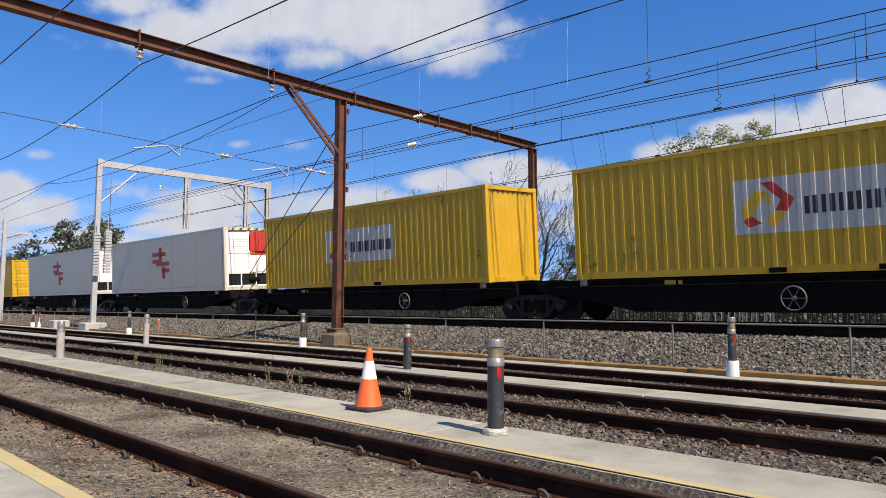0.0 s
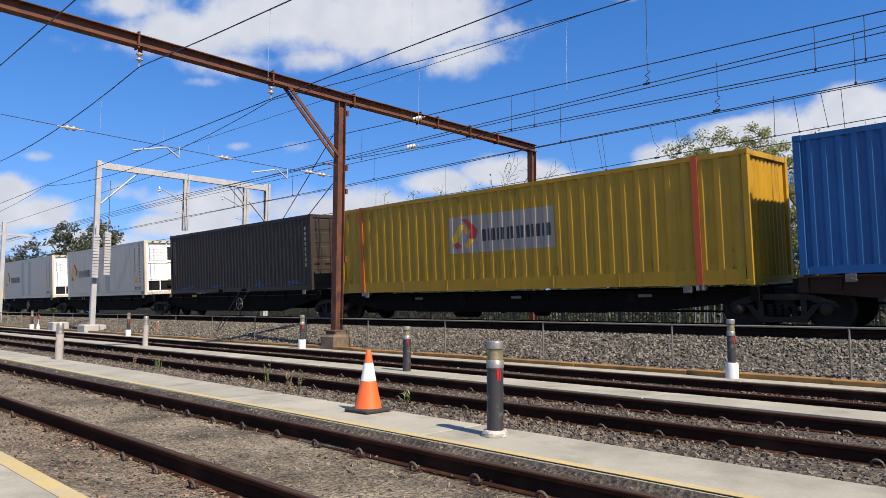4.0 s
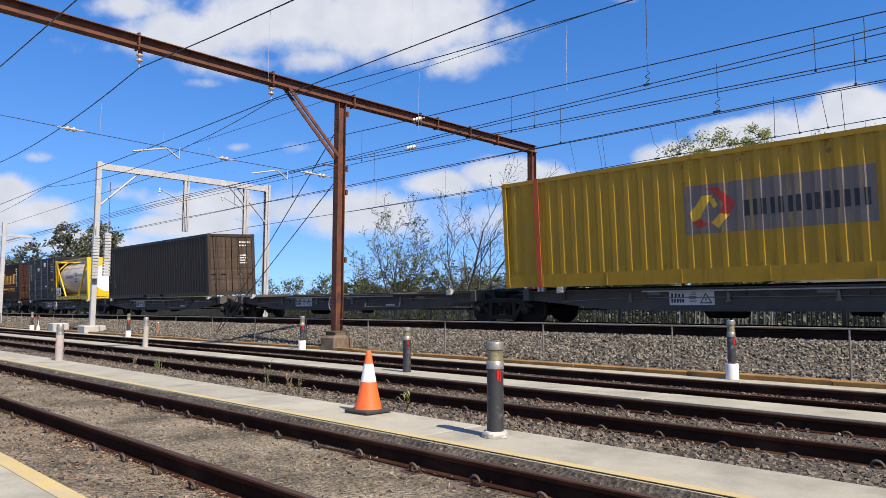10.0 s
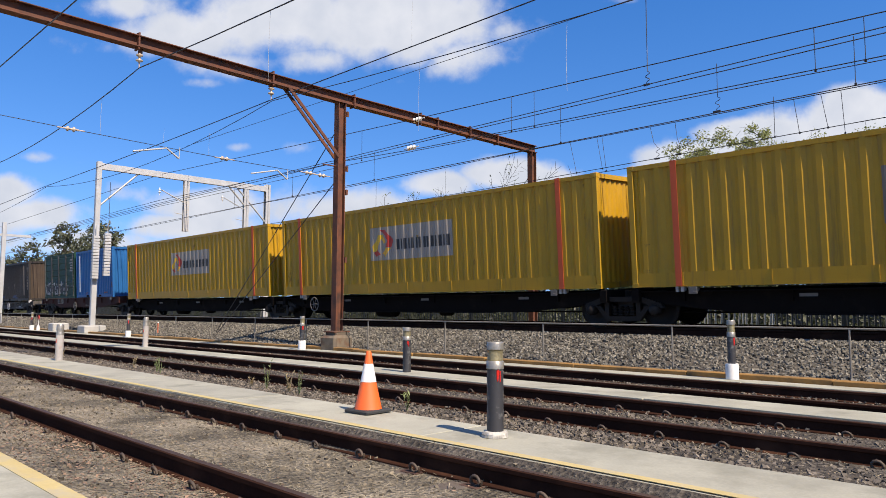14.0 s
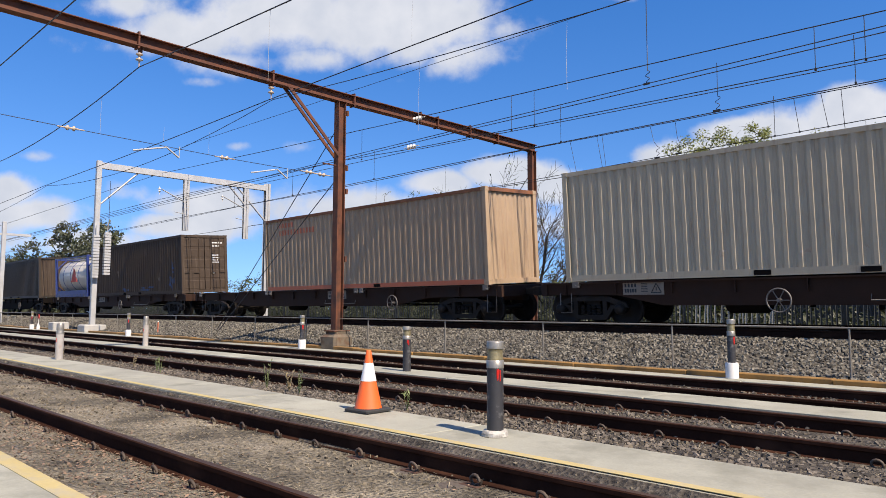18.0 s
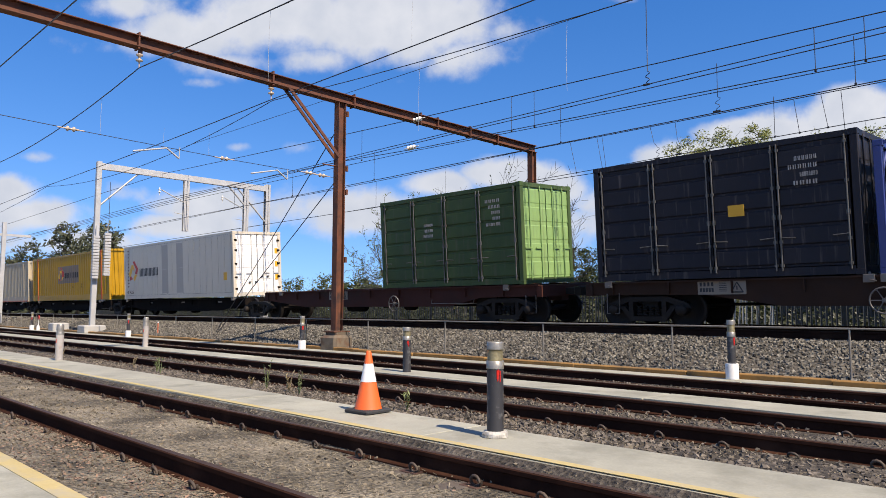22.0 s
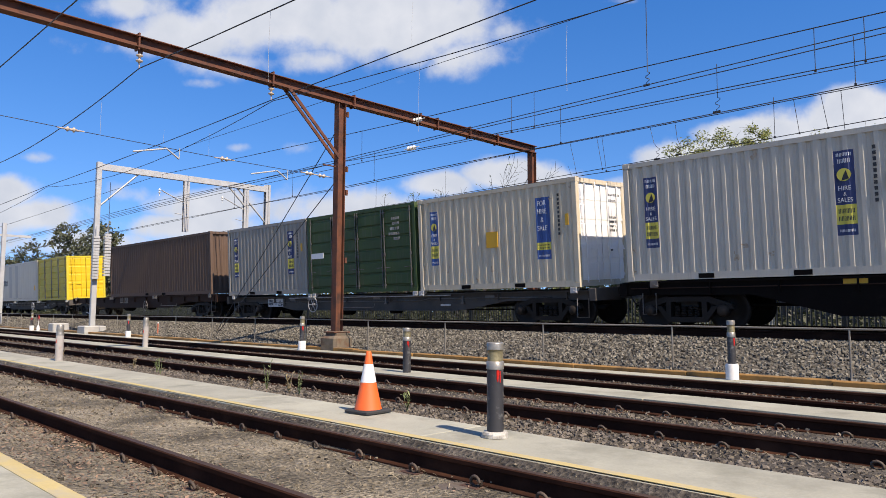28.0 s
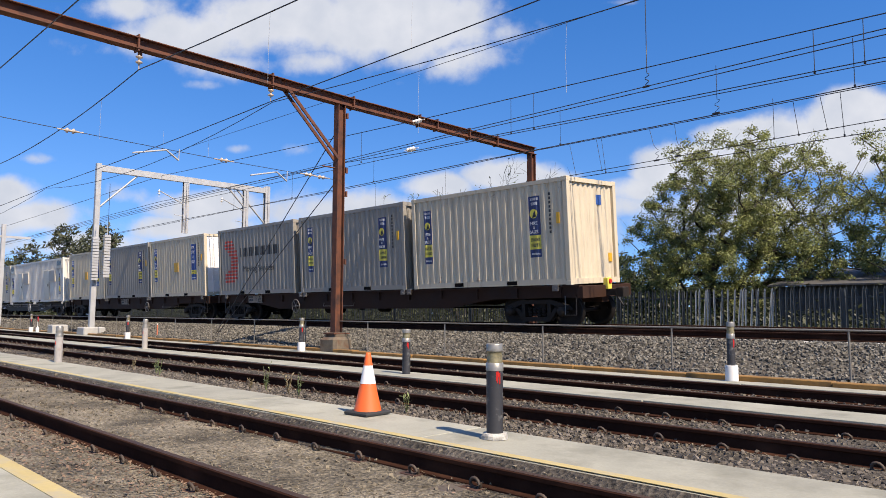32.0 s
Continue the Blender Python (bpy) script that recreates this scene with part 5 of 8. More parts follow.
def straw():
    """Short dry grass stalks lying on the cinders."""
    rg = random.Random(31)
    V, F = [], []
    for _ in range(20000):
        x = 2.0 - 24 * rg.random() ** 1.7
        y = rg.choice((rg.uniform(1.65, 4.38), rg.uniform(2.7, 3.95), rg.uniform(5.4, 6.75), rg.uniform(6.9, 8.25)))
        if noise.noise(Vector((x * .6, y * .9, 2.0))) < rg.uniform(-.5, .35):
            continue
        a = rg.uniform(0, 6.283)
        l, w = rg.uniform(.012, .042), rg.uniform(.0012, .003)
        dx, dy = math.cos(a), math.sin(a)
        z = ground_z(y) + rg.uniform(.008, .02)
        t = rg.uniform(-.4, .4) * l
        o = len(V)
        V += [(x - dx * l - dy * w, y - dy * l + dx * w, z - t), (x + dx * l - dy * w, y + dy * l + dx * w, z + t), (x + dx * l + dy * w, y + dy * l - dx * w, z + t + .001), (x - dx * l + dy * w, y - dy * l - dx * w, z - t + .001)]
        F.append((o, o + 1, o + 2, o + 3))
    me = bpy.data.meshes.new("dry_straw")
    me.from_pydata(V, [], F)
    me.materials.append(M_STALK)
    tagged(new("dry_straw", me), "short dry grass stalks on the cinder ground", "straw", kind="stuff")


M_STALK = mat("dry_stalk", (.20, .167, .11), .9, var=.2, bump=0)
island_tone(M_STALK, .45, 1.5)
straw()


def weed(x, y, h, seed, dry=False):
    """A small upright weed: thin stems with narrow leaf blades."""
    rg = random.Random(seed)
    root = tagged(empty("weed", (x, y, ground_z(y) - .01)), "small dry straw weed between rails" if dry else "small green weed growing in the gravel", "weed", "weeds")
    for k in range(rg.randint(3, 5)):
        a = rg.uniform(0, 6.28)
        lean = rg.uniform(.05, .3)
        hh = h * rg.uniform(.6, 1.0)
        p = [(math.cos(a) * lean * u * hh, math.sin(a) * lean * u * hh, hh * u) for u in (0, .35, .7, 1)]
        st = part("stem", G().tube(p, [.006, .005, .004, .002], 4, False), M_STRAW if dry else M_WEED, root)
        V, F = [], []
        for i in range(9):
            u = rg.uniform(.15, 1)
            c = Vector((math.cos(a) * lean * u * hh, math.sin(a) * lean * u * hh, hh * u))
            d = Vector((rg.uniform(-1, 1), rg.uniform(-1, 1), rg.uniform(.1, .8))).normalized()
            b = d.cross(Vector((0, 0, 1))).normalized()
            s = rg.uniform(.04, .09)
            o = len(V)
            V += [tuple(c), tuple(c + d * s * .5 + b * s * .16), tuple(c + d * s), tuple(c + d * s * .5 - b * s * .16)]
            F.append((o, o + 1, o + 2, o + 3))
        me = bpy.data.meshes.new("leaf_blades")
        me.from_pydata(V, [], F)
        me.materials.append(M_STRAW if dry else M_WEED)
        lf = new("foliage", me)
        lf.parent = st


for i, (x, y, h, dry) in enumerate(((-6.55, 5.95, .32, False), (-13.6, 5.95, .40, False), (-14.1, 6.1, .34, False), (-9.85, 6.0, .45, False), (-9.3, 6.05, .34, True), (-8.95, 6.0, .36, False), (-10.4, 6.05, .2, True), (-5.4, 6.3, .14, False), (-15.5, 6.2, .25, True), (-19.5, 6.0, .3, True), (-2.2, 10.6, .2, False))):
    weed(x, y, h, 200 + i, dry)


# ---- timber kerb and railing ----
def kerb():
    root = empty("kerb")
    tagged(root, "brown weathered timber sleepers laid as a kerb", "kerb", kind="structure")
    x = 6.0
    rg = random.Random(5)
    while x > -110:
        part("kerb_timber", lambda: G().box(-2.4 + .008, 12.17, -.14, 0, 12.40, .075, .012), M_TIMB, root, key="k", at=(x, rg.uniform(-.02, .02), rg.uniform(-.015, .015)))
        x -= 2.4


kerb()


def railing():
    root = tagged(empty("railing"), "low galvanised post-and-pipe railing along the ballast", "railing")
    x = -3.45
    xs = []
    for i in range(-2, 30):
        xs.append(-3.45 - i * 3.013)
    for x in xs:
        part("post", lambda: G().tube([(0, 0, -.1), (0, 0, .86)], .019, 8), M_RAILG, root, key="p", at=(x, 12.61, 0))
    for a, b in zip(xs, xs[1:]):
        part("top_rail", lambda: G().tube([(-3.013, 0, 0), (0, 0, 0)], .018, 8, False), M_RAILG, root, key="r", at=(a, 12.61, .865))


railing()


# ---- structures over the line ----
GX = -16.8


def channel(x, y0, y1, z0, z1, w=.16):
    """Pair of channels back to back along y: web and flanges."""
    h = w / 2
    g = G().sweep([(x - h, z0), (x + h, z0), (x + h, z0 + .02), (x + .014, z0 + .02), (x + .014, z1 - .02), (x + h, z1 - .02), (x + h, z1), (x - h, z1), (x - h, z1 - .02), (x - .014, z1 - .02), (x - .014, z0 + .02), (x - h, z0 + .02)], "y", y0, y1)
    return g


def rust_gantry():
    root = tagged(empty("overhead_gantry", (GX, 12.5, 0)), "rusty steel portal gantry carrying overhead wires", "gantry")
    def col(y, z0, z1, x=0):
        g = G()
        yy = y - 12.5
        a, b, t = .115, .12, .012
        g.sweep([(-a, yy - b - t), (a, yy - b - t), (a, yy - b + t), (t, yy - b + t), (t, yy + b - t), (a, yy + b - t), (a, yy + b + t), (-a, yy + b + t), (-a, yy + b - t), (-t, yy + b - t), (-t, yy - b + t), (-a, yy - b + t)], "z", z0, z1)
        return g
    part("column", col(12.5, .45, 7.27), M_COLRUST, root)
    part("column", col(21.72, .2, 7.27), M_COLRUST, root)
    part("footing", G().box(-.38, -.34, -.1, .38, .32, .42, .08).box(-.26, -.22, .42, .26, .22, .54, .03), mat("rusty_footing", (0.1302, 0.1023, 0.0713), .9, var=.45, scale=3, dirt=(0.1054, 0.0341, 0.0124), dirt_amt=.6, dirt_scale=2.5), root, "rust-stained concrete footing")
    part("base_plate", G().box(-.26, -.28, .5, .26, .28, .53), M_COLRUST, root)
    part("beam", channel(0, -13.2, 0, 0, .28, .27), M_COLRUST, root, at=Matrix.Translation((0, 0, 7.27)) @ Matrix.Rotation(radians(-.75), 4, "X"))
    part("beam", channel(0, 0, 9.4, 0, .28, .27), M_COLRUST, root, at=(0, 0, 7.27))
    for y in (-9.6, -6.0, -2.35, .45, 3.2, 4.0, 5.6, 7.1):
        part("stiffener", lambda: G().box(-.12, -.02, 7.22, .12, .02, 7.62), M_COLRUST, root, key="s", at=(0, y, .013 * max(0, -y)))
    # knee braces
    for s in (-.11, .11):
        part("brace", G().box(-.02, -.045, 0, .02, .045, 2.5, .0), M_COLRUST, root, at=Matrix.Translation((s, -.1, 5.62)) @ Matrix.Rotation(radians(46), 4, "X"))
    for z in (6.0,):
        part("bracket", G().tube([(0, -.15, 5.35), (0, -.6, 5.35)], .02, 6), M_COLRUST, root)
    for z in (6.95, 4.6, 5.3, 2.6):
        part("bolt_plate", lambda: G().box(-.03, .15, -.08, .03, .21, .08), M_COLRUST, root, key="b", at=(.12, 0, z))
    # stays to the ground
    for k, (z, xa) in enumerate(((6.55, -7.9), (5.0, -7.4))):
        part("stay_wire", G().tube([(-.1, 0, z), (xa, .35 - k * .2, .3)], .014, 5), M_WIRE, root)
    part("stay_wire", G().tube([(-.1, 9.22, 6.4), (-5.5, 9.4, .4)], .014, 5), M_WIRE, root)
    return root


rust_gantry()


def insulator(at, n=2, r=.085, label="brown porcelain insulator under beam", horizontal=None, m=None):
    g = G()
    prof = [(.02, 0)]
    for i in range(n):
        z = i * .13
        prof += [(.025, z + .02), (r, z + .05), (r * .92, z + .075), (.03, z + .085)]
    prof += [(.02, n * .13 + .03)]
    g.lathe(prof, (0, 0, 0), 12, horizontal or "z")
    g.tube([(0, 0, 0), (0, 0, -.12)] if not horizontal else ([(-.15, 0, 0), (n * .13 + .15, 0, 0)] if horizontal == "x" else [(0, -.15, 0), (0, n * .13 + .15, 0)]), .015, 6)
    return thing("insulator", g, m or M_INS, label, "insulator", "insulators", at=at)


for y in (6.56, 10.15):
    insulator((GX, y, 6.99), 2)
    thing("hanger", G().box(GX - .03, y - .03, 7.23, GX + .03, y + .06, 7.36), M_COLRUST, "rusty hanger plate under the beam", "hanger", "hangers")
insulator((GX, 15.45, 7.32), 3, .08, "white porcelain insulator on the beam", "x", M_INSW)
insulator((GX, 15.2, 6.35), 3, .08, "white porcelain insulator in the wire", "x", M_INSW)


def wire(pts, r=.009, label="dark overhead line wire", cat="wire"):
    return thing("overhead_wire", G().tube(pts, r, 5, False), M_WIRE, label, cat, "overhead wires")


def span(y, z, r=.010, sag=.15, sag_r=None, supports=(-260, -160, -96, -66, -36.4, GX, 24, 70)):
    """A wire over all its supports; sag_r: the sag of the spans past the gantry, where it differs."""
    pts = []
    for a, b in zip(supports, supports[1:]):
        sg = sag if sag_r is None or a < GX else sag_r
        n = 12
        for k in range(n):
            u = k / n
            pts.append((a + (b - a) * u, y, z - sg * 4 * u * (1 - u)))
    pts.append((supports[-1], y, z))
    return wire(pts, r)


WIRES = ((3.4, 5.78, .011, .05, .05), (6.56, 6.87, .013, .53, .74), (10.15, 6.87, .013, .05, .03), (10.2, 6.86, .010, .58, .79),
         (16.80, 7.11, .013, 0, 0), (16.94, 7.08, .013, .02, .06), (16.87, 6.02, .013, .02, .02), (20.7, 7.10, .013, .06, .05), (20.74, 5.86, .012, .02, .02))
for y, z, r, sg, sr in WIRES:
    span(y, z, r, sg, sr)
wire([(70, 20.66, 6.7), (24, 20.66, 6.4), (-5, 20.66, 6.11), (GX, 20.66, 5.9), (-27, 20.66, 5.83), (-66, 20.66, 5.83), (-260, 20.66, 5.83)], .012)
wire([(60, 15.6, 5.9), (24, 15.6, 6.3), (-3.4, 15.6, 6.99), (-10.9, 15.6, 7.24), (GX, 15.6, 7.42), (-22.5, 15.6, 7.63), (-36.4, 15.6, 8.2), (-66, 15.6, 8.0), (-160, 15.6, 7.6)], .013)
wire([(60, 15.5, 5.5), (24, 15.5, 5.8), (-3.4, 15.5, 6.08), (-10.9, 15.5, 6.24), (GX, 15.5, 6.38), (-21, 15.5, 6.56), (-36.4, 15.5, 6.8), (-66, 15.5, 6.6), (-160, 15.5, 6.4)], .012)
wire([(60, 15.55, 5.4), (24, 15.55, 5.72), (-3.4, 15.55, 6.02), (-10.9, 15.55, 6.19), (GX, 15.55, 6.34), (-36.4, 15.55, 6.5), (-160, 15.55, 6.3)], .010)


def dropper(x, y, z1, z0, lean=0.0, coil=False, r=.008):
    """Thin hanger from an upper to a lower wire; coil: a slack S-bend above its clamp."""
    pts = [(x, y, z1), (x + lean * .5, y, (z1 + z0) / 2)]
    if coil:
        for k in range(13):
            u = k / 12
            pts.append((x + lean + .075 * math.sin(u * 4 * math.pi) * (1 - .4 * u), y, z0 + .36 * (1 - u)))
    pts.append((x + lean, y, z0))
    g = G().tube(pts, r, 4, False)
    g.box(x + lean - (.12 if coil else .02), y - .02, z0 - .02, x + lean + (.06 if coil else .02), y + .02, z0 + .03)
    return thing("dropper", g, M_WIRE, "slack coiled jumper wire clamped between overhead wires" if coil else "thin dropper wire between overhead wires", "dropper", "droppers")


for x in (-12.75, -11.93, -4.66, -3.74, -19.6):
    dropper(x, 15.55, 7.42 - (x - GX) * (.033 if x > GX else .042), 6.36 - (x - GX) * (.022 if x > GX else .025))
for x, z1, coil in ((-11.98, 7.1, False), (-7.3, 7.24, True), (-4.27, 7.1, False), (-20.5, 7.1, False), (-26, 7.1, False), (-31, 7.1, False), (.8, 7.1, False)):
    dropper(x, 16.87, z1, 6.03, coil=coil)
dropper(-9.17, 16.87, 9.6, 7.13, coil=True, r=.012)
wire([(24, 16.87, 9.7), (-9.17, 16.87, 9.6), (-36.4, 16.87, 9.9)], .010, "thin feeder wire high over the line")
for x, z1, z0, ln, coil in ((-11.2, 7.06, 6.0, .25, True), (-10.34, 7.06, 6.03, .12, True), (-7.34, 7.25, 6.08, 0, False), (-6.8, 7.06, 6.08, .12, False), (-6.1, 7.06, 6.1, .15, False), (-5.6, 7.06, 5.87, .06, False),
                            (-14.3, 7.06, 5.95, .25, False), (-13.2, 7.06, 5.96, .2, False), (-13.0, 7.06, 5.87, .15, False), (-20.5, 7.0, 5.85, 0, False), (-25, 7.0, 5.84, 0, False), (-2, 7.06, 6.13, 0, False), (1.5, 7.06, 6.17, 0, False)):
    dropper(x, 20.7, z1, z0, ln, coil)
# loose hangers below the siding wires
for x, y, z1, z0 in ((-10.95, 6.56, 6.52, 5.2), (-19.15, 6.56, 6.7, 5.6), (-11.08, 10.15, 7.9, 6.85), (-10.9, 10.2, 6.46, 4.95), (-7.08, 10.2, 6.3, 5.0), (-23.6, 10.15, 7.3, 6.8), (-20.4, 10.2, 6.6, 5.9)):
    thing("dropper", G().tube([(x, y, z1), (x - .03, y, (z1 + z0) / 2), (x - .02, y, z0)], .0035, 4, False), M_GALV, "thin pale hanger wire on an overhead wire", "dropper", "droppers")
# cross-span wire to the column
wire([(GX, -8, 5.55), (GX, 5.2, 5.12), (GX, 8.8, 5.03), (GX, 12.35, 5.0)], .008, "thin cross-span wire with insulators")
for y, z in ((5.0, 5.12), (8.7, 5.03), (11.3, 5.02), (11.75, 5.01)):
    insulator((GX, y, z), 2, .06, "brown porcelain insulator in the cross-span", "y")
for y, z in ((6.9, 5.12), (10.0, 5.02)):
    thing("registration_arm", G().tube([(GX, y - .4, z - .27), (GX, y + .4, z - .07), (GX, y + .72, z - .28)], .022, 6).tube([(GX, y + .72, z - .28), (GX, y + .73, z)], .012, 5), M_GALV, "pale steel arm hung from the cross-span wire", "arm", "registration arms")


def grey_gantry():
    x = -36.45
    root = tagged(empty("steel_gantry", (x, 12.5, 0)), "pale grey galvanised steel portal gantry", "gantry")

    def post(y, z0, z1, w=.26):
        g = G()
        g.box(-w / 2, y - .15, z0, -w / 2 + .02, y + .15, z1).box(w / 2 - .02, y - .15, z0, w / 2, y + .15, z1).box(-w / 2, y - .012, z0, w / 2, y + .012, z1)
        return g
    part("column", G().box(-.11, -.12, .3, .11, .12, 8.4, .015), M_GALV, root)
    part("column", post(9.42, .1, 8.45), M_GALV, root)
    part("footing", G().box(-.5, -.5, -.1, .5, .5, .36, .04), M_CONC2, root, "pale concrete footing block")
    part("footing", G().box(-.4, -.6, -.05, .4, .2, .42, .04), M_CONC2, root, at=(-4.2, 0, 0))
    part("beam", G().box(-.11, .1, 8.03, .11, 9.42, 8.33, .01), M_GALV, root)
    for y, z0 in ((4.5, 5.3), (8.05, 5.1)):
        part("drop_post", post(y, z0, 8.2, .18), M_GALV, root)
        part("cantilever", G().tube([(0, y - .1, 6.85), (0, y - 1.35, 7.38)], .03, 6).tube([(0, y - .1, 6.2), (0, y - .6, 6.25)], .02, 6), M_GALV, root)
        insulator((x, 12.5 + y - 1.45, 7.2), 2, .08, "white porcelain insulator on a bracket", None, M_INSW)
    for y0, y1, z0, z1 in ((.12, 1.95, 6.25, 8.08), (9.36, 7.5, 6.2, 8.03), (8.05, 7.0, 7.0, 8.03)):
        part("brace", G().tube([(0, y0, z0), (0, y1, z1)], .05, 6), M_GALV, root)
    for px, py, pz in ((.26, -.08, 2.6), (.35, .42, 2.75)):
        g = G().tube([(0, 0, 0), (0, 0, 2.6)], .02, 6)
        for k in range(15):
            g.box(-.11, -.15, .02 + k * .14, .11, .15, .13 + k * .14, .012)
        part("weight_stack", g, M_GALV, root, "pale stacked tension weights on a rod", at=(px, py, pz))
    part("weight_rope", G().tube([(.35, .45, 5.0), (.35, .45, 7.4)], .012, 5), M_WIRE, root)
    part("climbing_ladder", G().tube([(-.5, .1, .9), (-1.7, .3, 1.0)], .02, 5), M_GALV, root)
    return root


grey_gantry()


def far_mast(x, y, h=8.0):
    root = tagged(empty("overhead_mast", (x, y, .2)), "grey steel mast with cross-arm far along the line", "mast", "far masts")
    part("pole", G().box(-.12, -.12, 0, .12, .12, h, .01), M_GALV, root)
    part("cross_arm", G().box(-.06, -1.6, h - .9, .06, 1.6, h - .75), M_GALV, root)
    return root


far_mast(-53.6, 12.6, 6.65)
far_mast(-96, 12.6, 7.5)


# ---- yard furniture ----
def bollard(x, y, h, r=.076, base="round", label=""):
    """Pipe with a collar, a narrower tarnished neck and a capped top band, a red mark and a cast foot."""
    root = tagged(empty("bollard", (x, y, 0)), label or "dark grey pipe bollard with galvanised cap and red reflector", "bollard", "yard bollards")
    hb = h * .72
    root.rotation_euler = (0, 0, radians(62))
    part("pipe", G().lathe([(r, 0), (r, hb)], (0, 0, 0), 24), M_PIPE, root)
    part("collar", G().lathe([(r * 1.06, hb - .005), (r * 1.06, hb + h * .075), (r * .98, hb + h * .08)], (0, 0, 0), 24), M_PIPEG, root, "scratched galvanised collar")
    part("neck", G().lathe([(r * .93, hb + h * .075), (r * .96, hb + h * .10), (r * .90, hb + h * .13), (r * .93, hb + h * .16), (r * .9, hb + h * .2), (r * .97, hb + h * .205)], (0, 0, 0), 24), M_NECK, root, "yellow-stained pipe neck")
    part("cap", G().lathe([(r * 1.03, hb + h * .2), (r * 1.03, h - .012), (r * .98, h - .002), (r * .9, h), (r * .86, h - .012), (.005, h - .014)], (0, 0, 0), 24), M_PIPEG, root, "dull galvanised cap")
    rg = random.Random(int(-x * 10))
    g = G()
    for k in range(14):
        a = radians(-96 + rg.uniform(-4, 26) * (1 if k % 2 else .5))
        z1 = hb - .008 - rg.uniform(0, .02)
        z0 = z1 - h * rg.uniform(.04, .13)
        p, q = r * 1.015 * math.cos(a), r * 1.015 * math.sin(a)
        g.tube([(p, q, z0), (p, q, z1)], rg.uniform(.003, .006), 5)
    part("reflector", g, M_REFL, root, "worn red painted mark")
    if base == "round":
        n = 18
        V = []
        for ring, (k, zz) in enumerate(((1.62, 0), (1.58, .03), (1.42, .048), (1.0, .052))):
            for j in range(n):
                a = 2 * math.pi * j / n
                e = 1 + rg.uniform(-.05, .05) * (ring < 3)
                V.append((r * k * e * math.cos(a), r * k * e * math.sin(a), zz + rg.uniform(-.006, .006) * (0 < ring < 3)))
        F = [(i * n + j, i * n + (j + 1) % n, (i + 1) * n + (j + 1) % n, (i + 1) * n + j) for i in range(3) for j in range(n)]
        part("base_ring", G().add(V, F), M_FOOT, root, "rough white-washed concrete collar")
    elif base == "tall":
        part("base_ring", G().lathe([(r * 1.6, 0), (r * 1.6, .24), (r * 1.5, .26)], (0, 0, 0), 18), M_WPAINT, root, "white painted base sleeve")
    return root


M_NECK = mat("stained_pipe_neck", (0.255, 0.221, 0.1275), .4, metal=.35, var=.4, scale=14, dirt=(0.119, 0.085, 0.0425), dirt_amt=.4, dirt_scale=9)
M_FOOT = mat("rough_white_footing", (0.39, 0.3744, 0.3354), .9, var=.3, scale=9, fine=60, dirt=(0.1716, 0.156, 0.1326), dirt_amt=.45, dirt_scale=12, bump=.4)
bollard(-4.29, 4.98, .85)
bollard(-9.83, 8.92, .82, .074, "none")
bollard(-5.1, 12.03, .99, .066, "tall")
bollard(-17.49, 11.78, .96, .07, "tall")
bollard(-30.2, 11.8, .96, .07, "tall")
bollard(-43.5, 11.8, .96, .07, "tall")
for x, y, h in ((-17.34, 5.28, .78), (-21.94, 9.1, .88)):
    root = tagged(empty("marker_post", (x, y, 0)), "weathered pale concrete marker post with stained top", "post", "marker posts")
    part("post_body", G().lathe([(.082, -.1), (.082, h * .72), (.078, h * .74)], (0, 0, 0), 18), M_POSTC, root)
    part("post_cap", G().lathe([(.085, h * .72), (.085, h * .78), (.072, h * .81), (.078, h * .86), (.078, h - .01), (.06, h + .02)], (0, 0, 0), 18), M_PIPEG, root, "dull galvanised pipe cap")
    part("code_bar", G().box(-.075, -.045, h * .5, -.083, -.025, h * .6).box(-.075, .0, h * .5, -.087, .02, h * .6).box(.02, -.087, h * .5, .04, -.075, h * .6), M_INKR, root)


for x, y, h, m, lab in ((-30.0, 12.95, .55, M_INKO, "short orange marker stake in the ballast"),):
    root = tagged(empty("marker_stake", (x, y, ground_z(y) - .05)), lab, "stake", "marker stakes")
    part("stake", G().box(-.02, -.02, 0, .02, .02, h, .006), m, root)
    part("stake_cap", G().box(-.022, -.022, h - .04, .022, .022, h + .004), M_CONEW, root, "white painted top")


def paddle(x, y):
    """Red paddle on a white weighted foot."""
    root = tagged(empty("signal_paddle", (x, y, .0)), "small red paddle on a white foot beside bollard", "marker")
    part("foot", G().lathe([(.09, 0), (.08, .18), (.03, .3)], (0, 0, 0), 12), M_WPAINT, root, "white painted foot")
    part("stem", G().tube([(0, 0, .2), (0, 0, .62)], .02, 6), M_WPAINT, root)
    part("blade", G().lathe([(.14, -.012), (.15, 0), (.14, .012)], (0, 0, .68), 12, "y"), M_REFL, root)


paddle(-42.9, 11.95)


def cone(x, y):
    root = tagged(empty("traffic_cone", (x, y, .008)), "orange traffic cone with white reflective collar on black base", "traffic cone")
    part("base", G().box(-.19, -.19, 0, .19, .19, .035, .015), M_RUBBER, root, "black rubber base")
    part("body", G().lathe([(.155, .035), (.15, .05), (.088, .33)], (0, 0, 0), 28), M_ORANGE, root)
    part("collar", G().lathe([(.0895, .33), (.052, .53)], (0, 0, 0), 28), M_CONEW, root, "white reflective collar")
    part("tip", G().lathe([(.051, .53), (.030, .655), (.026, .67), (.018, .67), (.016, .60)], (0, 0, 0), 28), M_ORANGE, root)
    root.rotation_euler = (0, 0, radians(4))


cone(-6.28, 5.12)

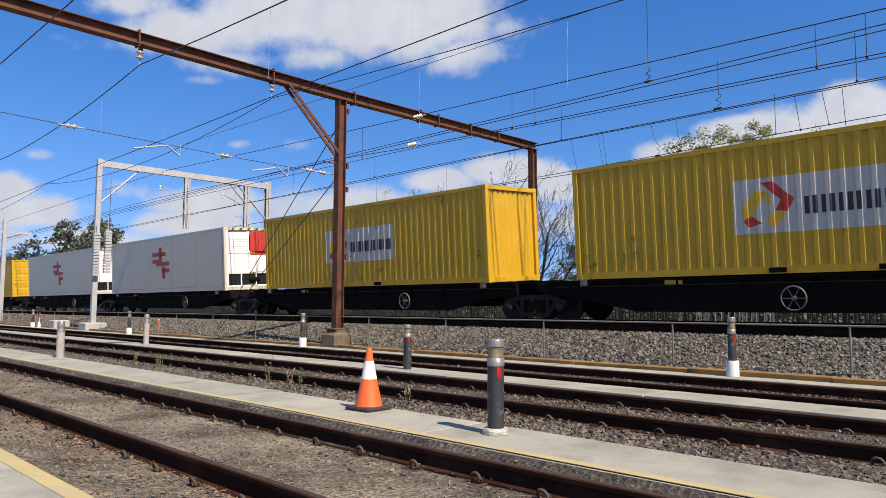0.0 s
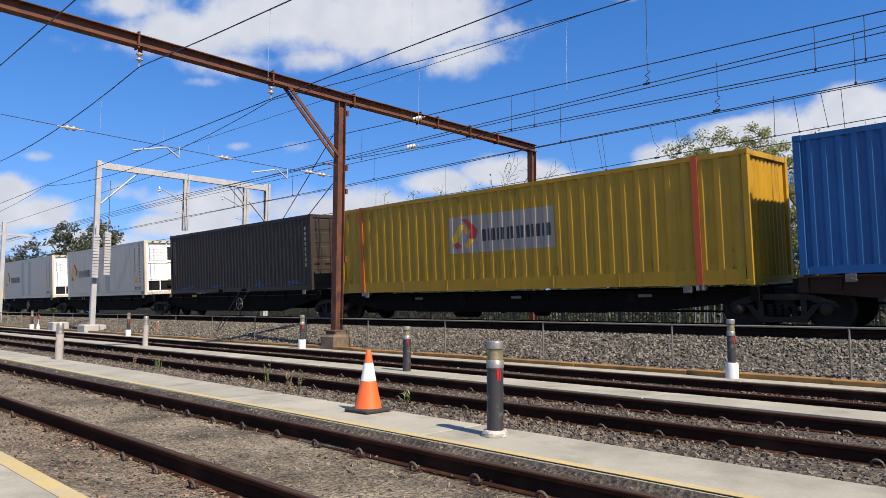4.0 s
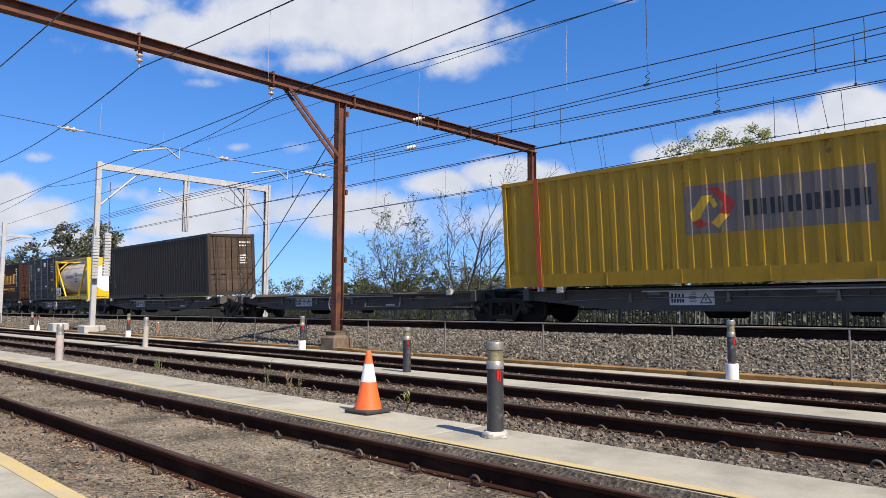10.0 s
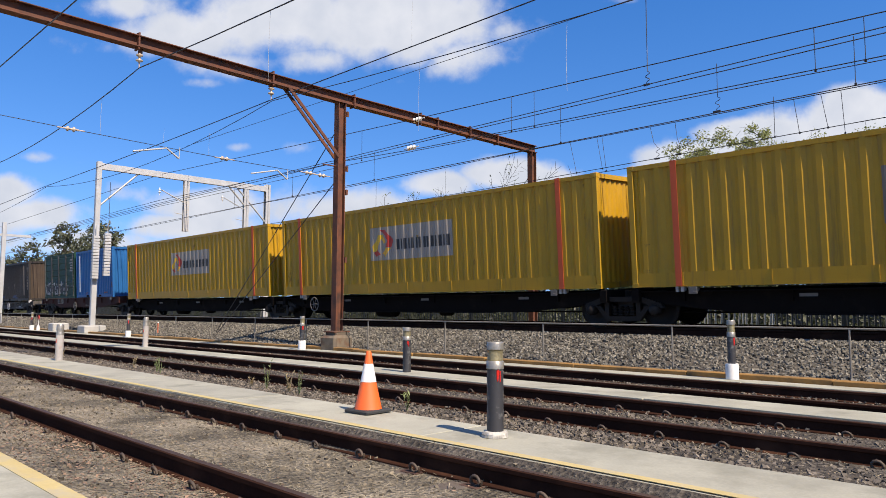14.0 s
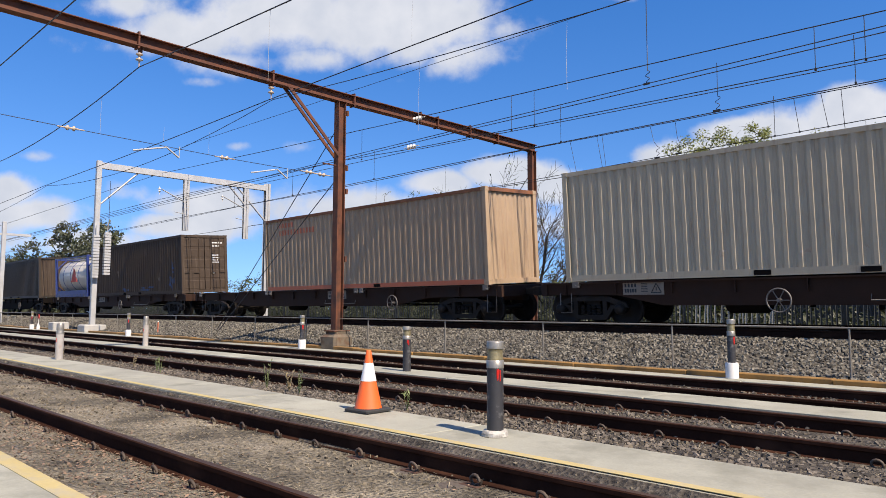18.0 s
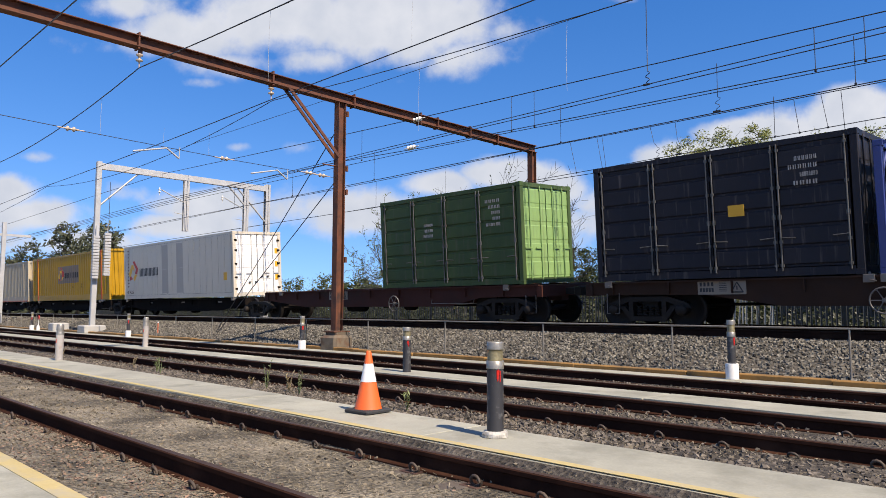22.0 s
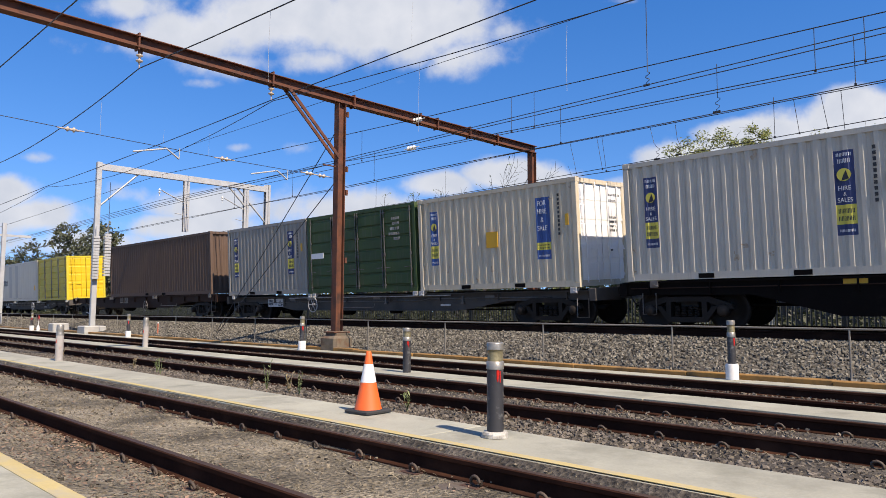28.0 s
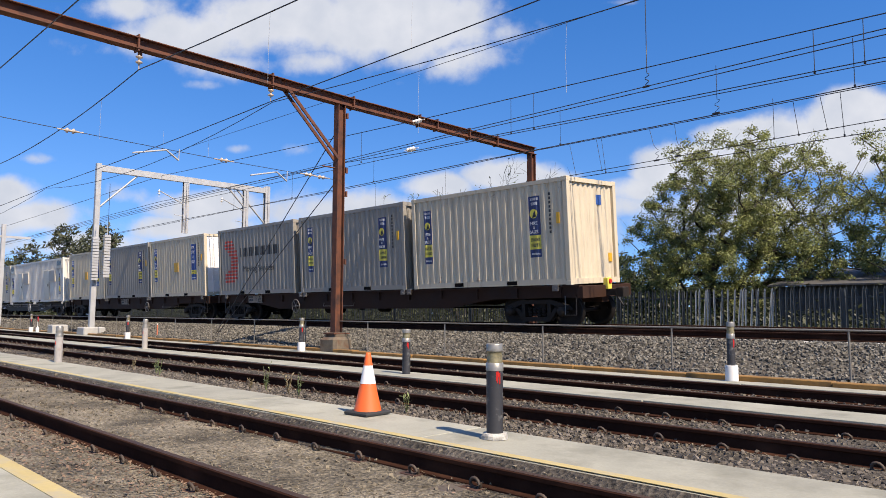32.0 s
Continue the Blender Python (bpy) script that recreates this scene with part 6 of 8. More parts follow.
# ---- fence, shed ----
def palisade():
    root = tagged(empty("palisade_fence", (0, 25.5, 0)), "dark steel palisade fence with some pales coloured as sunlit", "fence")
    def pale():
        return G().sweep([(-.034, -.01), (0, .012), (.034, -.01), (.034, -.006), (0, .016), (-.034, -.006)], "z", .2, 1.93).add([(-.034, -.01, 1.93), (0, .012, 1.93), (.034, -.01, 1.93), (0, .002, 2.03)], [(0, 1, 3), (1, 2, 3), (2, 0, 3)])
    rg = random.Random(2)
    n = 0
    x = 4.0
    joined = G()
    while x > -75:
        if x > -38:
            # most pales of this stretch take a light colour for the sun's glint
            glint_one = -12.8 < x < -9.0 and rg.random() < .7
            part("pale", pale, M_PALISUN if glint_one else M_PALI, root, key="p", at=Matrix.Translation((x, 0, 0)) @ Matrix.Rotation(radians(rg.uniform(-1.5, 1.5) if not glint_one else rg.uniform(-1, 6)), 4, "Y"))
        else:
            o = pale()
            joined.add([(a + x, b, c) for a, b, c in o.v], o.f)
        x -= .155
    tagged(part("pales", joined, M_PALI, root), kind="stuff")
    for i in range(0, 29):
        xx = 3.9 - 2.75 * i
        part("fence_post", lambda: G().box(-.05, .02, 0, .05, .1, 1.95), M_PALI, root, key="q", at=(xx, 0, 0))
        for z in (.55, 1.65):
            part("fence_rail", lambda: G().box(-2.75, .012, 0, 0, .05, .05), M_PALI, root, key="r", at=(xx, 0, z))


palisade()


def shed():
    root = tagged(empty("shed", (-4.6, 31.0, 0)), "low dark grey sheet-metal shed behind the fence", "shed")
    part("wall", corrugated(-6.5, 14, .1, 2.25, 0, .2, .03), M_SHED, root)
    part("end_wall", G().box(-6.5, .02, .1, -6.42, 6, 2.25), M_SHED, root)
    part("end_wall", G().box(13.9, .02, .1, 13.98, 6, 2.25), M_SHED, root)
    part("back_wall", G().box(-6.5, 6, .1, 14, 6.06, 3.1), M_SHED, root)
    part("roof", G().sweep([(-.3, 2.25), (6.3, 3.2), (6.3, 3.26), (-.3, 2.31)], "x", -6.8, 14.3), mat("grey_roof_sheet", (.07, .066, .062), .7, var=.08), root)


shed()


# ---- trees ----
def leaf_mat(name, col, rnd=.35):
    m = mat(name, col, .5, var=.4, scale=1.3, bump=0, spec=.35)
    nt = m.node_tree
    island_tone(m, 1 - rnd, 1 + rnd)
    b = nt.nodes["Principled BSDF"]
    tr = nt.nodes.new("ShaderNodeBsdfTranslucent")
    nt.links.new(b.inputs["Base Color"].links[0].from_socket, tr.inputs["Color"])
    mx = nt.nodes.new("ShaderNodeMixShader")
    mx.inputs[0].default_value = .30
    out = nt.nodes["Material Output"]
    nt.links.new(b.outputs[0], mx.inputs[1])
    nt.links.new(tr.outputs[0], mx.inputs[2])
    nt.links.new(mx.outputs[0], out.inputs["Surface"])
    return m


def rg_side(i):
    return 1 if i % 2 else -1


M_LEAF = leaf_mat("spring_leaf", (.235, .25, .082), .4)
M_LEAFD = leaf_mat("dark_leaf", (.043, .058, .02))
M_LEAFF = leaf_mat("gum_leaf", (.092, .10, .055))
M_LEAFU = leaf_mat("weed_leaf", (.037, .043, .016))
M_LEAFS = leaf_mat("shrub_leaf", (.09, .105, .038))
M_LEAFB = leaf_mat("new_leaf", (.12, .15, .045))


def crown_tree(x, y, z, lobes, clumps, leaves, lsize, seed, leafm, label, trunk_r=.16, fork_z=1.6, tuft=.42, stems=3, name="tree", twig=.010, sag=.12, twigs=3, thick=.45):
    """Tree grown from its crown: limbs reach from the fork to leaf clumps that fill a few uneven lobes."""
    rg = random.Random(seed)
    root = tagged(empty(name, (x, y, z)), label, "tree", "trees")
    pts = []
    tot = sum(l[3] * l[4] * l[5] for l in lobes)
    for cx, cy, cz, rx, ry, rz in lobes:
        for _ in range(max(1, int(clumps * rx * ry * rz / tot))):
            while True:
                v = Vector((rg.uniform(-1, 1), rg.uniform(-1, 1), rg.uniform(-1, 1)))
                if .12 < v.length < 1 + .18 * rg.random():
                    break
            pts.append(Vector((cx + v.x * rx, cy + v.y * ry, cz + v.z * rz)))
    nodes, par = [Vector((0, 0, -.1))], [-1]
    for k in range(stems):
        a = 2 * math.pi * k / stems + rg.uniform(-.4, .4)
        b0 = Vector((math.cos(a) * .18, math.sin(a) * .18, .25))
        nodes.append(b0)
        par.append(0)
        p = b0
        d = Vector((math.cos(a) * .55, math.sin(a) * .55, 1)).normalized()
        for _ in range(4):
            d = (d + Vector((rg.uniform(-.2, .2), rg.uniform(-.2, .2), .1))).normalized()
            p = p + d * fork_z / 3
            nodes.append(p)
            par.append(len(nodes) - 2)
    pts.sort(key=lambda q: (q - Vector((0, 0, fork_z))).length)
    ends = []
    for q in pts:
        best, bi = 1e9, 0
        for i, n in enumerate(nodes):
            d = (q - n)
            c = d.length + (1.5 * max(0, n.z - q.z))
            if c < best and i:
                best, bi = c, i
        base = nodes[bi]
        seg = max(1, int((q - base).length / .8))
        prev = bi
        for k in range(1, seg + 1):
            u = k / seg
            m = base.lerp(q, u) + Vector((rg.uniform(-.1, .1), rg.uniform(-.1, .1), -sag * 4 * u * (1 - u) * (q - base).length * .3 + rg.uniform(-.06, .06)))
            nodes.append(m)
            par.append(prev)
            prev = len(nodes) - 1
        ends.append(q)
    weight = [0.0] * len(nodes)
    for i in range(len(nodes) - 1, 0, -1):
        weight[i] += 1.0 if weight[i] == 0 else 0
        weight[par[i]] += weight[i]
    wmax = max(weight[1:])
    g = G()
    for i in range(1, len(nodes)):
        ra = max(twig, trunk_r * (weight[i] / wmax) ** thick)
        rp = ra * 1.12
        g.tube([tuple(nodes[par[i]]), tuple(nodes[i])], [rp, ra], 6 if ra > .03 else 4, False)
    tw = g
    V, F = [], []
    for q in ends:
        for _ in range(twigs):
            e = q + Vector((rg.gauss(0, tuft), rg.gauss(0, tuft), rg.gauss(.1, tuft)))
            tw.tube([tuple(q), tuple((q + e) / 2 + Vector((0, 0, .05))), tuple(e)], [twig * .9, twig * .7, twig * .4], 3, False)
        size = tuft * rg.uniform(.9, 2.0)
        for _ in range(int(leaves * rg.uniform(.5, 1.5))):
            v = Vector((rg.gauss(0, 1), rg.gauss(0, 1), rg.gauss(0, .8)))
            c = q + v * (size * rg.random() ** .45 / max(.2, v.length))
            a = Vector((rg.uniform(-1, 1), rg.uniform(-1, 1), rg.uniform(-1, .5))).normalized()
            b = a.orthogonal().normalized()
            b = (b * rg.uniform(-1, 1) + a.cross(b) * rg.uniform(-1, 1))
            b = b.normalized() if b.length > .01 else a.orthogonal().normalized()
            s = lsize * rg.uniform(.6, 1.35)
            o = len(V)
            V += [tuple(c - a * s), tuple(c + b * s * .45), tuple(c + a * s), tuple(c - b * s * .45)]
            F.append((o, o + 1, o + 2, o + 3))
    part("trunk", g, M_BARK, root)
    if V:
        me = bpy.data.meshes.new("crown")
        me.from_pydata(V, [], F)
        me.materials.append(leafm)
        cr = new("crown", me)
        cr.parent = root
    return root


crown_tree(-14.2, 33, .2, ((.6, 0, 6.2, 3.2, 3.0, 3.3), (2.6, .5, 5.6, 3.0, 2.6, 3.2), (-2.0, 0, 5.2, 2.5, 2.2, 2.5), (-3.5, 0, 4.3, 1.7, 1.6, 1.6), (1.2, -1, 3.0, 4.2, 2.0, 2.2), (-1.0, -1, 2.4, 3.4, 1.6, 1.8)), 700, 180, .055, 12, M_LEAF,
           "spring-green broadleaf tree with open twiggy crown behind fence", .22, 2.0, .25, twigs=4, twig=.010, thick=.5)
crown_tree(-6.6, 34.5, .2, ((0, 0, 5.6, 3.4, 3.0, 3.6), (3.0, 0, 5.0, 3.2, 2.8, 3.2), (-1.5, -1, 3.0, 3.5, 2.2, 2.6), (2.5, -1, 2.4, 3.4, 2.0, 2.0)), 500, 180, .055, 23, M_LEAF,
           "spring-green broadleaf tree beside another behind fence", .2, 1.8, .25, twigs=4, twig=.010, thick=.5)
crown_tree(1.8, 36, .2, ((0, 0, 5.4, 3.6, 3.0, 3.2), (1, -1, 3.0, 3.6, 2.6, 2.4)), 170, 90, .12, 29, M_LEAF, "green broadleaf tree behind the shed", .2, 1.8, .45)


def bare_tree(x, y, z, stems, seed, leafm, label, leaves=0):
    """Leafless multi-stemmed tree: each stem (lean x, lean y, length, radius) forks into straight tapering boughs and twigs."""
    rg = random.Random(seed)
    root = tagged(empty("tree", (x, y, z)), label, "tree", "trees")
    g = G()
    tips = []

    def grow(p, d, length, r, lv):
        n = 5 if lv == 0 else (4 if lv == 1 else 3)
        pts, rs, ds = [p], [r], [d]
        q, dd = p, d
        for i in range(n):
            dd = (dd + Vector((rg.uniform(-.13, .13), rg.uniform(-.13, .13), rg.uniform(-.04, .12)))).normalized()
            q = q + dd * length / n
            pts.append(q)
            ds.append(dd)
            rs.append(max(.009, r * (1 - .66 * (i + 1) / n)))
        g.tube([tuple(v) for v in pts], rs, 6 if lv == 0 else (5 if lv == 1 else 3), False)
        if lv == 3:
            tips.append(q)
            return
        for i in range(1 if lv else 2, n + 1):
            for _ in range(2 if rg.random() < .6 else 1):
                side = ds[i].orthogonal().normalized()
                side.rotate(Matrix.Rotation(rg.uniform(0, 6.28), 3, ds[i]))
                a = rg.uniform(.4, .85)
                grow(pts[i], (ds[i] * math.cos(a) + side * math.sin(a)).normalized(), length * rg.uniform(.34, .52), rs[i] * .62, lv + 1)

    for lx, ly, ln, r in stems:
        grow(Vector((lx * .25, ly * .25, -.1)), Vector((lx, ly, 1)).normalized(), ln, r, 0)
    part("trunk", g, M_BARKG, root)
    if leaves:
        V, F = [], []
        for _ in range(leaves):
            c = rg.choice(tips) + Vector((rg.gauss(0, .06), rg.gauss(0, .06), rg.gauss(0, .06)))
            a = Vector((rg.uniform(-1, 1), rg.uniform(-1, 1), rg.uniform(-1, .5))).normalized()
            b = a.orthogonal().normalized()
            s = rg.uniform(.04, .09)
            o = len(V)
            V += [tuple(c - a * s), tuple(c + b * s * .45), tuple(c + a * s), tuple(c - b * s * .45)]
            F.append((o, o + 1, o + 2, o + 3))
        me = bpy.data.meshes.new("crown")
        me.from_pydata(V, [], F)
        me.materials.append(leafm)
        new("crown", me).parent = root
    return root


M_BARKG = mat("grey_brown_bark", (.062, .05, .04), .9, var=.3, scale=3, fine=25, bump=.4)
bare_tree(-34.4, 30, .1, ((-.12, 0, 5.6, .08), (.22, .1, 5.0, .07), (-.35, 0, 4.3, .06), (.05, -.2, 5.3, .07), (.4, .1, 4.0, .06)), 5, M_LEAFB, "almost bare tree with fine upright grey twigs", 2600)
bare_tree(-28.6, 30, .1, ((.30, 0, 6.0, .11), (-.15, .1, 4.8, .09), (.62, 0, 5.6, .10), (-.45, 0, 4.2, .08)), 8, M_LEAFB, "leaning bare tree with long grey boughs", 300)
bare_tree(-24.4, 30.5, .1, ((.55, 0, 5.4, .13), (.15, .1, 5.4, .11), (.95, .1, 4.8, .10)), 13, M_LEAFB, "bare spreading tree with fine outer twigs", 60)
for i, (x, y, h, w) in enumerate(((-31.5, 33, 4.0, 1.9), (-28.2, 33, 3.8, 1.8), (-24.5, 32, 3.4, 1.8), (-21.5, 32, 3.0, 1.7), (-35.5, 32, 4.6, 2.0), (-39.5, 32, 4.2, 1.9), (-44, 32, 3.8, 2.0), (-50, 33, 4.2, 2.2), (-56, 33, 4.0, 2.2), (-63, 34, 4.2, 2.4), (-71, 34, 4.2, 2.4), (-80, 35, 4.4, 2.6))):
    crown_tree(x, y, .1, ((0, 0, h * .5, w, w * .8, h * .45), (rg_side(i) * w * .6, 0, h * .3, w * .9, w * .8, h * .3)), 60, 45, .10, 140 + i, M_LEAFS, "loose green roadside shrub with thin stems", .05, h * .25, .38, 4)
for i, (x, y, h, w) in enumerate(((-27.0, 41, 6.0, 1.7), (-24.6, 40, 5.2, 1.7), (-22.4, 39, 4.2, 1.6), (-20.2, 37, 3.4, 1.5), (-33, 37, 3.4, 2.0), (-37, 36, 3.6, 2.0), (-30.4, 35, 2.8, 1.6), (-41, 36, 3.2, 2.0), (-46, 36, 3.4, 2.2), (-17.5, 39, 3.4, 2.0), (-14, 40, 3.6, 2.2), (-10.5, 40, 3.8, 2.2), (-7, 41, 3.8, 2.2), (-3.5, 41, 3.8, 2.2))):
    crown_tree(x, y, .1, ((0, 0, h * .56, w, w, h * .48), (rg_side(i) * w * .5, 0, h * .35, w * .9, w, h * .32)), 85, 60, .10, 40 + i, M_LEAFD, "dark green dense shrub tree behind the fence", .08, h * .25, .32, 3)
for i, (x, y, h, w) in enumerate(((-133, 41, 16.6, 4.2), (-124, 43, 15.4, 3.8), (-116, 41, 14.6, 3.6), (-109, 39, 13.2, 3.2), (-161, 43, 14.8, 3.6), (-171, 42, 13.2, 3.4), (-142, 46, 13.0, 4), (-192, 44, 12.5, 4.5), (-222, 46, 13, 5))):
    crown_tree(x, y, 0, ((0, 0, h * .72, w * .8, w * .8, h * .26), (w * .45, 0, h * .52, w * .7, w * .7, h * .2), (-w * .5, 0, h * .46, w * .65, w * .6, h * .18), (0, 0, h * .25, w * 1.1, w, h * .16)), 90, 40, .34, 60 + i, M_LEAFF, "tall gum tree far along the line", .3, h * .25, .75, 2)


def far_woods():
    """Distant scrub and treetops that close the horizon beyond the line."""
    rg = random.Random(91)
    V, F = [], []
    for _ in range(30000):
        x = rg.uniform(-420, 40)
        y = rg.uniform(58, 80)
        top = 3.6 + 2.2 * noise.noise(Vector((x * .06, 1.3, 0))) + 1.2 * noise.noise(Vector((x * .25, 4.1, 0)))
        z = rg.random() ** .8 * top
        a = Vector((rg.uniform(-1, 1), rg.uniform(-1, 1), rg.uniform(-1, 1))).normalized()
        b = a.orthogonal().normalized()
        s = rg.uniform(.3, .6)
        o = len(V)
        c = Vector((x, y, z))
        V += [tuple(c - a * s), tuple(c + b * s * .5), tuple(c + a * s), tuple(c - b * s * .5)]
        F.append((o, o + 1, o + 2, o + 3))
    me = bpy.data.meshes.new("far_woods")
    me.from_pydata(V, [], F)
    me.materials.append(M_LEAFF)
    tagged(new("far_woods", me), "dark distant scrub and trees beyond the line", "woods", kind="stuff")


far_woods()


def undergrowth():
    rg = random.Random(77)
    V, F = [], []
    for _ in range(26000):
        x = rg.uniform(-75, 4)
        y = rg.uniform(26.2, 30)
        hh = .5 + 1.1 * noise.noise(Vector((x * .35, y * .5, 3))) + .6
        z = .2 + abs(rg.gauss(0, .5)) * max(.3, hh)
        a = Vector((rg.uniform(-1, 1), rg.uniform(-1, 1), rg.uniform(-.3, 1))).normalized()
        b = a.orthogonal().normalized()
        s = rg.uniform(.06, .14)
        o = len(V)
        c = Vector((x, y, z))
        V += [tuple(c - a * s), tuple(c + b * s * .45), tuple(c + a * s), tuple(c - b * s * .45)]
        F.append((o, o + 1, o + 2, o + 3))
    me = bpy.data.meshes.new("undergrowth")
    me.from_pydata(V, [], F)
    me.materials.append(M_LEAFU)
    tagged(new("undergrowth", me), "tangled green weeds and shrubs along the fence", "undergrowth", kind="stuff")


undergrowth()

# ---- the train ----
M_SCUFF = mat("dark_scuff", (.27, .15, .014), .75, var=.4, scale=8, dirt=(.14, .085, .022), dirt_amt=.4, dirt_scale=7)
M_RUSTST = mat("rust_bloom", (.40, .30, .205), .85, var=.35, scale=7, dirt=(.50, .43, .34), dirt_amt=.6, dirt_scale=9)
M_RUSTRAIL = mat("rusty_rail_paint", (.20, .075, .032), .8, var=.35, scale=4, dirt=(.11, .05, .03), dirt_amt=.4)


def scuffs(c, L, H, n, seed, m=M_SCUFF):
    """Small handling scuffs, most near the lower edge and the corners."""
    rg = random.Random(seed)
    spots = []
    for i in range(n):
        z = rg.choice((rg.uniform(.2, .6), rg.uniform(.2, 1.1), H - .25, rg.uniform(.3, H - .3)))
        x = rg.choice((rg.uniform(-.46, .46), rg.choice((-.47, .47)), rg.uniform(-.1, .1))) * L
        spots.append((x, z, rg.uniform(.04, .18), rg.uniform(.05, .24)))
    return worn_patches(c, m, spots, "scuff", seed)


def rusted_rails(c, L, H):
    """Rust showing along the upper and lower side rails."""
    part("rust_rail", G().box(-L / 2 + .18, -CW / 2 - .010, H - .118, L / 2 - .18, -CW / 2 - .004, H - .016), M_RUSTRAIL, c, "rust along the upper side rail")
    part("rust_header", G().box(L / 2 - .008, -CW / 2 + .17, H - .125, L / 2 - .002, CW / 2 - .17, H - .016), M_RUSTRAIL, c, "rust along the end header")


H96, H86 = 2.896, 2.591
D60, DSK, DLOW = 1.17, 1.07, 1.0


def load(c, x0, L, deck, label, group="containers on the train"):
    tagged(c, label, "container", group)
    return on_train(c, x0 + L / 2, deck)


def yellow40(x, deck, door, faded=False, label="yellow corrugated steel shipping container with grey company board"):
    c = box_container("shipping_container", 12.19, H96, M_YEL, door)
    logo_board(c, -1.9, 1.87, .88, 2.07, M_LOGOG)
    scuffs(c, 12.19, H96, 14, int(-x))
    return load(c, x, 12.19, deck, label)


def yellow48(x, deck, faded=False, pitch=.40):
    c = big_container("shipping_container", M_YEL48, pitch=pitch)
    logo_board(c, -1.86, 2.08, 1.13, 2.25, M_LOGOGY if faded else M_LOGO48)
    scuffs(c, 14.63, 2.98, 16, int(-x))
    return load(c, x, 14.63, deck, "long yellow wide-ribbed container with red stripes")


M_GREENL2 = mat("green_corner_paint", (.03, .13, .05), .6, var=.2)
M_ARROW = mat("dark_red_arrow", (.17, .03, .025), .6, var=.1, bump=0)
M_OVER = mat("pale_overpaint", (.49, .445, .375), .5, var=.08, dirt=(.44, .395, .33), dirt_amt=.5, dirt_scale=2)


def reefer(x, deck, end="unit", m=None, label="white insulated container with grey panels and company mark"):
    c = smooth_container("refrigerated_container", 12.19, H96, m or M_WREEF, end)
    y = -CW / 2 + .0072
    chevron(c, -5.4, .95, 1.1, y)
    bars(c, -4.0, -1.64, 1.2, 1.62, y, 7, M_INK, gap=.2)
    for a in (-1.2, .48):
        part("panel_seal", G().box(a - .02, y + .0015, .24, a + .74, y + .02, H96 - .18), M_JOINT, c)
        part("grey_panel", G().box(a, y, .26, a + .72, y + .02, 1.47).box(a, y, 1.485, a + .72, y + .02, H96 - .2), M_PATCH, c)
    if end == "unit":
        for i in range(12):
            part("arrow", lambda: G().sweep([(.10, 0), (0, .07), (0, .025), (-.09, .025), (-.09, -.025), (0, -.025), (0, -.07)], "y", -.004, 0), M_ARROW, c, key="u", at=(5.45, y, .72 + i * .175))
        upright_marks(c, 4.85, 1.25, 2.6, M_INK, 10, .06)
        words("40' PLUS", .24, M_TIE, c, (5.2, y - .004, .36))
        part("notice", G().box(4.85, y - .004, .65, 5.15, y, 1.0), M_SAMB, c)
        part("notice", G().box(5.05, y - .004, 1.5, 5.2, y, 1.68), M_SAMB, c)
        part("corner_patch", G().box(5.6, y, .02, 5.9, y + .02, .2), M_GREENL2, c, "green painted corner")
        pale = G() if x == -600.5 else None
        rg = random.Random(int(-x))
        for a in range(9 if pale else 0):
            pale.box(1.45 + a * .22, y - .0012, .42 + rg.uniform(0, .05), 1.66 + a * .22, y + .002, 1.22 + rg.uniform(-.06, .06))
        if pale:
            part("overpaint", pale, M_OVER, c, "paler overpainted patch")
    else:
        words("40' PLUS", .24, M_TIE, c, (-5.25, y - .004, .36))
        for i in range(12):
            z = .68 + i * .178
            part("arrow", lambda: G().sweep([(-.09, 0), (0, .06), (0, .02), (.08, .02), (.08, -.02), (0, -.02), (0, -.06)], "y", -.004, 0), M_TIE, c, key="a", at=(-5.48, y, z))
        part("notice", G().box(5.2, y - .004, .75, 5.5, y, 1.1), M_SAMB, c)
        for i in range(3):
            part("end_notice", G().box(6.04, .9, .7 + i * .6, 6.062, 1.05, .95 + i * .6), M_SAMB, c)
    return load(c, x, 12.19, deck, label)


def sct(x, deck):
    c = smooth_container("insulated_container", 13.3, 2.85, M_WREEFC, "unit", jog=2.4)
    y = -CW / 2 + .0072
    for k, (a, b, zz, z2) in enumerate(((-1.0, .6, 1.85, 2.05), (-1.0, -.2, 1.5, 1.7), (-.6, 1.0, 1.35, 1.55), (-.2, .15, 1.55, 2.3), (.1, 1.0, 1.0, 1.2), (.15, .5, .7, 1.3))):
        part("mark", G().box(a, y - .004, zz, b, y, z2), M_INKR, c)
    part("end_panel_red", G().box(6.6, .1, 1.6, 6.63, 1.0, 2.65), M_LOGOR, c, "red end panel")
    return load(c, x, 13.3, deck, "white insulated container with red angular mark")


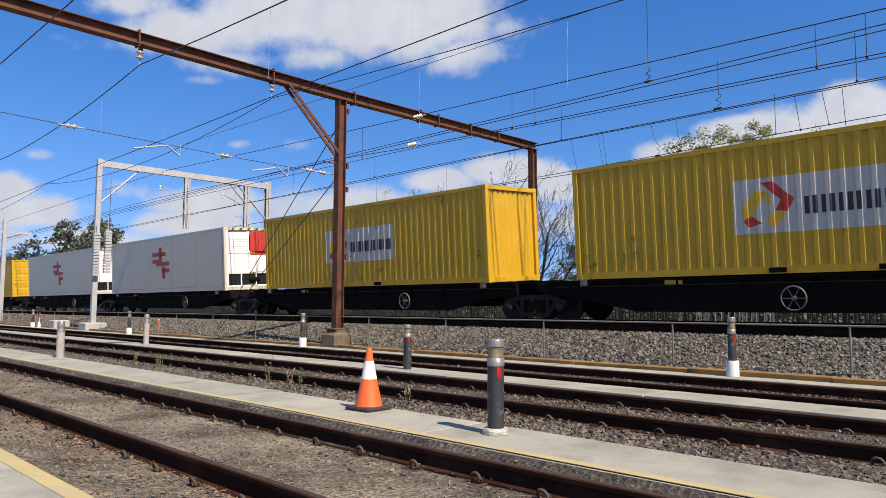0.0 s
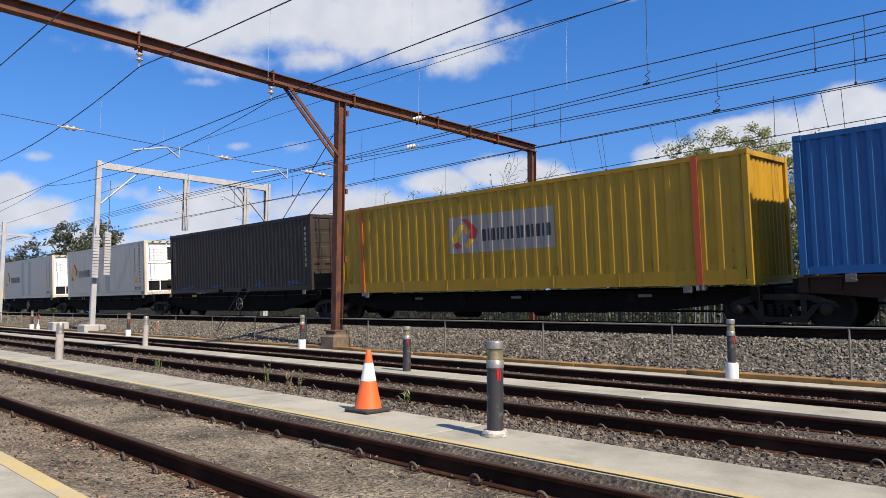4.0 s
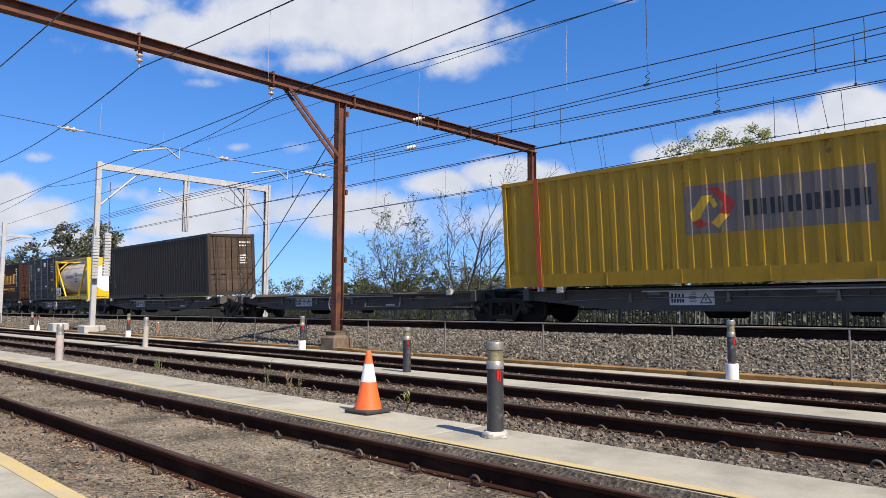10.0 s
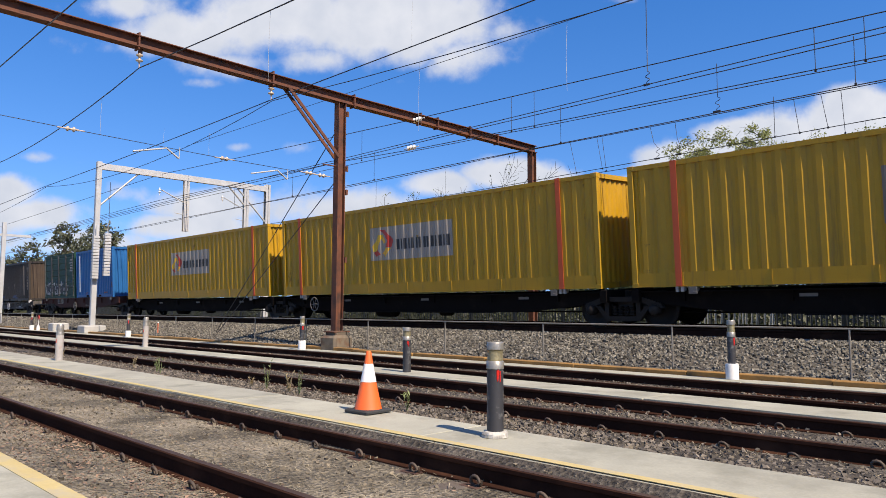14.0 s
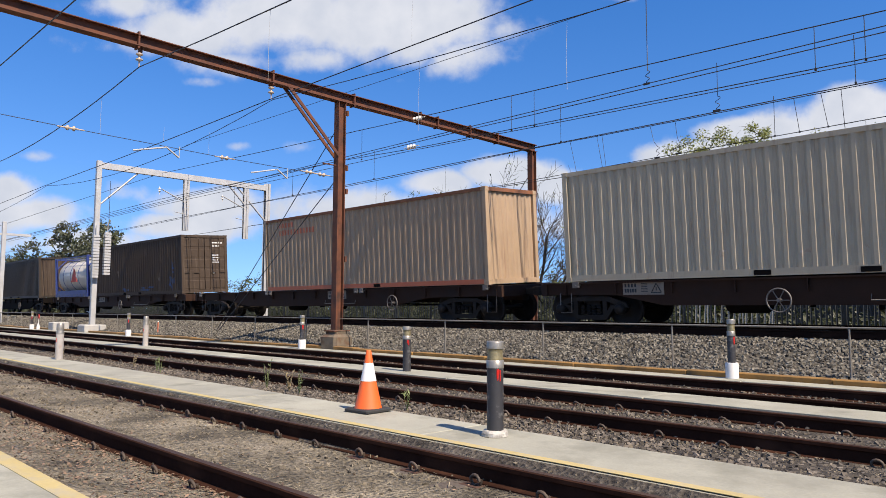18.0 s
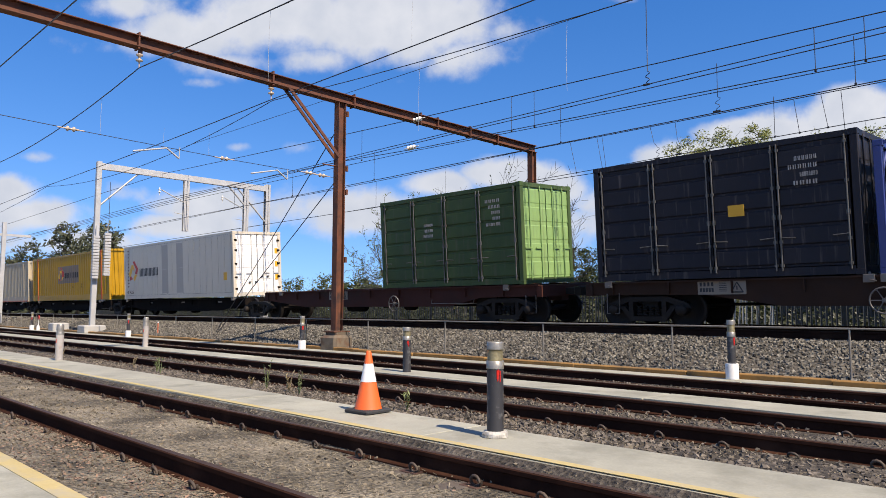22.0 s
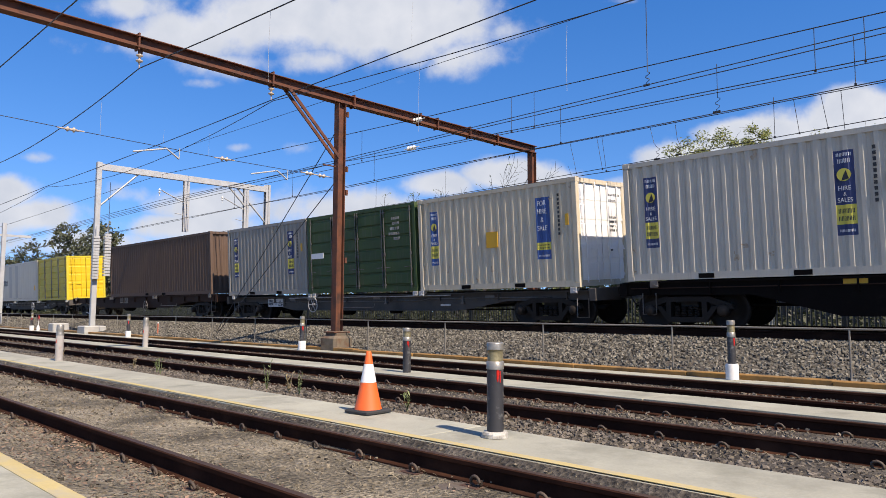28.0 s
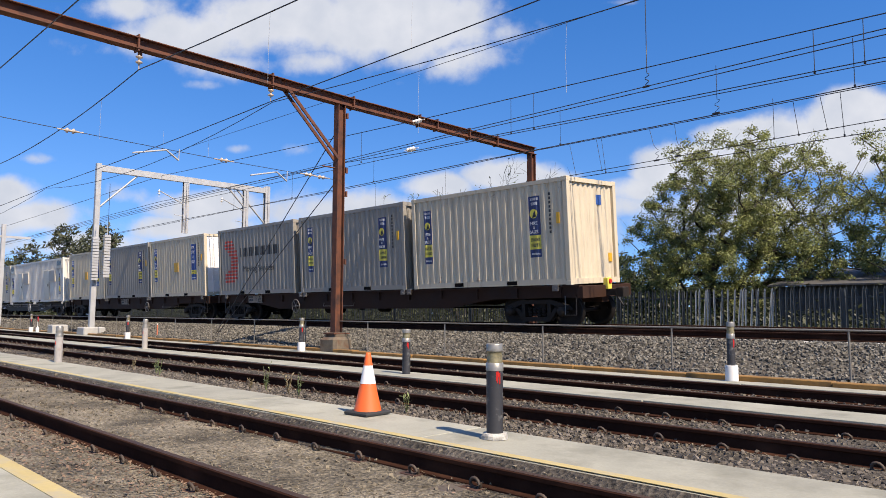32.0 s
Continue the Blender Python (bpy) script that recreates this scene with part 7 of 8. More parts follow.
def keni(x, deck, m, door="r"):
    c = box_container("shipping_container", 6.058, H96, m, door)
    y = -CW / 2 - .006
    # gold painted name, kept as plain blocks
    bars(c, -1.19, 2.05, 1.3, 1.98, y, 4, M_INKY, "gold_mark", .3)
    field(c, "gold_mark", -1.1, -.9, 1.98, 2.15, y, M_INKY, .007)
    field(c, "gold_mark", 1.2, 2.1, 1.98, 2.07, y, M_INKY, .007)
    words("MOVING & STORAGE", .26, M_INKY, c, (.27, y - .002, .9), width=3.05)
    # scrolled leaves beside the name
    rg = random.Random(4)
    g = G()
    for k in range(70):
        z = .45 + k * .029
        u = -1.68 + .16 * math.sin(k * .33) + rg.uniform(-.26, .26) * (1 if k > 18 else 1.7)
        poly_decal(g, rib_of(c), blot(u, z, rg.uniform(.02, .075), rg.uniform(.03, .09), rg, 6), y, rg.uniform(.003, .006))
    part("leaf_scroll", g, mat("faded_gold_mark", (.20, .155, .085), .6, var=.4, scale=8), c)
    g = G()
    for a, b, e, f in ((-1.5, 2.15, 1.12, 1.14), (-1.3, 2.0, .70, .72)):
        decal(g, rib_of(c), a, b, e, f, .005)
    part("ribbon", g, M_INKR, c)
    upright_marks(c, 2.35, 1.1, 2.5, M_INKW, 9)
    small_marks(c, 6.058, H96, M_INKG, 2, seed=3)
    return load(c, x, 6.058, deck, "dark brown corrugated container with gold lettering")


def rw(x, deck, m, z1=2.49, z0=.79, blue=None, hire=False, mid=False, door="r", label="pale grey corrugated container with upright blue hire signs"):
    # hire boxes: ends whitened in colour to stand in for the sun on them
    c = box_container("shipping_container", 6.058, H96, m, door, m_end=M_ENDW if hire else m)
    banner(c, -2.31, z0, z1, blue or M_SNAVY)
    banner(c, 1.9, z0, z1, blue or M_SNAVY, .44 if hire else .36, hire=hire)
    if mid:
        part("notice", G().box(-.15, -CW / 2 - .004, 1.2, .28, -CW / 2 + .03, 1.66), M_SAMB, c, "amber notice plate")
    part("notice", G().box(2.65, -CW / 2 - .004, 1.65, 2.75, -CW / 2 + .03, 1.95), M_SAMB, c)
    upright_marks(c, 2.45, 1.4, 2.55, M_INK, 10, .06)
    scuffs(c, 6.058, H96, 6, int(-x), M_RUSTST)
    part("end_notice", G().box(2.962, .25, H96 - .7, 2.973, .5, H96 - .42), M_SBLUE, c)
    part("end_notice", G().box(2.962, .75, .6, 2.973, .95, .85), M_SAMB, c)
    return load(c, x, 6.058, deck, label)


def build_train():
    L40, L20, L48 = 12.19, 6.058, 14.63
    s40 = (-5.85, 5.85)
    s60 = (-8.9, -3.1, -2.8, 2.8, 3.1, 8.9)
    # wagons: from, to, deck, style
    for i, (x0, x1, d, st, wh) in enumerate(WAGONS):
        L = x1 - x0
        sl = s60 if L > 17 else s40
        wagon(x0, x1, d, st, sl, wh, i > 0 and WAGONS[i - 1][0] in SHARED, WAGONS[i + 1][0] - x1 if x0 in SHARED else 0.0)
    # head of what is seen
    yellow40(-681.2, D60, "r")
    sct(-664.7, D60)
    sct(-648.5, D60)
    yellow40(-631.74, D60, "l")
    yellow40(-616.52, D60, "r")
    reefer(-600.5, D60)
    reefer(-585.25, D60)
    c = box_container("shipping_container", L40, H96, M_BLACK, "r")
    upright_marks(c, 5.72, .9, 2.5, mat("greyed_lettering", (.26, .23, .20), .7, var=.3), 8, .08)
    upright_marks(c, -5.55, .9, 2.6, mat("rubbed_paint", (.11, .09, .072), .8, var=.3), 14, .12)
    worn_patches(c, M_WORNB, [(-4.5, .3, 1.2, .16), (-1.0, .28, 1.4, .14), (2.4, .3, .9, .18), (4.6, .3, .8, .2)], "blue_smear", 4)
    load(c, -569.9, L40, D60, "charcoal corrugated container with worn white lettering")
    yellow48(-555.86, DLOW)
    c = box_container("shipping_container", L20, H96, M_BLUE, "r")
    load(c, -540.3, L20, D60, "mid-blue corrugated shipping container")
    c = side_door_container("side_door_container", L20, H96, M_GREEN, M_GREENSUN)
    small_marks(c, L20, H96, M_INKG, 4, seed=5)
    load(c, -533.6, L20, D60, "green side-door container with ribbed doors")
    keni(-524.65, DSK, M_BROWN)
    yellow40(-518.4, DSK, "l")
    yellow40(-505.15, DSK, "l")
    keni(-492.8, DSK, M_BROWN)
    c = side_door_container("side_door_container", L20, H96, M_DKBL)
    small_marks(c, L20, H96, M_INKG, 4, x=2.6, seed=6)
    upright_marks(c, -2.4, 1.45, 2.6, M_INKW, 8, .12)
    part("notice", G().box(2.15, -CW / 2 - .02, 1.3, 2.55, -CW / 2 - .005, 1.42), M_SAMB, c)
    part("triangle", G().sweep([(2.2, .6), (2.5, .6), (2.35, .84)], "y", -CW / 2 - .02, -CW / 2 - .005), M_SAMB, c)
    part("label_plate", G().box(.9, -CW / 2 - .02, .9, 1.15, -CW / 2 - .005, 1.0), M_SIGNW, c)
    part("label_plate", G().box(.65, -CW / 2 - .02, 2.3, .98, -CW / 2 - .005, 2.6), M_SIGNW, c)
    part("label_plate", G().box(-.75, -CW / 2 - .02, 2.05, -.35, -CW / 2 - .005, 2.28), M_SIGNW, c)
    load(c, -484.37, L20, DSK, "dark navy side-door container with white codes")
    c = tank_container("tank_container", L20, H86, M_TANKS, M_YELB, band=M_TANKS, end_disc=M_SIGNW)
    nb = part("notice", G().box(-2.85, -CW / 2 - .01, .26, -1.95, -CW / 2, .8), M_SIGNW, c, "white notice board with a red mark")
    part("notice_frame", G().box(-2.86, -CW / 2 - .014, .25, -1.94, -CW / 2 - .01, .27).box(-2.86, -CW / 2 - .014, .79, -1.94, -CW / 2 - .01, .81).box(-2.86, -CW / 2 - .014, .64, -1.94, -CW / 2 - .01, .655).box(-2.86, -CW / 2 - .014, .43, -1.94, -CW / 2 - .01, .445), M_SNAVY, nb)
    part("red_mark", G().sweep([(-2.38, .54), (-2.2, .70), (-2.02, .54), (-2.2, .38)], "y", -CW / 2 - .018, -CW / 2 - .014), M_INKR, nb)
    part("code_bar", G().box(-2.8, -CW / 2 - .013, .5, -2.5, -CW / 2 - .01, .58).box(-2.8, -CW / 2 - .013, .3, -2.4, -CW / 2 - .01, .38), M_INK, nb)
    bars(c, -1.2, .3, 1.35, 1.5, -1.145, 9, M_INKO)
    small_marks(c, L20, H86, M_INK, 4, x=1.2, z=1.6, seed=9)
    load(c, -478.25, L20, DSK, "silver tank in bright yellow frame with white disc")
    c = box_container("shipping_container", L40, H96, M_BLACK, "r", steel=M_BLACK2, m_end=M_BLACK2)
    upright_marks(c, -5.75, .9, 2.6, mat("greyed_lettering", (.26, .23, .20), .7, var=.3), 8, .08)
    upright_marks(c, -5.15, .6, 2.5, mat("rubbed_paint", (.11, .09, .072), .8), 20, .18)
    load(c, -468.75, L40, DSK, "charcoal corrugated container with rubbed pale stripe")
    yellow48(-438.8, DSK, True)
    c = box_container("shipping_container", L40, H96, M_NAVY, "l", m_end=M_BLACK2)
    bars(c, -5.5, -3.6, 2.3, 2.55, -CW / 2 - .006, 5, mat("faded_lettering", (.14, .12, .11), .8, var=.3))
    upright_marks(c, 5.75, .8, 2.5, mat("greyed_lettering", (.26, .23, .20), .7), 8, .08)
    field(c, "rubbed_stripe", 4.6, 4.84, .4, 2.62, 0, mat("bared_tan_paint", (.20, .155, .11), .8, var=.5, scale=5, dirt=(.06, .045, .035), dirt_amt=.5, streak=True), .003, "pale rubbed upright stripe")
    worn_patches(c, M_WORNB, [(-2.4, .45, .6, .35), (-1.2, .3, 1.3, .15), (2.5, .32, 1.4, .2), (-5.5, .9, .2, .5)], "blue_patch", 7)
    worn_patches(c, mat("rubbed_paint", (.11, .09, .072), .8), [(.6, 1.0, .25, .3), (2.4, 1.1, .2, .4)], "rubbed_patch", 8)
    load(c, -421.85, L40, DSK, "scuffed near-black corrugated container with taupe end")
    c = side_door_container("side_door_container", L20, H96, M_GREEND)
    graffiti(c)
    small_marks(c, L20, H96, M_INKG, 5, x=2.7, seed=12)
    load(c, -405.9, L20, D60, "dark green side-door container with graffiti")
    c = box_container("shipping_container", L20, H96, M_BLUE, "l")
    field(c, "white_panel", -2.62, -2.36, .35, 2.62, 0, M_SIGNW)
    upright_marks(c, -2.49, .6, 2.4, M_SBLUE, 9, .1)
    upright_marks(c, 1.95, 1.4, 2.5, M_INKW, 9, .05)
    part("notice", G().box(2.25, -CW / 2 - .004, 1.75, 2.4, -CW / 2 + .03, 1.95), M_SAMB, c)
    worn_patches(c, M_RUSTRAIL, [(2.86, .5, .1, .5), (2.86, 2.3, .1, .4), (-2.86, .9, .1, .6), (1.9, .25, .5, .1), (-1.2, .25, .4, .1)], "rust_patch", 41)
    load(c, -399.53, L20, D60, "bright blue corrugated container with white upright panel")
    yellow48(-391.3, DLOW)
    yellow48(-375.6, DLOW)
    yellow48(-360.1, DLOW, True)
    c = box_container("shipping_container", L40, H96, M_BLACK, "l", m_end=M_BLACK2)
    load(c, -343.6, L40, D60, "charcoal corrugated container with taupe end wall")
    c = tank_container("tank_container", L20, H86, M_TANKW, M_BLFR, band=M_BLFR, sloped=False)
    part("triangle", G().sweep([(-.1, .95), (1.0, .95), (.45, 1.85)], "y", -CW / 2 + .06, -CW / 2 + .1), M_INKR, c, "red warning triangle")
    part("skirt", G().box(-2.7, -CW / 2 + .02, .15, 2.7, -CW / 2 + .06, .42), M_BLFR, c)
    load(c, -327.8, L20, D60, "white tank container in bright blue frame")
    c = box_container("shipping_container", L40, H96, M_BLACK2, "r")
    upright_marks(c, -5.5, .6, 2.6, M_INKW, 16, .12)
    worn_patches(c, M_WORNB, [(4.9, .5, .5, .5), (5.1, 1.3, .3, .6), (2.0, .3, 1.6, .2), (-1.0, .3, .8, .15)], "blue_patch", 5)
    worn_patches(c, mat("rubbed_paint", (.11, .09, .072), .8), [(-2.0, 1.2, .2, .4), (3.4, .9, .2, .3)], "rubbed_patch", 6)
    load(c, -320.95, L40, D60, "dark grey-brown weathered corrugated container")
    c = box_container("shipping_container", L40, H96, M_BEIGE, "l")
    rail_mark(c, -5.0)
    part("orange_rail", G().box(-5.9, -CW / 2 - .004, .02, 5.9, -CW / 2, .16), M_INKO, c)
    rusted_rails(c, L40, H96)
    scuffs(c, L40, H96, 14, 31, M_RUSTST)
    load(c, -301.1, L40, D60, "dusty beige-brown corrugated container with red lettering")
    c = box_container("shipping_container", L40, H96, M_BEIG2, "l")
    scuffs(c, L40, H96, 10, 32, M_RUSTST)
    load(c, -286.2, L40, D60, "plain grey-beige corrugated container")
    c = big_container("shipping_container", M_BEIG2, straps=False)
    rail_mark(c, -5.4)
    part("orange_rail", G().box(-7.1, -CW / 2 - .006, -.02, 7.1, -CW / 2 + .02, .06), M_INKO, c)
    scuffs(c, L48, 2.98, 12, 33, M_RUSTST)
    load(c, -271.6, L48, DLOW, "long grey-beige wide-ribbed container with red lettering")
    yellow48(-255.8, DLOW, True)
    reefer(-238.95, DLOW, "doors", M_WREEFC, "white insulated container with white doors and black hinges")
    c = side_door_container("side_door_container", L20, H96, M_GREEN, M_GREENSUN)
    small_marks(c, L20, H96, M_INKG, 5, seed=15)
    small_marks(c, L20, H96, M_INKG, 3, x=-.5, z=1.9, seed=16)
    load(c, -216.7, L20, D60, "green side-door container with end coloured as sunlit")
    c = side_door_container("side_door_container", L20, H96, M_DKBL)
    small_marks(c, L20, H96, M_INKG, 4, seed=17)
    part("notice", G().box(.4, -CW / 2 - .02, 1.35, .75, -CW / 2, 1.6), M_SAMB, c)
    load(c, -208.25, L20, D60, "dark navy side-door container with small notices")
    c = tank_container("tank_container", L20, H86, M_TANKW, M_BLFR, sloped=False)
    small_marks(c, L20, H86, M_INK, 5, x=1.6, z=1.7, seed=19)
    load(c, -201.95, L20, D60, "white tank container in dark blue frame")
    c = tank_container("tank_container", L20, H86, M_TANKW, M_DKFR, sloped=False, band=M_TANKW)
    bars(c, -1.1, .58, 1.3, 1.52, -1.15, 7, M_INK, gap=.2)
    words("TRANSPORT", .17, M_INK, c, (-.35, -1.152, 1.2), width=.85)
    part("tan_panel", G().lathe([(1.146, 1.06), (1.146, 2.2)], (0, 0, 1.31), 40, "x"), mat("tan_shell_panel", (.50, .36, .18), .45, var=.12), c, "tan band round the shell")
    small_marks(c, L20, H86, M_INK, 4, x=2.0, z=1.75, seed=21)
    part("triangle", G().sweep([(1.2, .98), (1.52, .98), (1.36, 1.25)], "y", -1.16, -1.15), M_SAMB, c, "amber warning triangle")
    ring = [(-.55 + .13 * math.cos(a * math.pi / 10), -1.155, .95 + .13 * math.sin(a * math.pi / 10)) for a in range(21)]
    part("no_flame_mark", G().tube(ring, .014, 4, False).tube([ring[3], ring[13]], .012, 4), M_INKR, c)
    load(c, -188.3, L20, D60, "white tank container with tan band and dark frame")
    c = box_container("shipping_container", L40, H96, M_NAVY2, "l")
    bars(c, -4.3, -2.66, 2.28, 2.5, -CW / 2 - .006, 6, M_INKW)
    field(c, "crest", -5.55, -4.6, 2.15, 2.5, 0, M_INKW)
    field(c, "crest", -5.3, -4.9, 2.0, 2.62, 0, M_INKW, .005)
    part("orange_mark", G().sweep([(4.2, 2.5), (4.5, 2.6), (5.3, 2.2), (5.1, 2.05)], "y", -CW / 2 - .006, -CW / 2), M_INKO, c)
    bars(c, 0.0, .8, .5, .62, -CW / 2 - .006, 6, M_INKW)
    load(c, -182.2, L40, D60, "deep navy corrugated container with small white lettering")
    for x in (-168.6, -162.4, -156.15):
        haywards(x)
    reefer(-149.1, DSK, "doors", M_WREEF)
    c = side_door_container("side_door_container", L20, H96, M_YELG, M_YELB)
    load(c, -136.8, L20, DSK, "olive-yellow side-door container with bright yellow end")
    c = box_container("shipping_container", L40, H96, M_BROWN2, "l")
    load(c, -123.2, L40, D60, "dull brown corrugated container with weathered sides")
    rw(-109.4, DSK, M_GREYB)
    c = side_door_container("side_door_container", L20, H96, M_GREEN)
    small_marks(c, L20, H96, M_INKG, 5, seed=25)
    part("notice", G().box(-2.8, -CW / 2 - .02, 1.3, -2.0, -CW / 2 - .005, 1.5), M_INKW, c)
    load(c, -103.25, L20, DSK, "dark green side-door container with white stencilled codes")
    rw(-97.05, DSK, M_CREAM, 2.47, .78, M_SBLUE, True, True, label="cream corrugated container with blue hire signs and amber notice")
    rw(-89.6, D60, M_GREYC)
    keni(-83.2, D60, M_BROWN)
    c = box_container("shipping_container", L20, H96, M_TERRA, "r")
    part("white_panel", G().box(-2.45, -CW / 2 - .004, .6, -2.0, -CW / 2 + .03, 2.3), M_SIGNW, c)
    part("dark_figure", G().box(-2.33, -CW / 2 - .008, 1.4, -2.1, -CW / 2, 2.1), M_SNAVY, c)
    load(c, -76.7, L20, D60, "terracotta red corrugated container with white panel")
    rw(-69.3, DSK, M_GREYC, 2.47, .78, None, False, True)
    office(-63.05)
    rw(-49.65, D60, M_CREAM, 2.47, .78, M_SBLUE, True, True, label="cream corrugated container with blue hire signs and amber notice")
    rw(-43.4, D60, M_GREYB, 2.47, .78)
    rw(-37.15, D60, M_CREAM, 2.47, .78, M_SBLUE, True, True, label="cream corrugated container with blue hire signs and amber notice")
    c = box_container("shipping_container", L20, H96, M_GREYB, "l")
    wridg(c)
    load(c, -29.75, L20, D60, "grey corrugated container with red striped mark")
    rw(-23.3, D60, M_GREYB, 2.47, .78, door="l")
    rw(-16.85, D60, M_CREAM, 2.47, .78, door="l", label="cream-white corrugated container with upright blue hire signs")
    tail_lamp()


def rail_mark(c, x):
    bars(c, x, x + 1.0, 2.5, 2.68, -CW / 2 - .006, 4, M_INKO)
    bars(c, x, x + 2.4, 2.2, 2.4, -CW / 2 - .006, 10, M_INKO)


def graffiti(c):
    """Sprayed band: a ragged white cloud, blocky slanting black strokes on it, a dull blue haze above."""
    y = -1.222
    rg = random.Random(9)
    a, b, d = G(), G(), G()
    for i in range(110):
        x = rg.uniform(-2.85, 1.9)
        top = 1.0 + .08 * math.sin(x * 3)
        poly_decal(a, None, blot(x, rg.uniform(.28, top), rg.uniform(.05, .16), rg.uniform(.04, .12), rg, 11), y, rg.uniform(.002, .004))
    for i in range(5):
        x = -2.55 + i * .92
        for k in range(4):
            u = x + k * .19 + rg.uniform(-.03, .03)
            z0, z1 = .36 + rg.uniform(-.04, .06), .92 + rg.uniform(-.12, .06)
            w, sl = rg.uniform(.10, .17), rg.uniform(-.10, .14)
            poly_decal(b, None, [(u, z0), (u + w, z0 + .02), (u + w + sl, z1), (u + sl, z1 - .03)], y, .005 + .0006 * k)
        poly_decal(b, None, [(x, .66), (x + .7, .62), (x + .72, .74), (x + .02, .80)], y, .0078)
    for i in range(34):
        x = rg.uniform(-2.2, 2.6)
        poly_decal(d, None, blot(x, rg.uniform(.95, 1.22), rg.uniform(.03, .12), rg.uniform(.03, .08), rg, 9), y, rg.uniform(.0004, .0014))
    tagged(part("spray_fill", a, mat("sprayed_white", (.36, .36, .34), .8, var=.35, scale=5), c, "ragged white sprayed cloud"), kind="stuff")
    tagged(part("spray_stroke", b, M_INK, c, "blocky black sprayed strokes"), kind="stuff")
    tagged(part("spray_haze", d, mat("spray_blue", (.03, .075, .12), .8, var=.4, scale=5), c, "dull blue sprayed haze"), kind="stuff")


def haywards(x):
    c = box_container("shipping_container", 6.058, H96, M_WHITE, "r")
    y = -CW / 2 - .004
    bars(c, -2.34, 2.29, 1.17, 1.72, y, 8, M_INK, gap=.14, stroke=.43)
    words("STEEL FABRICATION & CONSTRUCTION", .17, M_INK, c, (-.75, y - .002, .76), width=3.2)
    bars(c, .95, 2.28, .7, .82, y, 14, M_INK)
    scuffs(c, 6.058, H96, 9, int(-x), M_RUSTST)
    load(c, x, 6.058, D60, "white corrugated container with bold black lettering")


def wridg(c):
    y = -CW / 2 - .004
    bars(c, -1.16, 1.96, 1.62, 2.0, y, 9, M_INK, gap=.2)
    words("Moving Services", .36, M_INK, c, (.36, y - .002, 1.08), width=2.42)
    g = G()
    for i, (a, b) in enumerate(((-2.2, -1.7), (-2.3, -1.6), (-2.25, -1.5), (-2.1, -1.35), (-1.9, -1.3), (-1.75, -1.25), (-1.7, -1.25), (-1.75, -1.25), (-1.85, -1.25), (-2.0, -1.3), (-2.25, -1.35), (-2.3, -1.35), (-2.25, -1.5))):
        decal(g, rib_of(c), a - .2, b - .1, 2.28 - i * .145, 2.37 - i * .145, .005)
    part("striped_mark", g, M_INKR, c, "red striped mark")


def office(x):
    L = 12.19
    c = box_container("site_office", L, H96, M_WHITE, "l", pitch=.278)
    y = -CW / 2 - .002
    for a in (-4.0, 2.22):
        d = part("door", G().box(a, y - .02, .16, a + 1.03, y + .03, 2.17, .01), M_WREEFC, c)
        part("door_handle", G().box(a + .88, y - .06, 1.05, a + .86, y - .02, 1.2), M_BLK, d)
    for a in (-2.68, 3.35):
        wdw = part("window", G().box(a, y - .03, 1.35, a + 1.25, y + .03, 2.15, .01), M_WREEFC, c)
        part("shutter", G().box(a + .05, y - .045, 1.4, a + 1.2, y - .03, 2.1), M_PATCH, wdw)
    for a in (-5.95, 4.95):
        v = part("air_conditioner", G().box(a, y - .02, 2.2, a + 1.0, y + .03, 2.8), M_WREEFC, c)
        part("grille", G().box(a + .1, y - .03, 2.4, a + .5, y - .02, 2.73), M_GLASSD, v)
        part("fan", G().lathe([(.17, y - .035), (.15, y - .03)], (a + .72, 0, 2.56), 14, "y"), M_GLASSD, v)
    banner(c, -5.57, .48, 1.88, M_SNAVY, .36)
    banner(c, 5.35, .5, 1.9, M_SNAVY, .34)
    load(c, x, L, DSK, "white corrugated site office with shuttered windows")


def tail_lamp():
    t = empty("tail_marker")
    part("lamp_body", G().box(-.08, -.1, 0, .08, .1, .3, .02), M_SYEL, t)
    part("lamp_lens", G().lathe([(.07, .08), (.06, .11)], (0, 0, .2), 14, "x"), M_REFL, t)
    part("bracket", G().box(-.12, -.02, -.12, -.06, .02, .2), M_LGREY, t)
    tagged(t, "yellow end-of-train marker with red lens", "tail lamp")
    on_train(t, -10.45, 1.02)


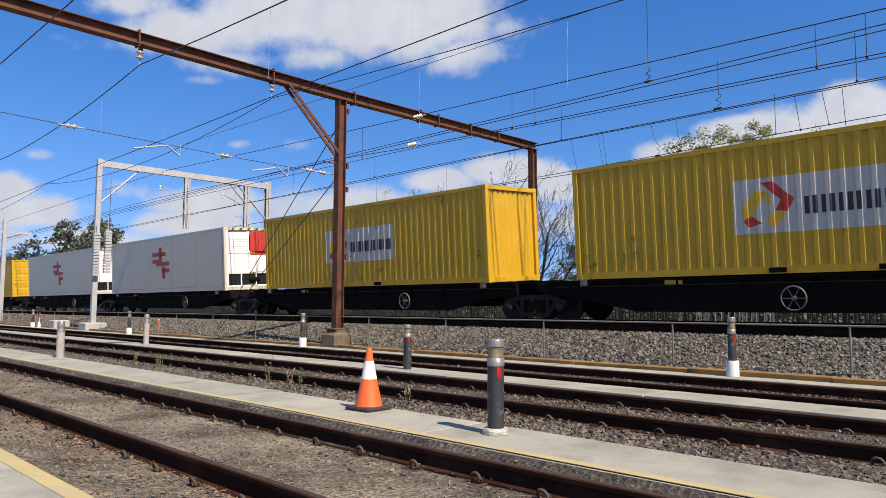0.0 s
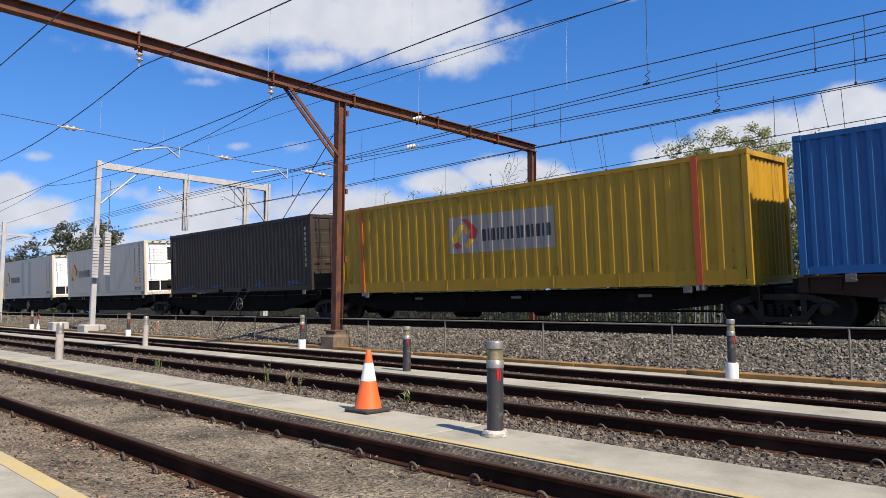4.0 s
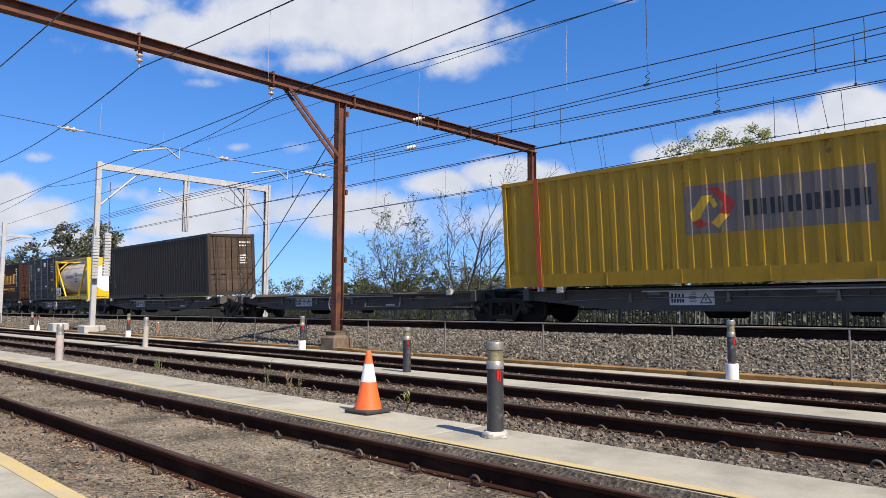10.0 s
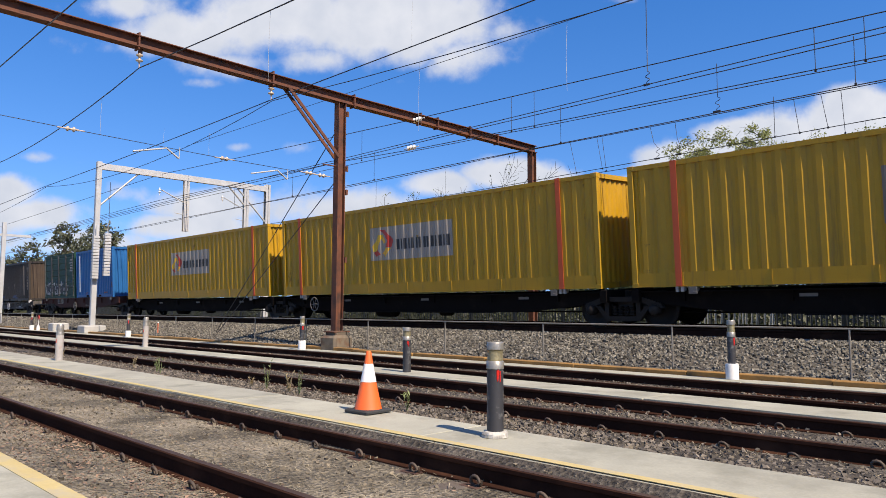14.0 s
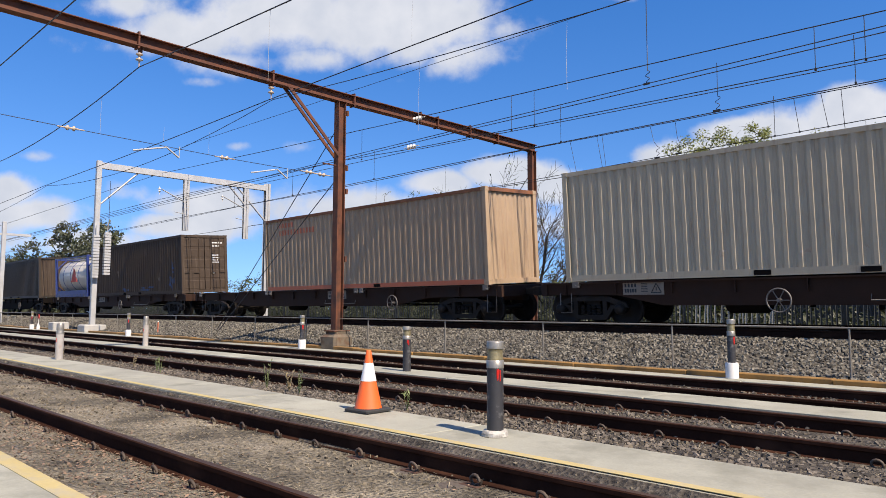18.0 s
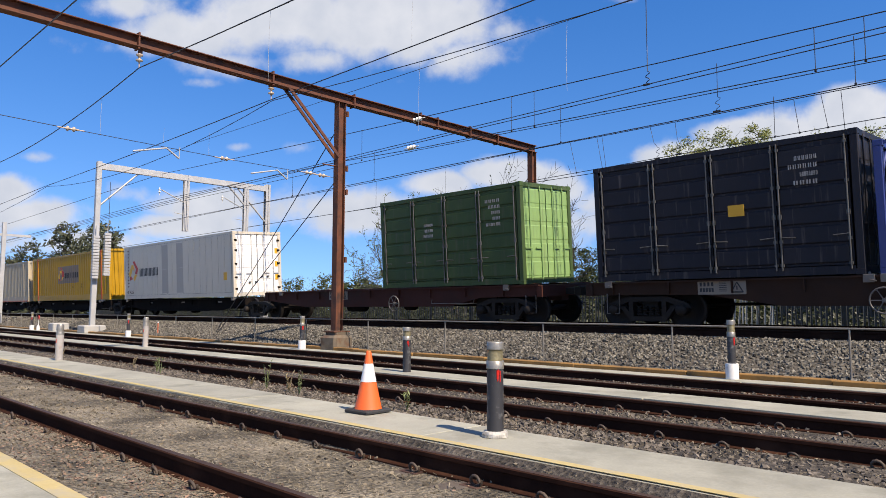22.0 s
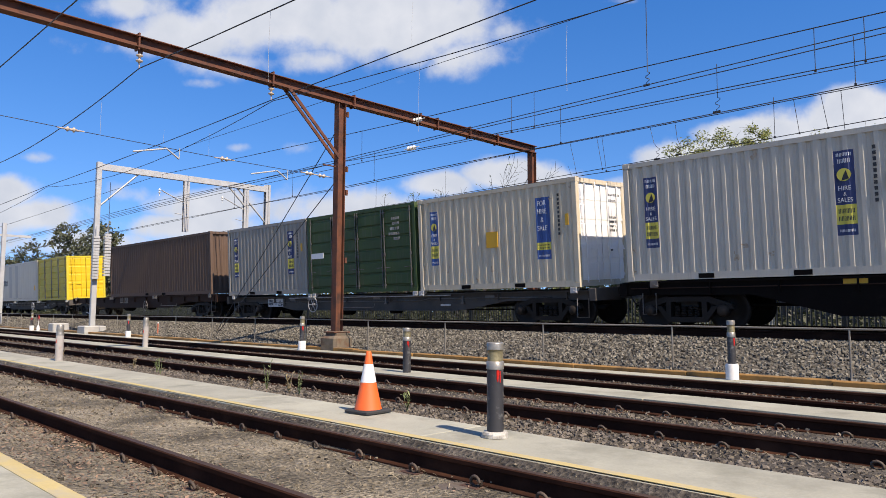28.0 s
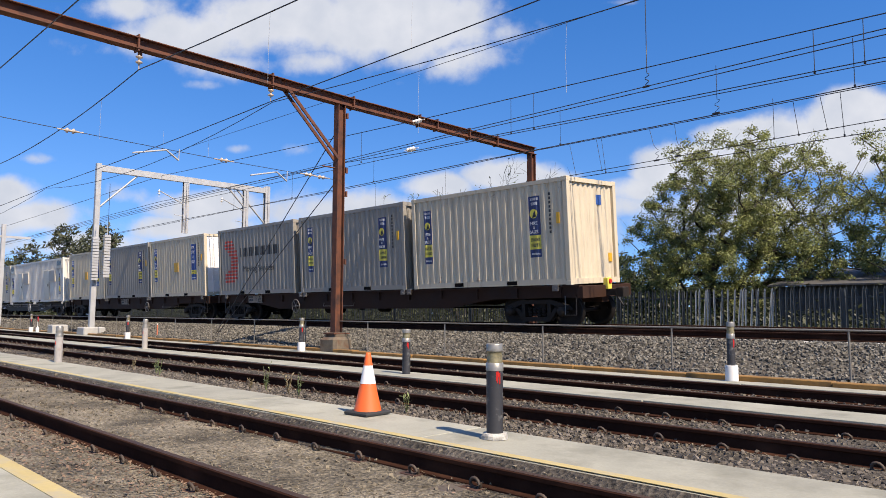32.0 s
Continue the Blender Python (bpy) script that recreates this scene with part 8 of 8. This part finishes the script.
# five-unit packs: these units share the bogie at their right end with the next
SHARED = (-682.5, -664.9, -649.2, -633.0, -601.8, -586.5, -571.2, -556.3, -485.3, -469.8, -454.1, -438.45, -406.9, -391.8, -376.0, -360.4, -287.3, -272.1, -256.3, -239.9)
WAGONS = (
    (-682.5, -667.9, D60, "F", .4), (-664.9, -650.2, D60, "F", .4), (-649.2, -634.5, D60, "F", .4), (-633.0, -618.3, D60, "F", .35), (-617.8, -603.1, D60, "F", -.1),
    (-601.8, -587.0, D60, "F", .09), (-586.5, -571.8, D60, "F", None), (-571.2, -557.0, D60, "F", .15), (-556.3, -540.9, DLOW, "L", None), (-540.6, -526.4, D60, "B", .0),
    (-525.2, -505.9, DSK, "S", .2), (-505.5, -486.1, DSK, "S", .2), (-485.3, -471.0, DSK, "S", .0), (-469.8, -455.3, DSK, "S", None), (-454.1, -439.75, DSK, "S", .0),
    (-438.45, -423.7, DSK, "S", None), (-422.5, -408.5, DSK, "S", .1), (-406.9, -392.4, D60, "R", .0), (-391.8, -376.2, DLOW, "L", None), (-376.0, -360.6, DLOW, "L", -.7),
    (-360.4, -345.0, DLOW, "L", None), (-344.5, -330.3, D60, "F", .2), (-328.6, -308.2, D60, "B", .2), (-307.7, -288.2, D60, "B", .51), (-287.3, -272.8, D60, "B", -.11),
    (-272.1, -256.6, DLOW, "L", None), (-256.3, -240.8, DLOW, "L", .7), (-239.9, -225.6, DLOW, "L", None), (-224.5, -209.8, D60, "R", .15), (-208.9, -189.2, D60, "B", -.3),
    (-188.9, -169.3, D60, "B", .55), (-169.1, -149.5, D60, "F", -.52), (-149.4, -130.1, DSK, "S", .2), (-129.9, -110.3, D60, "B", .2), (-109.9, -90.3, DSK, "S", -.3),
    (-90.1, -69.9, D60, "F", -.23), (-69.8, -50.2, DSK, "S", .2), (-50.1, -30.5, D60, "B", .3), (-30.2, -10.2, D60, "B", -.35))


def motions():
    times = [float(i) for i in range(0, 33)]
    for ob, x, z in TRAIN:
        rows = []
        for t in times:
            m = Matrix.Translation((x + travel(t), TRACK_Y, TRACK_Z)) @ Matrix.Rotation(radians(CANT), 4, "X") @ Matrix.Translation((0, 0, z))
            rows.append((t, m))
        walk(ob, rows)
    # wheels turn with the way travelled; alike wheelsets share their keys
    first = {}
    for ws, sx in WHEELS:
        if sx not in first:
            rows = []
            for k in range(0, 32 * FPS + 1):
                t = k / FPS
                rows.append((t, Matrix.Translation((sx * .89, 0, .46)) @ Matrix.Rotation(travel(t) / .46, 4, "Y")))
            walk(ws, rows)
            first[sx] = ws
        else:
            src = first[sx].animation_data
            ws.rotation_mode = "QUATERNION"
            ad = ws.animation_data_create()
            ad.action = src.action
            ad.action_slot = src.action_slot


build_train()
motions()
